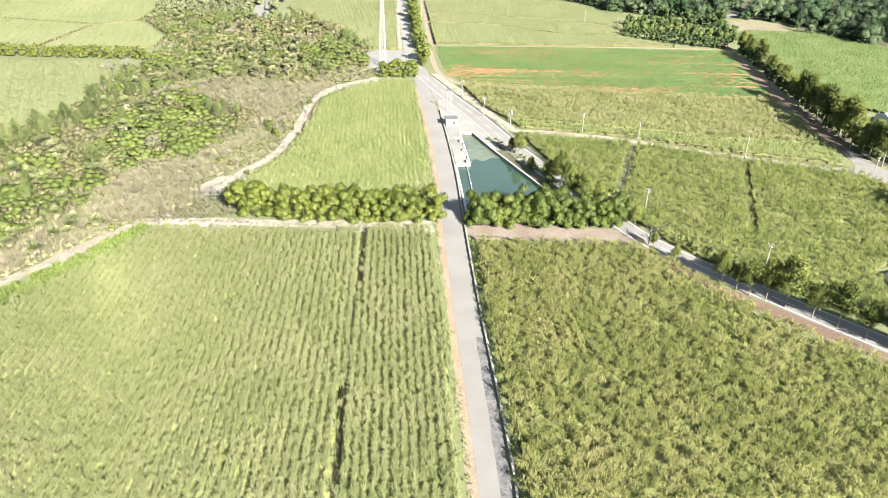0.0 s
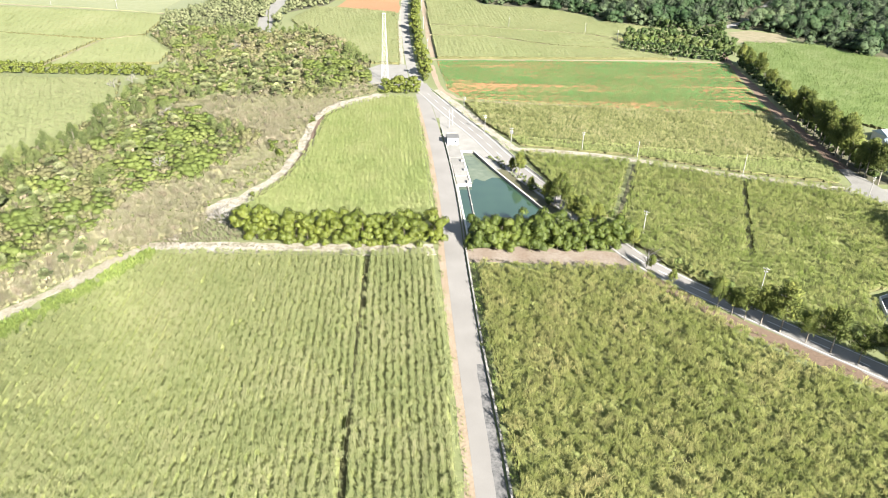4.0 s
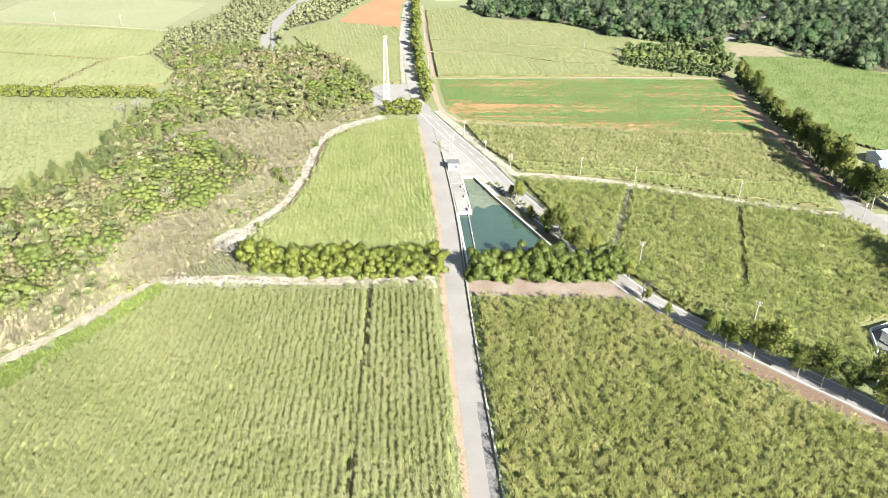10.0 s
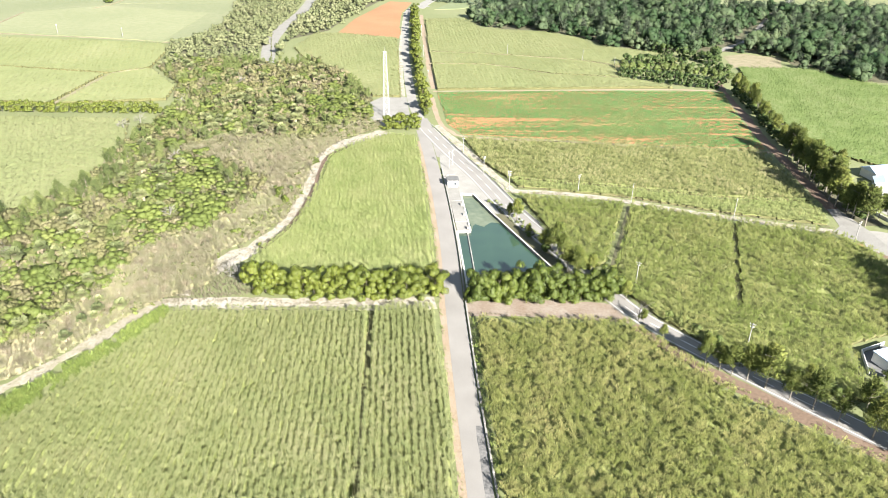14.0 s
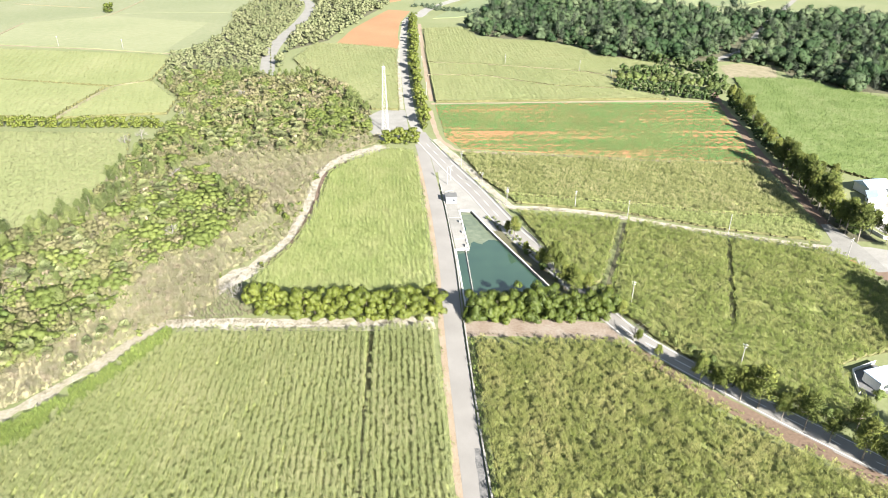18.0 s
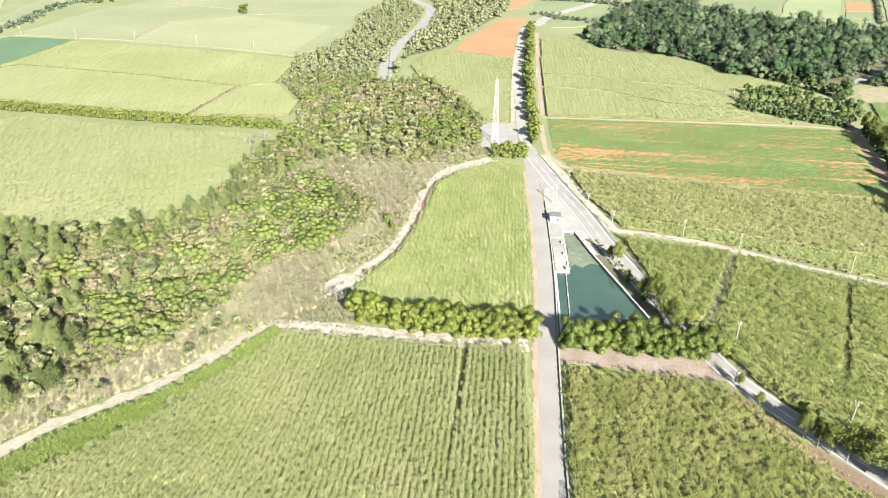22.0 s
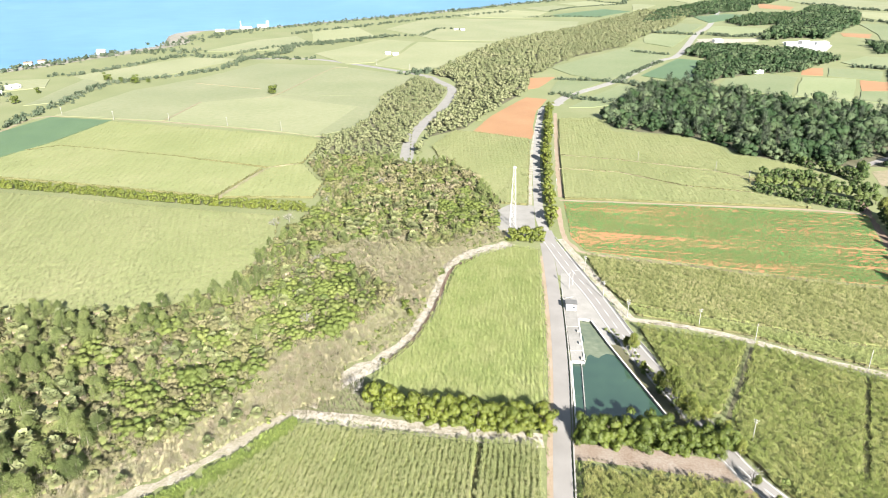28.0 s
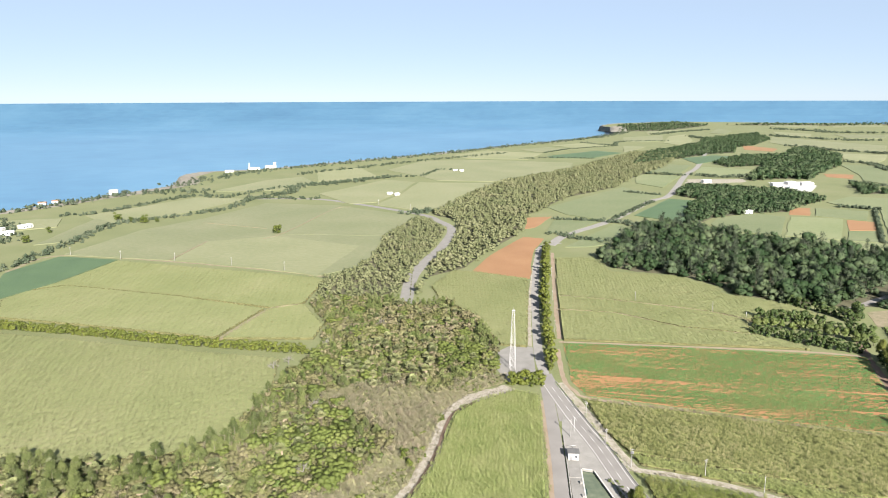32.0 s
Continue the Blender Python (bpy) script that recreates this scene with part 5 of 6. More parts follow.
row_of(bush, [(3.4, 268), (4.2, 300), (5.6, 362), (8, 442), (16, 580)], 4.9, 0.6, 1.55, "dense green avenue tree beside the road", "avenue trees", 1.3)

# trees on the pond's east bank and along the road
for x, y, s in ((28.3, 139.3, .95), (26.4, 142.6, .6), (30.2, 127.5, .5), (33.4, 117.0, .8), (37.0, 113.1, 1.25), (38.4, 110.5, .95), (35.4, 114.2, 1.0), (37.6, 101.5, 1.0), (39.6, 97.6, 1.1), (42.1, 107.6, .65), (44.5, 98.5, .85), (48.5, 91.5, .8), (51, 84, .7)):
    iron_road.plant(x, y, s, None, "feathery dark olive ironwood tree on the pond bank", "trees on the pond bank")
for x, y, s in ((51.8, 71.3, .5), (54.8, 63.8, .5), (61.8, 52.1, .95), (64.2, 49.2, .8), (66.4, 46.8, 1.0), (69.4, 44.8, 1.15), (72.4, 41.4, 1.4), (76.2, 36.8, .95), (80.0, 33.0, 1.25), (83.9, 28.6, 1.0), (88.0, 22.4, 1.3), (90.8, 18.4, 1.2), (93, 15, 1.2), (96, 10, 1.3), (99, 6, 1.3),
                (75.6, 51.6, .6), (83.5, 41.6, .7), (92.6, 31.6, 1.0), (97.5, 26.2, .8), (102, 21, 1.1), (106, 27, 1.0), (112, 14, 1.2)):
    iron_road.plant(x, y, s, None, "feathery dark ironwood tree with a pale bare trunk beside the road", "roadside ironwoods")
for x, y, s in ((59.6, 72.4, .5), (61.8, 69.6, .45), (64.6, 65.4, .55), (66.6, 62.2, .5), (68.8, 59.4, .55), (76.6, 49.6, .5), (81.4, 43.6, .5), (87.4, 36.2, .6), (94.6, 28.6, .6)):
    broad.plant(x, y, s, None, "dense low shrub under the roadside trees", "shrubs beside the road")
for x, y, s in ((30.1, 126.5, .38), (33.7, 115.4, .62), (42.2, 107.6, .45), (45.4, 102.4, .5), (47.6, 96.0, .6), (49.6, 87, .6)):
    broad.plant(x, y, s, None, "low dense bushy tree on the pond bank", "trees on the pond bank")
broad.plant(104.6, 41.4, 0.6, None, "dense round bush beside the small house")
broad.plant(51.8, 91.6, 0.6, None, "yellow-green feathery bush beside the road")
stones = random.Random(9)
for k in range(14):
    bm = bmesh.new()
    bmesh.ops.create_icosphere(bm, subdivisions=1, radius=stones.uniform(0.25, 0.7))
    for v in bm.verts:
        v.co *= stones.uniform(0.75, 1.25)
        v.co.z *= 0.7
    rock = part("boulder", bm, M["rubble"])
    rock.matrix_basis = pose(stones.uniform(37.5, 42), stones.uniform(103, 112), 0.25, 0, 0, stones.uniform(0, 360))
    tagged(rock, "pale limestone boulder in a rubble heap", "boulder", "rubble heap")
# tall row along the dirt road
row_of(wind, [(187, 300), (180, 264), (173, 236), (168.5, 212), (167.5, 198)], 4.2, 0.6, 1.0, "dense dark green tree along the dirt road", "trees along the dirt road", 0.8)
row_of(iron_road, [(188.5, 300), (181.5, 264), (174.5, 236), (170, 212), (169, 198)], 9.0, 0.9, 1.4, "tall feathery ironwood tree along the dirt road", "trees along the dirt road", 1.0)
row_of(iron_road, [(163.6, 196), (159.8, 177), (156.4, 160), (153.4, 143), (154.2, 126)], 5.0, 1.2, 1.9, "tall feathery ironwood tree along the dirt road", "trees along the dirt road", 1.2)
row_of(broad, [(188.5, 298), (181, 262), (174, 235), (168, 205), (162, 178), (157.6, 156), (156, 130)], 4.2, 0.6, 0.95, "dense low bush under the tall trees", "bushes along the dirt road", 1.0)
row_of(iron_road, [(172, 188), (177, 180)], 5, 0.9, 1.2, "tall feathery ironwood tree beside the houses", "trees by the houses", 1.2)
row_of(iron_road, [(163, 130), (165, 118)], 6, 0.9, 1.4, "tall feathery ironwood tree beside the houses", "trees by the houses", 1.2)
row_of(iron_road, [(146, 80), (141, 68), (138, 55), (135.5, 42)], 4.5, 1.5, 1.9, "tall dark ironwood tree at the field corner", "trees by the field corner", 1.2)
row_of(wind, [(131, 337), (145, 329.5), (161.5, 316.5), (182.5, 308)], 3.6, 0.95, 1.3, "dense dark green tree in a windbreak row", "windbreak by the field", 0.7)
row_of(wind, [(178, 402), (188, 390), (197, 376), (203, 366), (210, 376), (217, 394)], 4.2, 0.9, 1.4, "dense dark green tree at the clearing", "trees at the clearing", 1.0)
row_of(wind, [(144, 366), (166, 363), (183, 350), (199.5, 336)], 3.8, 0.9, 1.4, "dense broadleaf tree in a small grove", "grove by the field", 1.0)
row_of(broad, [(138, 352), (158, 347), (178, 335), (194, 322)], 4.6, 0.9, 1.3, "dense broadleaf tree in a small grove", "grove by the field", 1.3)

# ---- the wooded ravine near the road ----
WOOD = [(-24, 262), (-40, 246), (-56, 228), (-64, 205), (-66, 178), (-72, 158), (-84, 142), (-100, 128), (-104, 108), (-108, 92), (-122, 70), (-140, 50), (-170, 30), (-240, 20),
        (-260, 120), (-222, 146), (-180, 148), (-158, 156), (-139, 180), (-138, 232), (-132, 270), (-128, 282), (-134, 326), (-160, 374), (-150, 392), (-104, 392), (-88, 380), (-62, 388), (-44, 356), (-25, 306)]
places = sown(WOOD, 4.7, 4.7, 17, 0.95, 77)
tagged(slab("wood_floor", ragged(inset(WOOD, 2), 8, 1.5, 5), 0, 0.05, M["wood_floor"]), "weeds and leaf litter under the ravine wood", "ground", kind="structure")
under_sheet("undergrowth", WOOD, 1.0, 1.3, 1.0, M["shrub_floor"], "closed low leafy undergrowth of the ravine wood", "undergrowth", 88)
places = places[np.argsort(np.hypot(places[:, 0] + 60, places[:, 1] - 60))]
tone2 = soft_noise(places, 14, 8)
beyond = {"broad": [], "iron": [], "palm": [], "dome": [], "scrub": []}


def settle(kind, grove, most, x, y, s, label, stretch=1.0):
    """Plants a tree of its own, or, deep in the wood, adds it to the joined growth."""
    if grove.count < most:
        grove.plant(x, y, s, None, label, "ravine wood", stretch=stretch)
    else:
        beyond[kind].append((x, y, s))


GREEN = [[(-142, 92), (-146, 111), (-130, 116), (-106, 107), (-98, 84), (-114, 80), (-131, 79)],
         [(-121, 192), (-103, 202), (-84, 181), (-66, 150), (-72, 126), (-92, 126), (-106, 132), (-120, 162)],
         [(-63, 317), (-42, 308), (-27, 270), (-36, 254), (-52, 266)]]
IRONS = [[(-240, 90), (-172, 92), (-150, 90), (-132, 72), (-126, 48), (-170, 20), (-250, 20)],
         [(-235, 152), (-210, 158), (-179, 152), (-156, 142), (-154, 124), (-191, 122), (-240, 116)]]
BARE = [[(-112, 222), (-80, 246), (-54, 231), (-48, 202), (-62, 176), (-76, 190), (-94, 206)], [(-102, 124), (-75, 130), (-72, 100), (-90, 90), (-97, 96)]]
PALMS = [[(-154, 130), (-135, 136), (-117, 128), (-126, 115), (-144, 113)], [(-184, 96), (-166, 100), (-146, 86), (-155, 76), (-170, 74)],
         [(-110, 119), (-97, 121), (-91, 96), (-103, 97)], [(-112, 292), (-72, 305), (-58, 258), (-72, 232), (-104, 236)]]


def zone(x, y):
    p = np.array([(x, y)])
    for name, outlines in (("palm", PALMS), ("green", GREEN), ("iron", IRONS), ("bare", BARE)):
        if any(inside(p, o)[0] for o in outlines):
            return name
    return ""


for (x, y), b in zip(places, tone2):
    where, p = zone(x + g.gauss(0, 5), y + g.gauss(0, 5)), g.random()
    if where == "bare":
        if b > 0.35:
            settle("scrub", scrub, 290, x, y, g.uniform(0.5, 0.8), "")
        continue
    if where == "green":
        kind = "dome" if p < 0.66 else "palm" if p < 0.78 else "broad" if p < 0.86 else "scrub"
    elif where == "iron":
        kind = "iron" if p < 0.45 else "palm" if p < 0.72 else "scrub" if p < 0.88 else "broad"
    elif where == "palm":
        kind = "palm" if p < 0.36 else "iron" if p < 0.5 else "scrub" if p < 0.88 else "dome"
    elif b < -0.16:
        kind = "iron"
    elif b < 0.05:
        kind = "scrub"
    elif b < 0.2:
        kind = "broad" if p < 0.6 else "dome"
    else:
        kind = "palm" if p < 0.3 else "scrub"
    grove, low, high = {"dome": (dome, 0.6, 1.6), "palm": (palm, 0.9, 1.4), "scrub": (scrub, 0.75, 1.3), "iron": (iron, 0.55, 0.85), "broad": (broad, 0.5, 0.8)}[kind]
    s = g.uniform(low, high) * (1.35 if where == "iron" and kind == "iron" else 1)
    settle(kind, grove, 295, x, y, s, "tall feathery olive ironwood tree in the ravine wood" if kind == "iron" else "", 0.85 if kind == "broad" else 1.0)
for kind, grove, leaf, what in (("broad", broad, "leaf_broad", "green broadleaf"), ("iron", iron, "leaf_needle", "grey-green feathery"), ("palm", palm, "leaf_palm", "pale fan palm"),
                                ("dome", dome, "leaf_dome", "fresh green bush"), ("scrub", scrub, "leaf_ravine", "olive bush")):
    if beyond[kind]:
        a = np.array(beyond[kind])
        forms = [palm_crown(4.6, 14, 1.2, 440 + k) if kind == "palm" else feather_crown(3.2, 6.4, 1.4, 20, 300, 0.6, 360 + k) if kind == "iron"
                 else lobed_crown(3.2, 4.8, 0.6, 9, 120, 0.4, 160 + k, fine=1) for k in range(5)]
        stuff("tree_growth", a[:, :2], forms, M[leaf], what + " crowns deep in the ravine wood", "woodland", 1, 1, 0, 9, a[:, 2])

# low growth and dry reeds in and round the wood
REEDS = [(-20, 258), (-20, 246), (-38, 230), (-48, 210), (-51, 175), (-55, 146), (-63, 132), (-73, 122), (-78, 112), (-75, 104), (-80, 96.5), (-85.6, 93.4), (-90.8, 87.2), (-100.4, 73.8), (-109, 62.6), (-120.8, 53), (-129.8, 45), (-141.6, 29.8), (-167, -1), (-194, -31),
         (-250, -20), (-170, 36), (-140, 56), (-120, 78), (-107, 100), (-104, 128), (-84, 146), (-74, 162), (-68, 180), (-66, 206), (-56, 232), (-42, 248)]
under_sheet("thicket_floor", REEDS, 0.9, 0.55, 0.5, M["thicket"], "low dry weedy thicket at the wood's edge", "thicket", 89)
reed_places = sown(REEDS, 1.25, 1.25, 30, 0.5, 81)
stuff("dry_reeds", reed_places, [tuft(20, 1.9, 1.0, 0.075, 0.05, 90 + s) for s in range(6)], M["twig"], "tall dry brown reeds at the wood's edge", "reeds", 0.6, 1.35, 0, 6)
def bare_kind(k):
    bm = limbed(bmesh.new(), 2.4, 0.08, 130 + k, 0.5, 6, 0.15)
    return tree_kind("bare_bush", bm, tuft(80, 3.4, 1.8, 0.06, 0.05, 800 + k), M["twig_grey"], M["dead_wood"], "leafless grey-brown bush in the dry thicket", "bush")


bare = Grove([bare_kind(k) for k in range(5)])
for o in (REEDS, *BARE):
    spots = sown(o, 5.2, 5.2, 33, 0.5, 92)
    for x, y in spots[soft_noise(spots, 16, 55) > -0.12]:
        if bare.count < 280:
            bare.plant(x, y, g.uniform(0.6, 1.15), None, "", "dry thicket")
tufty = sown(REEDS, 7.5, 7.5, 12, 0.5, 85)
for k, (x, y) in enumerate(tufty[soft_noise(tufty, 20, 41) > -0.1]):
    if scrub.count < 300 and k % 3:
        scrub.plant(x, y, g.uniform(0.3, 0.65), None, "small olive bush among dry reeds", "bushes in the reeds")
    elif palm.count < 300:
        palm.plant(x, y, g.uniform(0.7, 1.0), None, "small pale fan palm among dry reeds", "palms in the reeds")
under = sown(WOOD, 2.9, 2.9, 10, 0.9, 82)
under = under[[zone(*q) != 'bare' for q in under]]
lift = soft_noise(under, 11, 15)
BUSHES = [lobed_crown(1.7, 2.4, 0.0, 6, 64, 0.25, 110 + s, lobe=0.4, hollow=0.85, fine=1) for s in range(8)]
stuff("undergrowth", under[lift > -0.15], BUSHES, M["leaf_ravine"], "tangled olive and straw-coloured bushes in the ravine wood", "undergrowth", 0.7, 1.5, 0, 7, 1 + 0.5 * lift[lift > -0.15])
stuff("undergrowth", under[lift <= -0.15], BUSHES, M["leaf_broad"], "tangled green bushes in the ravine wood", "undergrowth", 0.7, 1.4, 0, 17)
reedy = sown(WOOD, 3.4, 3.4, 50, 0.5, 86)
stuff("dry_reeds", reedy[soft_noise(reedy, 22, 31) > 0.05], [tuft(18, 3.2, 1.0, 0.1, 0.05, 150 + s) for s in range(5)], M["reed"], "tall dry brown reeds inside the wood", "reeds", 0.7, 1.3, 0, 18)
for k, o in enumerate(BARE):
    under_sheet("thicket_floor", o, 0.9, 1.5, 0.7, M["thicket"], "low dry weedy thicket in the ravine wood", "thicket", 95 + k)
    stuff("bare_thicket", sown(o, 1.5, 1.5, 25 + k, 0.5, 186 + k), [tuft(30, 3.0, 1.3, 0.08, 0.02, 190 + s) for s in range(6)], M["twig"], "leafless grey-brown thicket in the ravine wood", "thicket", 0.6, 1.2, 0, 28 + k)
for k, o in enumerate((REEDS, *BARE)):
    low_green = sown(o, 2.6, 2.6, 40 + k, 0.9, 286 + k)
    patch = soft_noise(low_green, 13, 61 + k)
    stuff("low_bushes", low_green[patch > 0.12], BUSHES, M["leaf_dome"], "low fresh green bushes in the dry thicket", "bushes", 0.5, 1.25, 0, 38 + k)
BANK = [(18, 159), (24.5, 143), (33, 117), (41, 92), (45, 92), (37.5, 117), (30.5, 140), (24.6, 158)]
# Shrubs added over a bare bank to darken it as its shade does.
stuff("bank_shrubs", sown(BANK, 2.2, 2.2, 20, 0.5, 88), BUSHES, M["leaf_needle"], "low shrubs added for the dark shade along the pond bank", "shrubs", 0.35, 0.75, 0, 19)


def edge_growth(points, off, wide, label, leaf, seed, forms, step=0.8, low=0.5, high=1.2):
    """Ragged growth along one side of a line of the plan."""
    r = np.random.default_rng(seed)
    line = np.array([(a.x, a.y) for a, b in sides_of(smooth_line(points, step), off, 0)])
    line = np.repeat(line, 2, 0) + r.normal(0, wide, (len(line) * 2, 2))
    keep = soft_noise(line, 3.5, seed) > -0.2
    stuff("verge_growth", line[keep], forms, leaf, label, "weeds", low, high, 0, seed)


WEEDS = [tuft(10, 0.7, 0.5, 0.08, 0.02, 160 + s) for s in range(5)]
edge_growth([(-17, 243.5), (-44.5, 221), (-49.5, 203), (-50.3, 168), (-53.5, 145.5), (-62, 129.5), (-71, 118.5), (-77, 111)], 1.7, 0.5, "dry weeds along the gravel track", M["reed"], 61, WEEDS)
edge_growth([(-17, 243.5), (-44.5, 221), (-49.5, 203), (-50.3, 168), (-53.5, 145.5), (-62, 129.5), (-71, 118.5), (-77, 111)], -3.3, 1.0, "dry weeds along the gravel track", M["reed"], 62, WEEDS)
edge_growth([(-84, 93), (-88.5, 89), (-99, 74), (-108, 61), (-120, 51), (-129, 43), (-140, 29), (-165, 0)], -3.6, 1.1, "dry weeds along the gravel track", M["reed"], 63, WEEDS)
edge_growth([(-86, 91), (-66, 90.4), (-51, 88), (-30, 86.2), (-6, 85.3)], 1.6, 0.5, "dry weeds on the rubble bank", M["reed"], 64, WEEDS)
edge_growth([(-86, 91), (-66, 90.4), (-51, 88), (-30, 86.2), (-6, 85.3)], -1.4, 0.4, "green weeds on the rubble bank", M["grass"], 65, WEEDS)
edge_growth([(-11.4, -60), (-6.6, -9), (-5.1, 42), (-3.7, 84), (-2.0, 118), (-1.4, 160), (-1.6, 195), (-2.2, 228)], 0.9, 0.35, "green weeds on the soil verge", M["grass"], 66, WEEDS, 0.8, 0.4, 0.9)
edge_growth([(0.6, -20), (2.1, 42), (3.7, 78)], -0.5, 0.4, "green weeds behind the stone wall", M["grass"], 67, WEEDS, 0.7, 0.6, 1.6)
edge_growth([(3.2, 81.3), (18, 80.3), (33, 78), (42, 76), (49.5, 74)], -2.3, 0.6, "dry weeds beside the soil track", M["reed"], 68, WEEDS)
edge_growth([(52, 69), (57.5, 60.5), (62, 50), (69, 40), (75, 32.5), (86, 20), (110, -6)], -1.6, 0.7, "green weeds on the road verge", M["grass"], 69, WEEDS)
edge_growth([(57, 80), (65, 67), (71.5, 52), (81.5, 40), (89.5, 31), (97, 23)], 0.6, 1.0, "green weeds on the road verge", M["grass"], 70, WEEDS)
edge_growth([(7, 250), (17, 218), (24, 191), (31, 166)], -1.6, 0.6, "green weeds on the road verge", M["grass"], 71, WEEDS)
edge_growth([(31, 166), (53, 161.5), (73.5, 153), (92.5, 143), (111, 134.3), (129, 126.3), (141, 121.5)], 3.4, 0.5, "dry weeds along the farm track", M["reed"], 72, WEEDS)
edge_growth([(31, 166), (53, 161.5), (73.5, 153), (92.5, 143), (111, 134.3), (129, 126.3), (141, 121.5)], -1.4, 0.4, "dry weeds along the farm track", M["reed"], 73, WEEDS)
SCRUB = [(-62, 100), (-64, 112), (-74, 112), (-79, 104), (-84, 96), (-84, 92), (-66, 93.5), (-58, 95)]
stuff("dry_scrub", sown(SCRUB, 1.1, 1.1, 30, 0.5, 84), [tuft(14, 1.3, 0.7, 0.09, 0.02, 140 + s) for s in range(4)], M["reed"], "dry straw-coloured scrub at the hedge's end", "scrub", 0.5, 1.3, 0, 10)
GRASS = [(-83.5, 89.5), (-85.5, 88), (-96.3, 70.8), (-106.3, 57), (-118.3, 46.5), (-127.5, 37.8), (-139.5, 22.5), (-164, -8), (-161.2, -9.4), (-123.9, 27.2), (-105.8, 44.8), (-97.2, 58.6), (-87.2, 72.6), (-80.9, 86.2)]
lawn = sown(GRASS, 0.55, 0.55, 30, 0.5, 83)
stuff("grass_strip", lawn[soft_noise(lawn, 5.0, 23) > -0.42], [tuft(16, 1.5, 0.6, 0.09, 0.02, 130 + s) for s in range(4)], M["grass"], "bright green grass strip beside the cane", "grass", 0.7, 1.4, 0, 8)

# the long hedge between the western fields, single bushes, the dead tree
row_of(bush, [(-352, 306), (-284, 298), (-216, 287), (-134, 279)], 2.2, 0.75, 1.0, "low clipped yellow-green bush in a long field hedge", "hedge between western fields", 0.4)
for k in range(8):
    bush.plant(-92.5 - 1.1 * k, 405 + 9 * k, 0.22, None, "small dark shrub beside the ravine road", "shrubs by the ravine road")
hedge_low.plant(-272, 634, 2.0, None, "single round dark green tree in an open field", stretch=0.7)
for x, y, s in ((-60, 166, 1.0), (-57, 160.5, 0.8)):
    hedge_low.plant(x, y, s * 0.75, None, "dense round dark green bush at the wood's edge")
broad.plant(-56.5, 170, 0.6, None, "single round dark green bush at the wood's edge")
bush.plant(-62, 125, 0.35, None, "small round dark bush on the gravel track")
for x, y, s in ((-491, 697, 1.9), (-450.6, 684, 1.9), (-511, 562, 1.5), (-524, 617, 1.2), (-470, 690, 1.2), (-438, 690, 1.1)):
    hedge_low.plant(x, y, s, None, "round dark green tree in a field belt", "round trees in the belt", stretch=0.8)
dead = tagged(new("dead_tree"), "bare grey dead tree beside the ravine wood", "tree")
bm = limbed(bmesh.new(), 5.5, 0.2, 5, 0.6, 9, 0.2)
part("trunk", bm, M["dead_wood"], dead)
bm = bmesh.new()
for i in range(60):
    a, e = g.uniform(0, 6.3), g.uniform(0.1, 1.2)
    p = Vector((math.cos(a) * math.cos(e), math.sin(a) * math.cos(e), math.sin(e)))
    q = p * g.uniform(1.6, 2.6) + Vector((0, 0, 2))
    rod(bm, q, q + p * g.uniform(0.8, 1.8) + Vector((g.uniform(-.4, .4), g.uniform(-.4, .4), 0)), 0.05, 0.015, 4)
part("twig_crown", bm, M["dead_wood"], dead)
dead.location = (-139, 262, 0)
copy_thing(dead, pose(-68.5, 107, 0, 0, 0, 60))
copy_thing(dead, pose(-65, 103, 0, 0, 0, 170))
copy_thing(dead, pose(51, 72.6, 0, 0, 0, 30))
for k, (x, y) in enumerate(((-97, 150), (-144, 252), (-108, 205), (-125, 290), (-100, 330), (-139, 120))):
    copy_thing(dead, pose(x, y, 0.3 * (k % 3), 0, 0, 47 * k))

# ---- far woods ----
def lump(k, radius=3.6, h=7, leaves=70, size=1.1):
    return lobed_crown(radius, h, 0.2, 6, leaves, size, 500 + k, lobe=0.48, fine=1)
LUMPS = [lobed_crown(6.0 + 1.1 * (k % 3), 8.5 + 1.5 * (k % 4), 0.3, 9, 300, 0.55, 500 + k, lobe=0.4, hollow=0.82, core=0.76, fine=1) for k in range(7)]
PLUMES = [feather_crown(4.2, 9.5, 0.8, 26, 280, 0.56, 570 + k) for k in range(5)]
LUMPS_DRY = [lobed_crown(4.8, 7.0, 0.2, 8, 130, 0.56, 560 + k, lobe=0.4, hollow=0.7, core=0.66, fine=1) for k in range(6)]
LUMPS_FAR = [lump(20 + k, 5.0, 8, 30, 1.2) for k in range(5)]
BANDS = [lobed_crown(3.8, 5.2, 0.0, 6, 50, 0.75, 540 + k, lobe=0.46, hollow=0.8, core=0.7, fine=1) for k in range(6)]


def wood(outline, gap, forms, leaf, label, seed, low=0.8, high=1.25, clear=None):
    # Dark floor colour deepens the shade between the crowns.
    tagged(slab("wood_floor", inset(outline, 2.5), 0.0, 0.07 + 0.001 * (seed % 7), M["litter"]), "leaf litter under the wood, with shade in its dark colour", "ground", kind="structure")
    pts = sown(outline, gap, gap, 20, 0.45, seed)
    if clear:
        for (ax, ay), (bx, by) in zip(clear, clear[1:]):
            d = np.array([bx - ax, by - ay])
            f = np.clip(((pts - (ax, ay)) @ d) / (d @ d), 0, 1)
            pts = pts[np.linalg.norm(pts - (ax, ay) - f[:, None] * d, axis=1) > 4.6]
    return stuff("woodland", pts, forms, leaf, label, "woodland", low, high, 0, seed, 1 + 0.2 * soft_noise(pts, 40, seed))


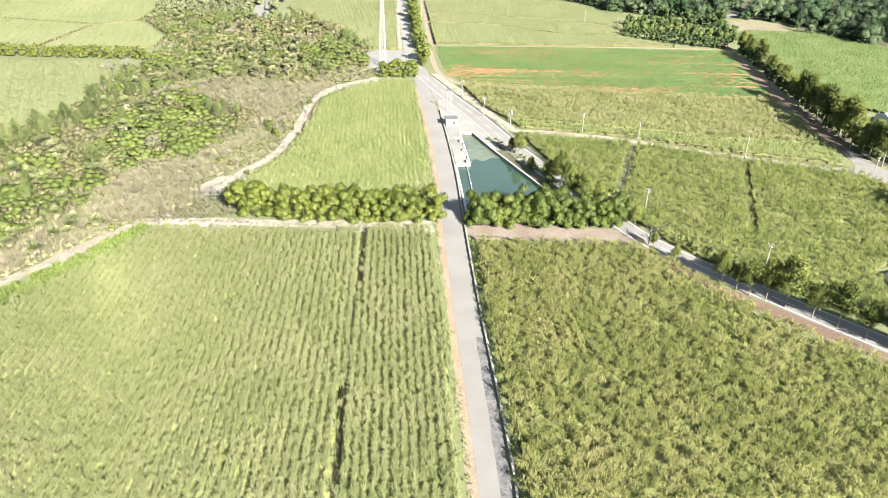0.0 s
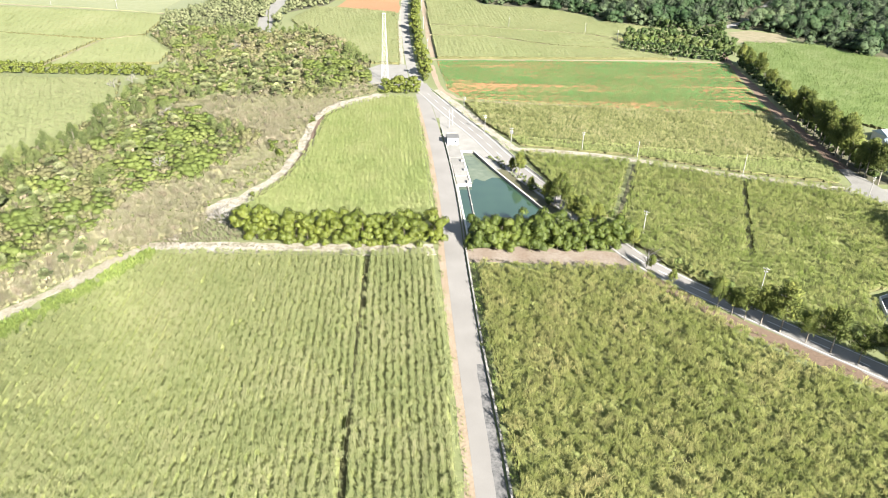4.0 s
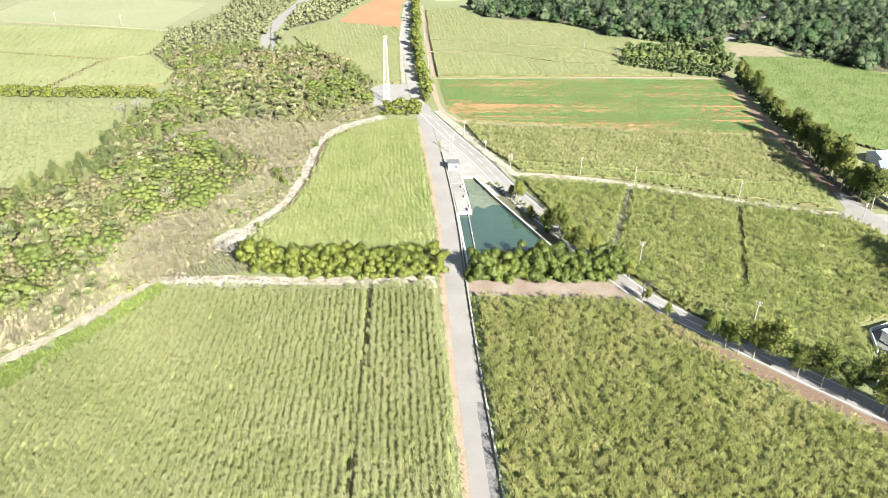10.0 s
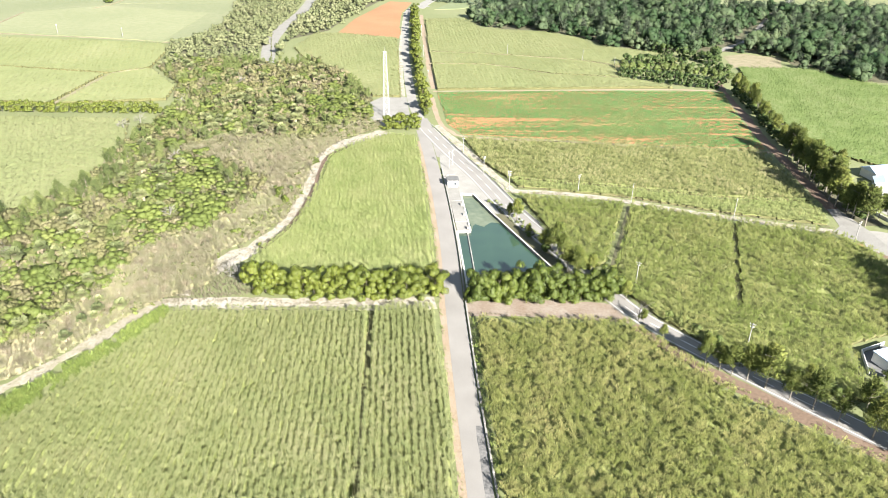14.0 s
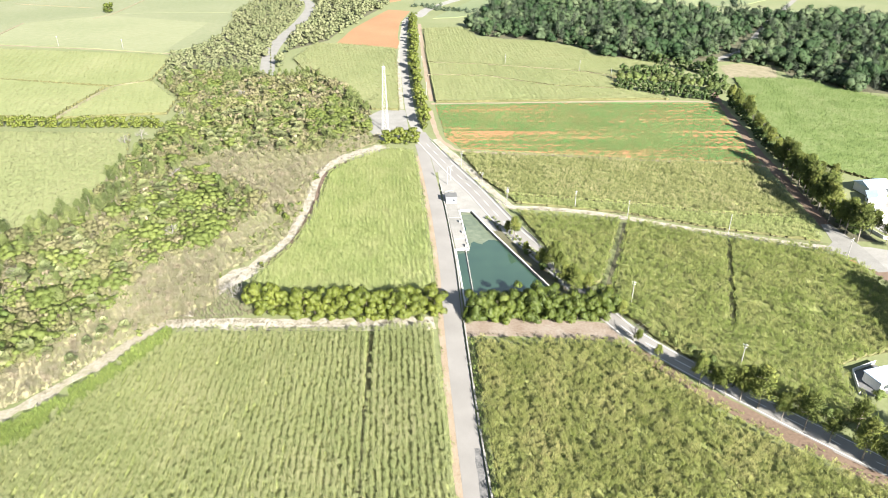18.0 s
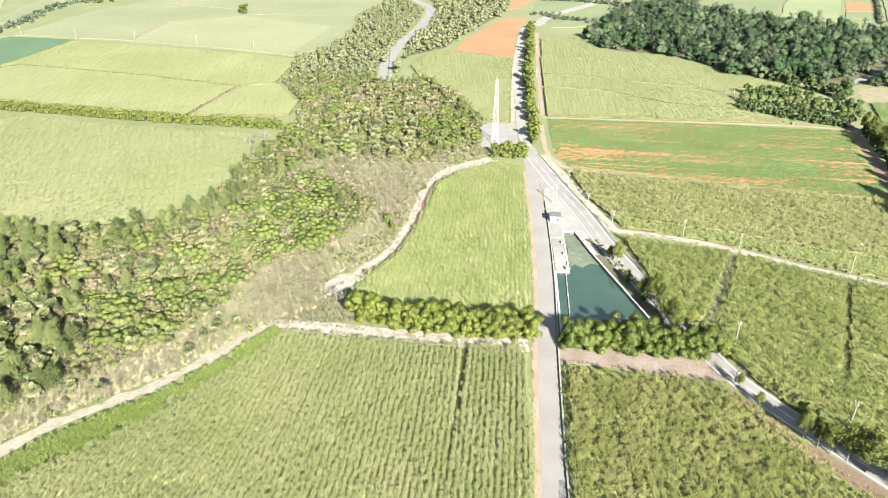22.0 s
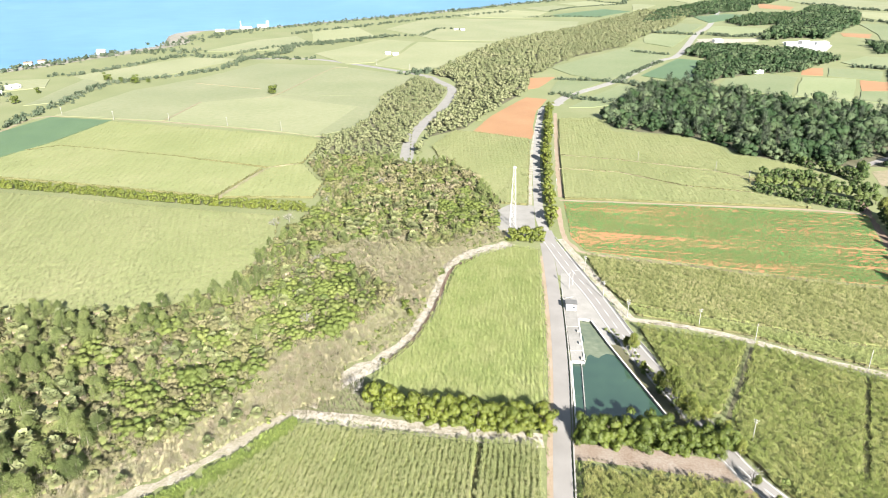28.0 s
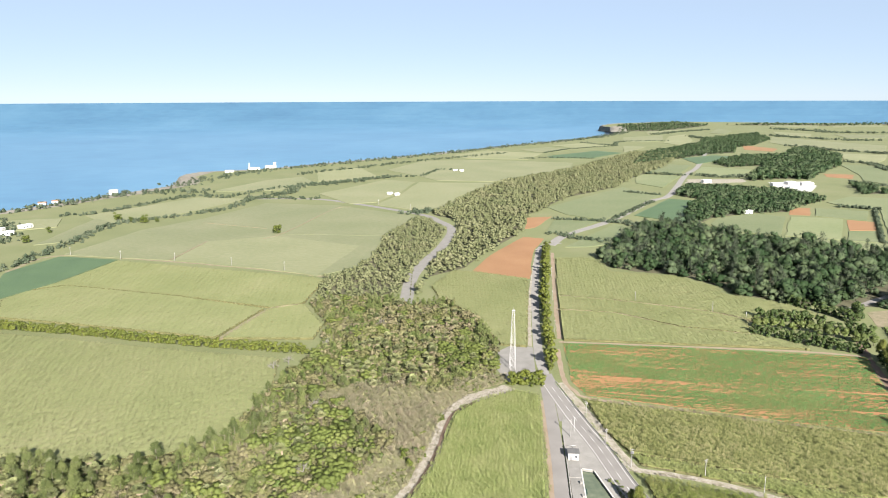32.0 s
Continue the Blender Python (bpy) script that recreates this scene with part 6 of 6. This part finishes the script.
NE_WOOD = [(60, 545), (62, 508), (84, 490), (118, 480), (140, 450), (146, 428), (178, 404), (205, 400), (222, 400), (240, 400), (264, 386), (256, 366), (258, 350), (275, 320), (340, 290), (520, 330), (600, 480), (430, 560), (330, 578), (262, 618), (205, 660), (190, 690), (175, 735), (130, 706), (90, 610)]
wood(NE_WOOD, 10.2, LUMPS, M["leaf_wood"], "dense dark green wood beyond the cane fields", 201, 0.5, 1.45, WOOD_ROAD)
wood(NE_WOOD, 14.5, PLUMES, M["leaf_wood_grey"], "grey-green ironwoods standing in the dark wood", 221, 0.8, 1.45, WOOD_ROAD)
# Paler leaf colour carries the haze over the ravine.
wood([(-160, 376), (-104, 394), (-100, 440), (-101, 500), (-92, 580), (-92, 668), (-112, 722), (-136, 750), (-152, 614), (-144, 560), (-150, 490), (-168, 440)], 6.0, LUMPS_DRY, M["leaf_wood_haze"], "olive wooded ravine beside the winding road", 202, 0.55, 0.95)
wood([(-88, 396), (-84, 458), (-56, 492), (-44, 545), (-12, 640), (-6, 690), (4, 776), (60, 930), (155, 1072), (190, 1180), (300, 1420), (420, 1800), (300, 1800), (100, 1345), (38, 1235), (-45, 1095), (-100, 865), (-118, 768), (-90, 735), (-76, 672), (-78, 590), (-88, 505)], 8.6, LUMPS_DRY, M["leaf_wood_haze"], "long olive wooded ravine between far fields", 203, 0.8, 1.3)
for k, (o, gap, h) in enumerate((
        ([(222, 975), (262, 1075), (300, 1080), (352, 1040), (400, 1020), (420, 930), (370, 880), (330, 822), (284, 812), (225, 770), (205, 740), (190, 770), (215, 850), (248, 920)], 7.5, 1.2),
        ([(387, 1165), (441, 1292), (609, 1640), (730, 1886), (780, 1889), (760, 1675), (662, 1456), (564, 1300), (505, 1195), (462, 1205)], 10, 1.7),
        ([(234, 1430), (332, 1800), (550, 2151), (625, 2402), (925, 2793), (852, 2410), (706, 2114), (626, 2028), (556, 1811), (491, 1764), (376, 1627), (298, 1500)], 12, 1.3),
        ([(418, 1507), (543, 1691), (634, 1724), (534, 1461), (427, 1413)], 10, 1.2),
        ([(430, 3000), (500, 3600), (900, 4100), (1000, 3700), (760, 3250), (600, 2980)], 26, 1.4),
        ([(1050, 3650), (1338, 3900), (1623, 3780), (2115, 4100), (2100, 3700), (1600, 3600)], 30, 1.4),
        ([(500, 1000), (530, 1110), (560, 1110), (545, 1010)], 9, 1.2))):
    wood(o, gap, LUMPS_FAR, M["leaf_wood"], "far dark wood between fields", 210 + k, h * 0.8, h * 1.2)


def band(points, gap, s, seed, wide=4):
    r = np.random.default_rng(seed)
    pts = np.array([(p.x, p.y) for p in smooth_line(points, gap * 0.75)])
    pts = np.repeat(pts, 3, 0) + r.normal(0, wide, (len(pts) * 3, 2))
    # Grey in these leaves stands for haze over the distant belts.
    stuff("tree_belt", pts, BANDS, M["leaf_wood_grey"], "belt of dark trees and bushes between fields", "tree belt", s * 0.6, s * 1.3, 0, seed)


for k, (pts_, gap, s, wide) in enumerate((
        ([(-450, 448), (-458, 500), (-464, 565), (-478, 670), (-438, 722), (-395, 792), (-391, 884), (-300, 894)], 8, 0.8, 4),
        ([(-392, 886), (-360, 960), (-372, 1000), (-350, 1070), (-280, 1110)], 9, 1.0, 6),
        ([(-760, 620), (-672, 745), (-640, 830), (-606, 910), (-560, 950), (-500, 950)], 7, 0.9, 12),
        ([(-575, 720), (-540, 760), (-500, 900), (-440, 900)], 9, 0.8, 4),
        ([(-575, 1020), (-570, 1120), (-540, 1240), (-480, 1340), (-340, 1540), (-190, 1760), (-10, 2060), (170, 2330), (320, 2600), (450, 2950)], 10, 0.9, 14),
        ([(-430, 1218), (-330, 1370), (-200, 1560), (-40, 1760)], 14, 0.8, 8),
        ([(-440, 900), (-400, 1010), (-330, 1060)], 9, 0.7, 4),
        ([(22, 655), (55, 625), (90, 610)], 6, 0.7, 3),
        ([(32, 745), (60, 742), (86, 736)], 5, 0.7, 2),
        ([(96, 735), (130, 700), (150, 690)], 6, 0.9, 4),
        ([(100, 746), (140, 830), (176, 900)], 6, 0.6, 2),
        ([(780, 2076), (818, 2037), (849, 1892), (922, 1787)], 11, 1.2, 6),
        ([(1135, 3216), (1235, 3037), (1265, 2876), (1445, 2850)], 14, 1.6, 16),
        ([(942, 2654), (970, 2529), (1089, 2366), (1167, 2369)], 14, 1.4, 12),
        ([(705, 1547), (739, 1526), (746, 1482), (713, 1362)], 10, 1.1, 6),
        ([(204, 1312), (231, 1278), (295, 1249)], 6, 0.9, 3),
        ([(322, 1251), (345, 1221), (386, 1224), (407, 1241)], 6, 1.0, 4),
        ([(519, 2710), (670, 2941), (830, 3117)], 14, 1.2, 10),
        ([(623, 2580), (639, 2459)], 10, 1.2, 8),
        ([(156, 1000), (196, 971)], 5, 0.7, 2),
        ([(554, 1162), (566, 1110), (600, 1105)], 8, 1.0, 5),
        ([(444, 846), (400, 745), (350, 632)], 4, 0.6, 1),
        ([(413, 870), (450, 850)], 6, 0.9, 3),
        ([(60, 1770), (150, 1930), (290, 2060)], 12, 0.7, 2),
        ([(0, 1590), (70, 1620), (170, 1610)], 12, 0.7, 2),
        ([(200, 2210), (280, 2080), (330, 2250), (480, 2310)], 14, 0.9, 4),
        ([(-250, 1200), (-190, 1200), (-170, 1320), (-130, 1310)], 14, 0.7, 3),
        ([(-330, 1060), (-300, 1120), (-260, 1160), (-240, 1190)], 9, 1.0, 6),
        ([(-640, 690), (-590, 640), (-560, 600), (-530, 560)], 8, 0.7, 6),
        ([(-106, 790), (-136, 780), (-150, 772)], 5, 1.0, 4))):
    band(pts_, gap, s, 300 + k, wide)

# ---- the lattice mast ----
mast = tagged(new("lattice_mast"), "tall slender white steel lattice mast beside the road", "mast")
H, B, T_ = 33.0, 1.55, 0.6
def corner(i, z):
    w = B + (T_ - B) * z / H
    return Vector(((1, 1), (-1, 1), (-1, -1), (1, -1))[i % 4] + (0,)) * w + Vector((0, 0, z))
for i in range(4):
    part("leg", rod(bmesh.new(), corner(i, 0), corner(i, H), 0.08, 0.06, 6), M["mast"], mast)
levels = [H * (1 - (1 - k / 11) ** 1.12) for k in range(12)]
for k in range(11):
    for i in range(4):
        part("crossbar", rod(bmesh.new(), corner(i, levels[k + 1]), corner(i + 1, levels[k + 1]), 0.038, None, 4), M["mast"], mast)
        part("brace", rod(bmesh.new(), corner(i, levels[k]), corner(i + 1, levels[k + 1]), 0.038, None, 4), M["mast"], mast)
        part("brace", rod(bmesh.new(), corner(i + 1, levels[k]), corner(i, levels[k + 1]), 0.038, None, 4), M["mast"], mast)
bm = bmesh.new()
box(bm, 0, 0, H, 1.7, 1.7, 0.15)
part("platform", bm, M["mast"], mast)
part("antenna", rod(bmesh.new(), (0, 0, H), (0, 0, H + 2.2), 0.05, 0.03), M["mast"], mast)
for i in range(4):
    bm = bmesh.new()
    c = corner(i, 0)
    box(bm, c.x, c.y, -0.3, 0.7, 0.7, 0.5, 0, 0.03)
    part("footing", bm, M["concrete"], mast)
mast.location = (-16.6, 266.5, 0.12)
mast.rotation_euler.z = radians(12)

# ---- poles ----
def power_pole(h=8.0):
    root = tagged(new("power_pole"), "grey concrete power pole with a crossarm among the cane", "power pole", "poles")
    part("shaft", rod(bmesh.new(), (0, 0, -0.3), (0, 0, h), 0.17, 0.11, 8), M["pole"], root)
    for z, w in ((h - 0.5, 1.6), (h - 1.3, 1.1)):
        bm = bmesh.new()
        box(bm, 0, 0, z, w, 0.12, 0.12)
        arm = part("crossarm", bm, M["steel"], root)
        for x in (-w / 2 + 0.1, 0.3, w / 2 - 0.1):
            part("insulator", rod(bmesh.new(), (x, 0, z + 0.12), (x, 0, z + 0.38), 0.06, 0.04), M["plaster"], arm)
    return root


first = power_pole()
spots = [(17, 211), (22.6, 185), (30.5, 168.5), (57.3, 162.7), (75.5, 152), (109.5, 136.5), (143, 114.5), (57, 92.5), (76, 58), (8.6, 192)]
first.matrix_basis = pose(*spots[0], 0, 0, 0, -20)
for k, (x, y) in enumerate(spots[1:]):
    p = copy_thing(first, pose(x, y, 0, 0, 0, (-20, -20, 25, 60, 63, 20, -35, -40, 70)[k]))
    if k == 1:
        for s in (-0.35, 0.35):
            part("transformer", rod(bmesh.new(), (s, 0.35, 5.6), (s, 0.35, 6.5), 0.28, 0.28, 10), M["steel"], p, "grey pole transformer")
for x, y in ((-373, 499), (-320, 496), (-262, 484), (-210, 470), (-430, 512), (-200, 840), (-150, 800), (133, 358), (118, 380), (70, 400), (9.5, 330), (11.5, 400), (14.5, 470)):
    copy_thing(first, pose(x, y, 0, 0, 0, 70))


def street_lamp():
    root = tagged(new("street_lamp"), "slim white street lamp with a curved arm beside the road", "street lamp", "street lamps")
    part("post", rod(bmesh.new(), (0, 0, -0.2), (0, 0, 6.2), 0.11, 0.07, 8), M["mast"], root)
    bm = bmesh.new()
    for a, b in (((0, 0, 6.1), (0.7, 0, 6.8)), ((0.7, 0, 6.8), (1.7, 0, 7.0))):
        rod(bm, a, b, 0.06)
    arm = part("arm", bm, M["mast"], root)
    bm = bmesh.new()
    box(bm, 1.9, 0, 6.92, 0.7, 0.26, 0.14, 0, 0.03)
    part("lamp_head", bm, M["steel"], arm)
    return root


lamp = street_lamp()
lamp.matrix_basis = pose(10.5, 197, 0, 0, 0, 0)

# ---- buildings ----
def house(x, y, w, d, h, turn, roof, label, doors=1, windows=3, storeys=1, parapet=True, category="house", name="house"):
    root = tagged(new(name), label, category)
    bm = bmesh.new()
    box(bm, 0, 0, 0, w, d, h, 0, 0.05)
    part("wall", bm, M["plaster"], root)
    if parapet:
        bm = bmesh.new()
        box(bm, 0, 0, h, w + 0.5, d + 0.5, 0.35, 0, 0.05)
        part("roof", bm, roof, root)
    else:
        bm = bmesh.new()
        a = [bm.verts.new((sx * (w / 2 + 0.5), sy * (d / 2 + 0.5), h)) for sx, sy in ((-1, -1), (1, -1), (1, 1), (-1, 1))]
        r0, r1 = bm.verts.new((-w / 2 - 0.3, 0, h + d * 0.22)), bm.verts.new((w / 2 + 0.3, 0, h + d * 0.22))
        for f in ((a[0], a[1], r1, r0), (a[2], a[3], r0, r1), (a[1], a[2], r1), (a[3], a[0], r0), (a[3], a[2], a[1], a[0])):
            bm.faces.new(f)
        part("roof", bm, roof, root)
    fh = h / storeys
    for s in range(storeys):
        for face in (-1, 1):
            for i in range(windows):
                bm = bmesh.new()
                box(bm, (i + 0.5) * w / windows - w / 2, face * d / 2, s * fh + fh * 0.35, min(1.8, w / windows * 0.6), 0.08, fh * 0.4)
                pane = part("window", bm, M["window"], root)
                if x > 60 and y < 200:
                    bm = bmesh.new()
                    box(bm, (i + 0.5) * w / windows - w / 2, face * (d / 2 + 0.06), s * fh + fh * 0.35 - 0.12, min(1.8, w / windows * 0.6) + 0.3, 0.14, 0.1)
                    part("sill", bm, M["concrete"], pane)
    bm = bmesh.new()
    box(bm, w * 0.3, -d / 2 - 0.02, 0, 0.9, 0.1, 2.05)
    door = part("door", bm, M["steel"], root)
    bm = bmesh.new()
    box(bm, w * 0.3 + 0.32, -d / 2 - 0.1, 0.95, 0.12, 0.06, 0.05)
    part("handle", bm, M["roof_and_shade"], door)
    root.matrix_basis = pose(x, y, 0, 0, 0, turn)
    return root


house(189, 170, 11, 8.5, 3.6, 8, M["roof_pale"], "white house with a pale blue-grey panel roof among trees", 1, 3, 1, False)
house(183, 158.5, 8, 6.5, 3.2, 62, M["roof_pale"], "white annexe with a pale panel roof beside the house", 1, 2, 1, False)
house(176, 143, 9, 7, 3.2, 62, M["plaster"], "low white flat-roofed house behind a yard wall", 1, 3)
house(110.8, 48.2, 8.5, 5.5, 2.8, 12, M["roof_pale"], "small white house with a pale flat roof at the cane's edge", 1, 2)


def yard_wall(points, label, h=1.3):
    root = tagged(new("yard_wall"), label, "wall")
    for a, b in zip(points, points[1:]):
        bm = bmesh.new()
        box(bm, (a[0] + b[0]) / 2, (a[1] + b[1]) / 2, 0, 0.2, math.dist(a, b) + 0.2, h, math.degrees(math.atan2(-(b[0] - a[0]), b[1] - a[1])), 0.02)
        part("wall_panel", bm, M["plaster"], root)


yard_wall([(179, 149), (167, 140), (164.4, 134), (165.4, 127.4), (178, 121)], "low white plastered wall round the house yard")
yard_wall([(114, 56.4), (105.7, 53.6), (101.7, 44.4)], "low pale wall round the small yard", 1.1)
# The shade of wall and house is put into the yard's dark colour.
tagged(slab("yard", [(105.9, 53.3), (114, 56.1), (117, 47), (107, 43.2), (102, 44.4)], 0, 0.05, M["roof_and_shade"]), "paved yard behind a wall, shade put into its dark colour", "yard", kind="structure")
tagged(slab("yard", [(179, 148.6), (168, 140.7), (168.8, 132.2), (180, 124.4), (192, 140), (190, 165), (180, 160)], 0, 0.045, M["concrete"]), "pale concrete yard before the houses", "yard", kind="structure")

# the seaside works, its chimney and the white tank house
house(-526, 1338, 22, 10, 5, 30, M["plaster"], "large white works building on the coast", 1, 6, 3, True, "building", "works_building")
house(-521, 1350, 5, 5, 11, 30, M["plaster"], "tall white tower of the coastal works", 1, 2, 6, True, "tower", "works_tower")
house(-548, 1300, 22, 9, 4, 30, M["plaster"], "low white shed of the coastal works", 1, 5, 1, True, "building", "works_building")
house(-580, 1250, 16, 8, 3.6, 30, M["plaster"], "low white shed of the coastal works", 1, 5, 1, True, "building", "works_building")
chimney = tagged(new("chimney"), "tall slim white chimney of the coastal works", "chimney")
part("shaft", rod(bmesh.new(), (0, 0, 0), (0, 0, 15), 1.0, 0.7, 12), M["plaster"], chimney)
part("rim", rod(bmesh.new(), (0, 0, 14.7), (0, 0, 15.1), 0.95, 0.95, 12), M["roof_and_shade"], chimney)
chimney.location = (-556, 1296, 0)
house(-630, 925, 12, 8, 6, 20, M["plaster"], "white block building on the shore", 1, 4, 2, True, "building", "building")
for x, y, t in ((-660, 830, 20), (-668, 812, 15)):
    house(x, y, 10, 6, 3, t, M["roof_red"], "low shore house with a faded red roof", 1, 3, 1, False)
for x, y, t in ((-585, 618, 10), (-560, 600, 40), (-568, 640, 70), (-600, 605, 20)):
    house(x, y, 13, 8, 4, t, M["plaster"], "low white house among gardens", 1, 3)
for x, y, t in ((-204, 952, 10), (-192, 944, 30), (-133, 1304, 0), (-120, 1296, 10)):
    house(x, y, 8, 6, 3, t, M["plaster"], "small white farm building in open fields", 1, 3)
tagged(slab("yard", ragged([(416, 1148), (496, 1172), (470, 1090), (436, 1026), (397, 1035)], 12, 3, 4), 0, 0.1, M["white_gravel"]), "white gravel yard of the quarry", "yard", kind="structure")
tagged(slab("yard", ragged([(289, 1181), (390, 1194), (379, 1150), (269, 1098)], 12, 3, 5), 0, 0.1, M["coral"]), "pale gravel yard beside the far road", "yard", kind="structure")
for x, y, w, t in ((412, 1100, 16, 10), (440, 1120, 14, 25), (462, 1105, 18, 0), (430, 1070, 12, 40), (310, 1135, 14, 15)):
    house(x, y, w, 9, 5, t, M["plaster"], "long white works shed in the quarry yard", 1, 5, 1, True, "building", "works_building")
for x, y in ((274, 809), (284, 824), (610, 1130), (640, 1140)):
    house(x, y, 12, 8, 4, 20, M["plaster"], "small white farm building by the wood", 1, 3)
tagged(slab("yard", [(214, 358), (246, 354), (260, 382), (240, 396), (222, 390)], 0, 0.07, M["track"]), "pale bare clearing before the wood", "yard", kind="structure")
for gr in (iron_road, bare, scrub, hedge_low, wind, dome, broad, hedge, bush, iron, palm):
    drop_unused(gr)
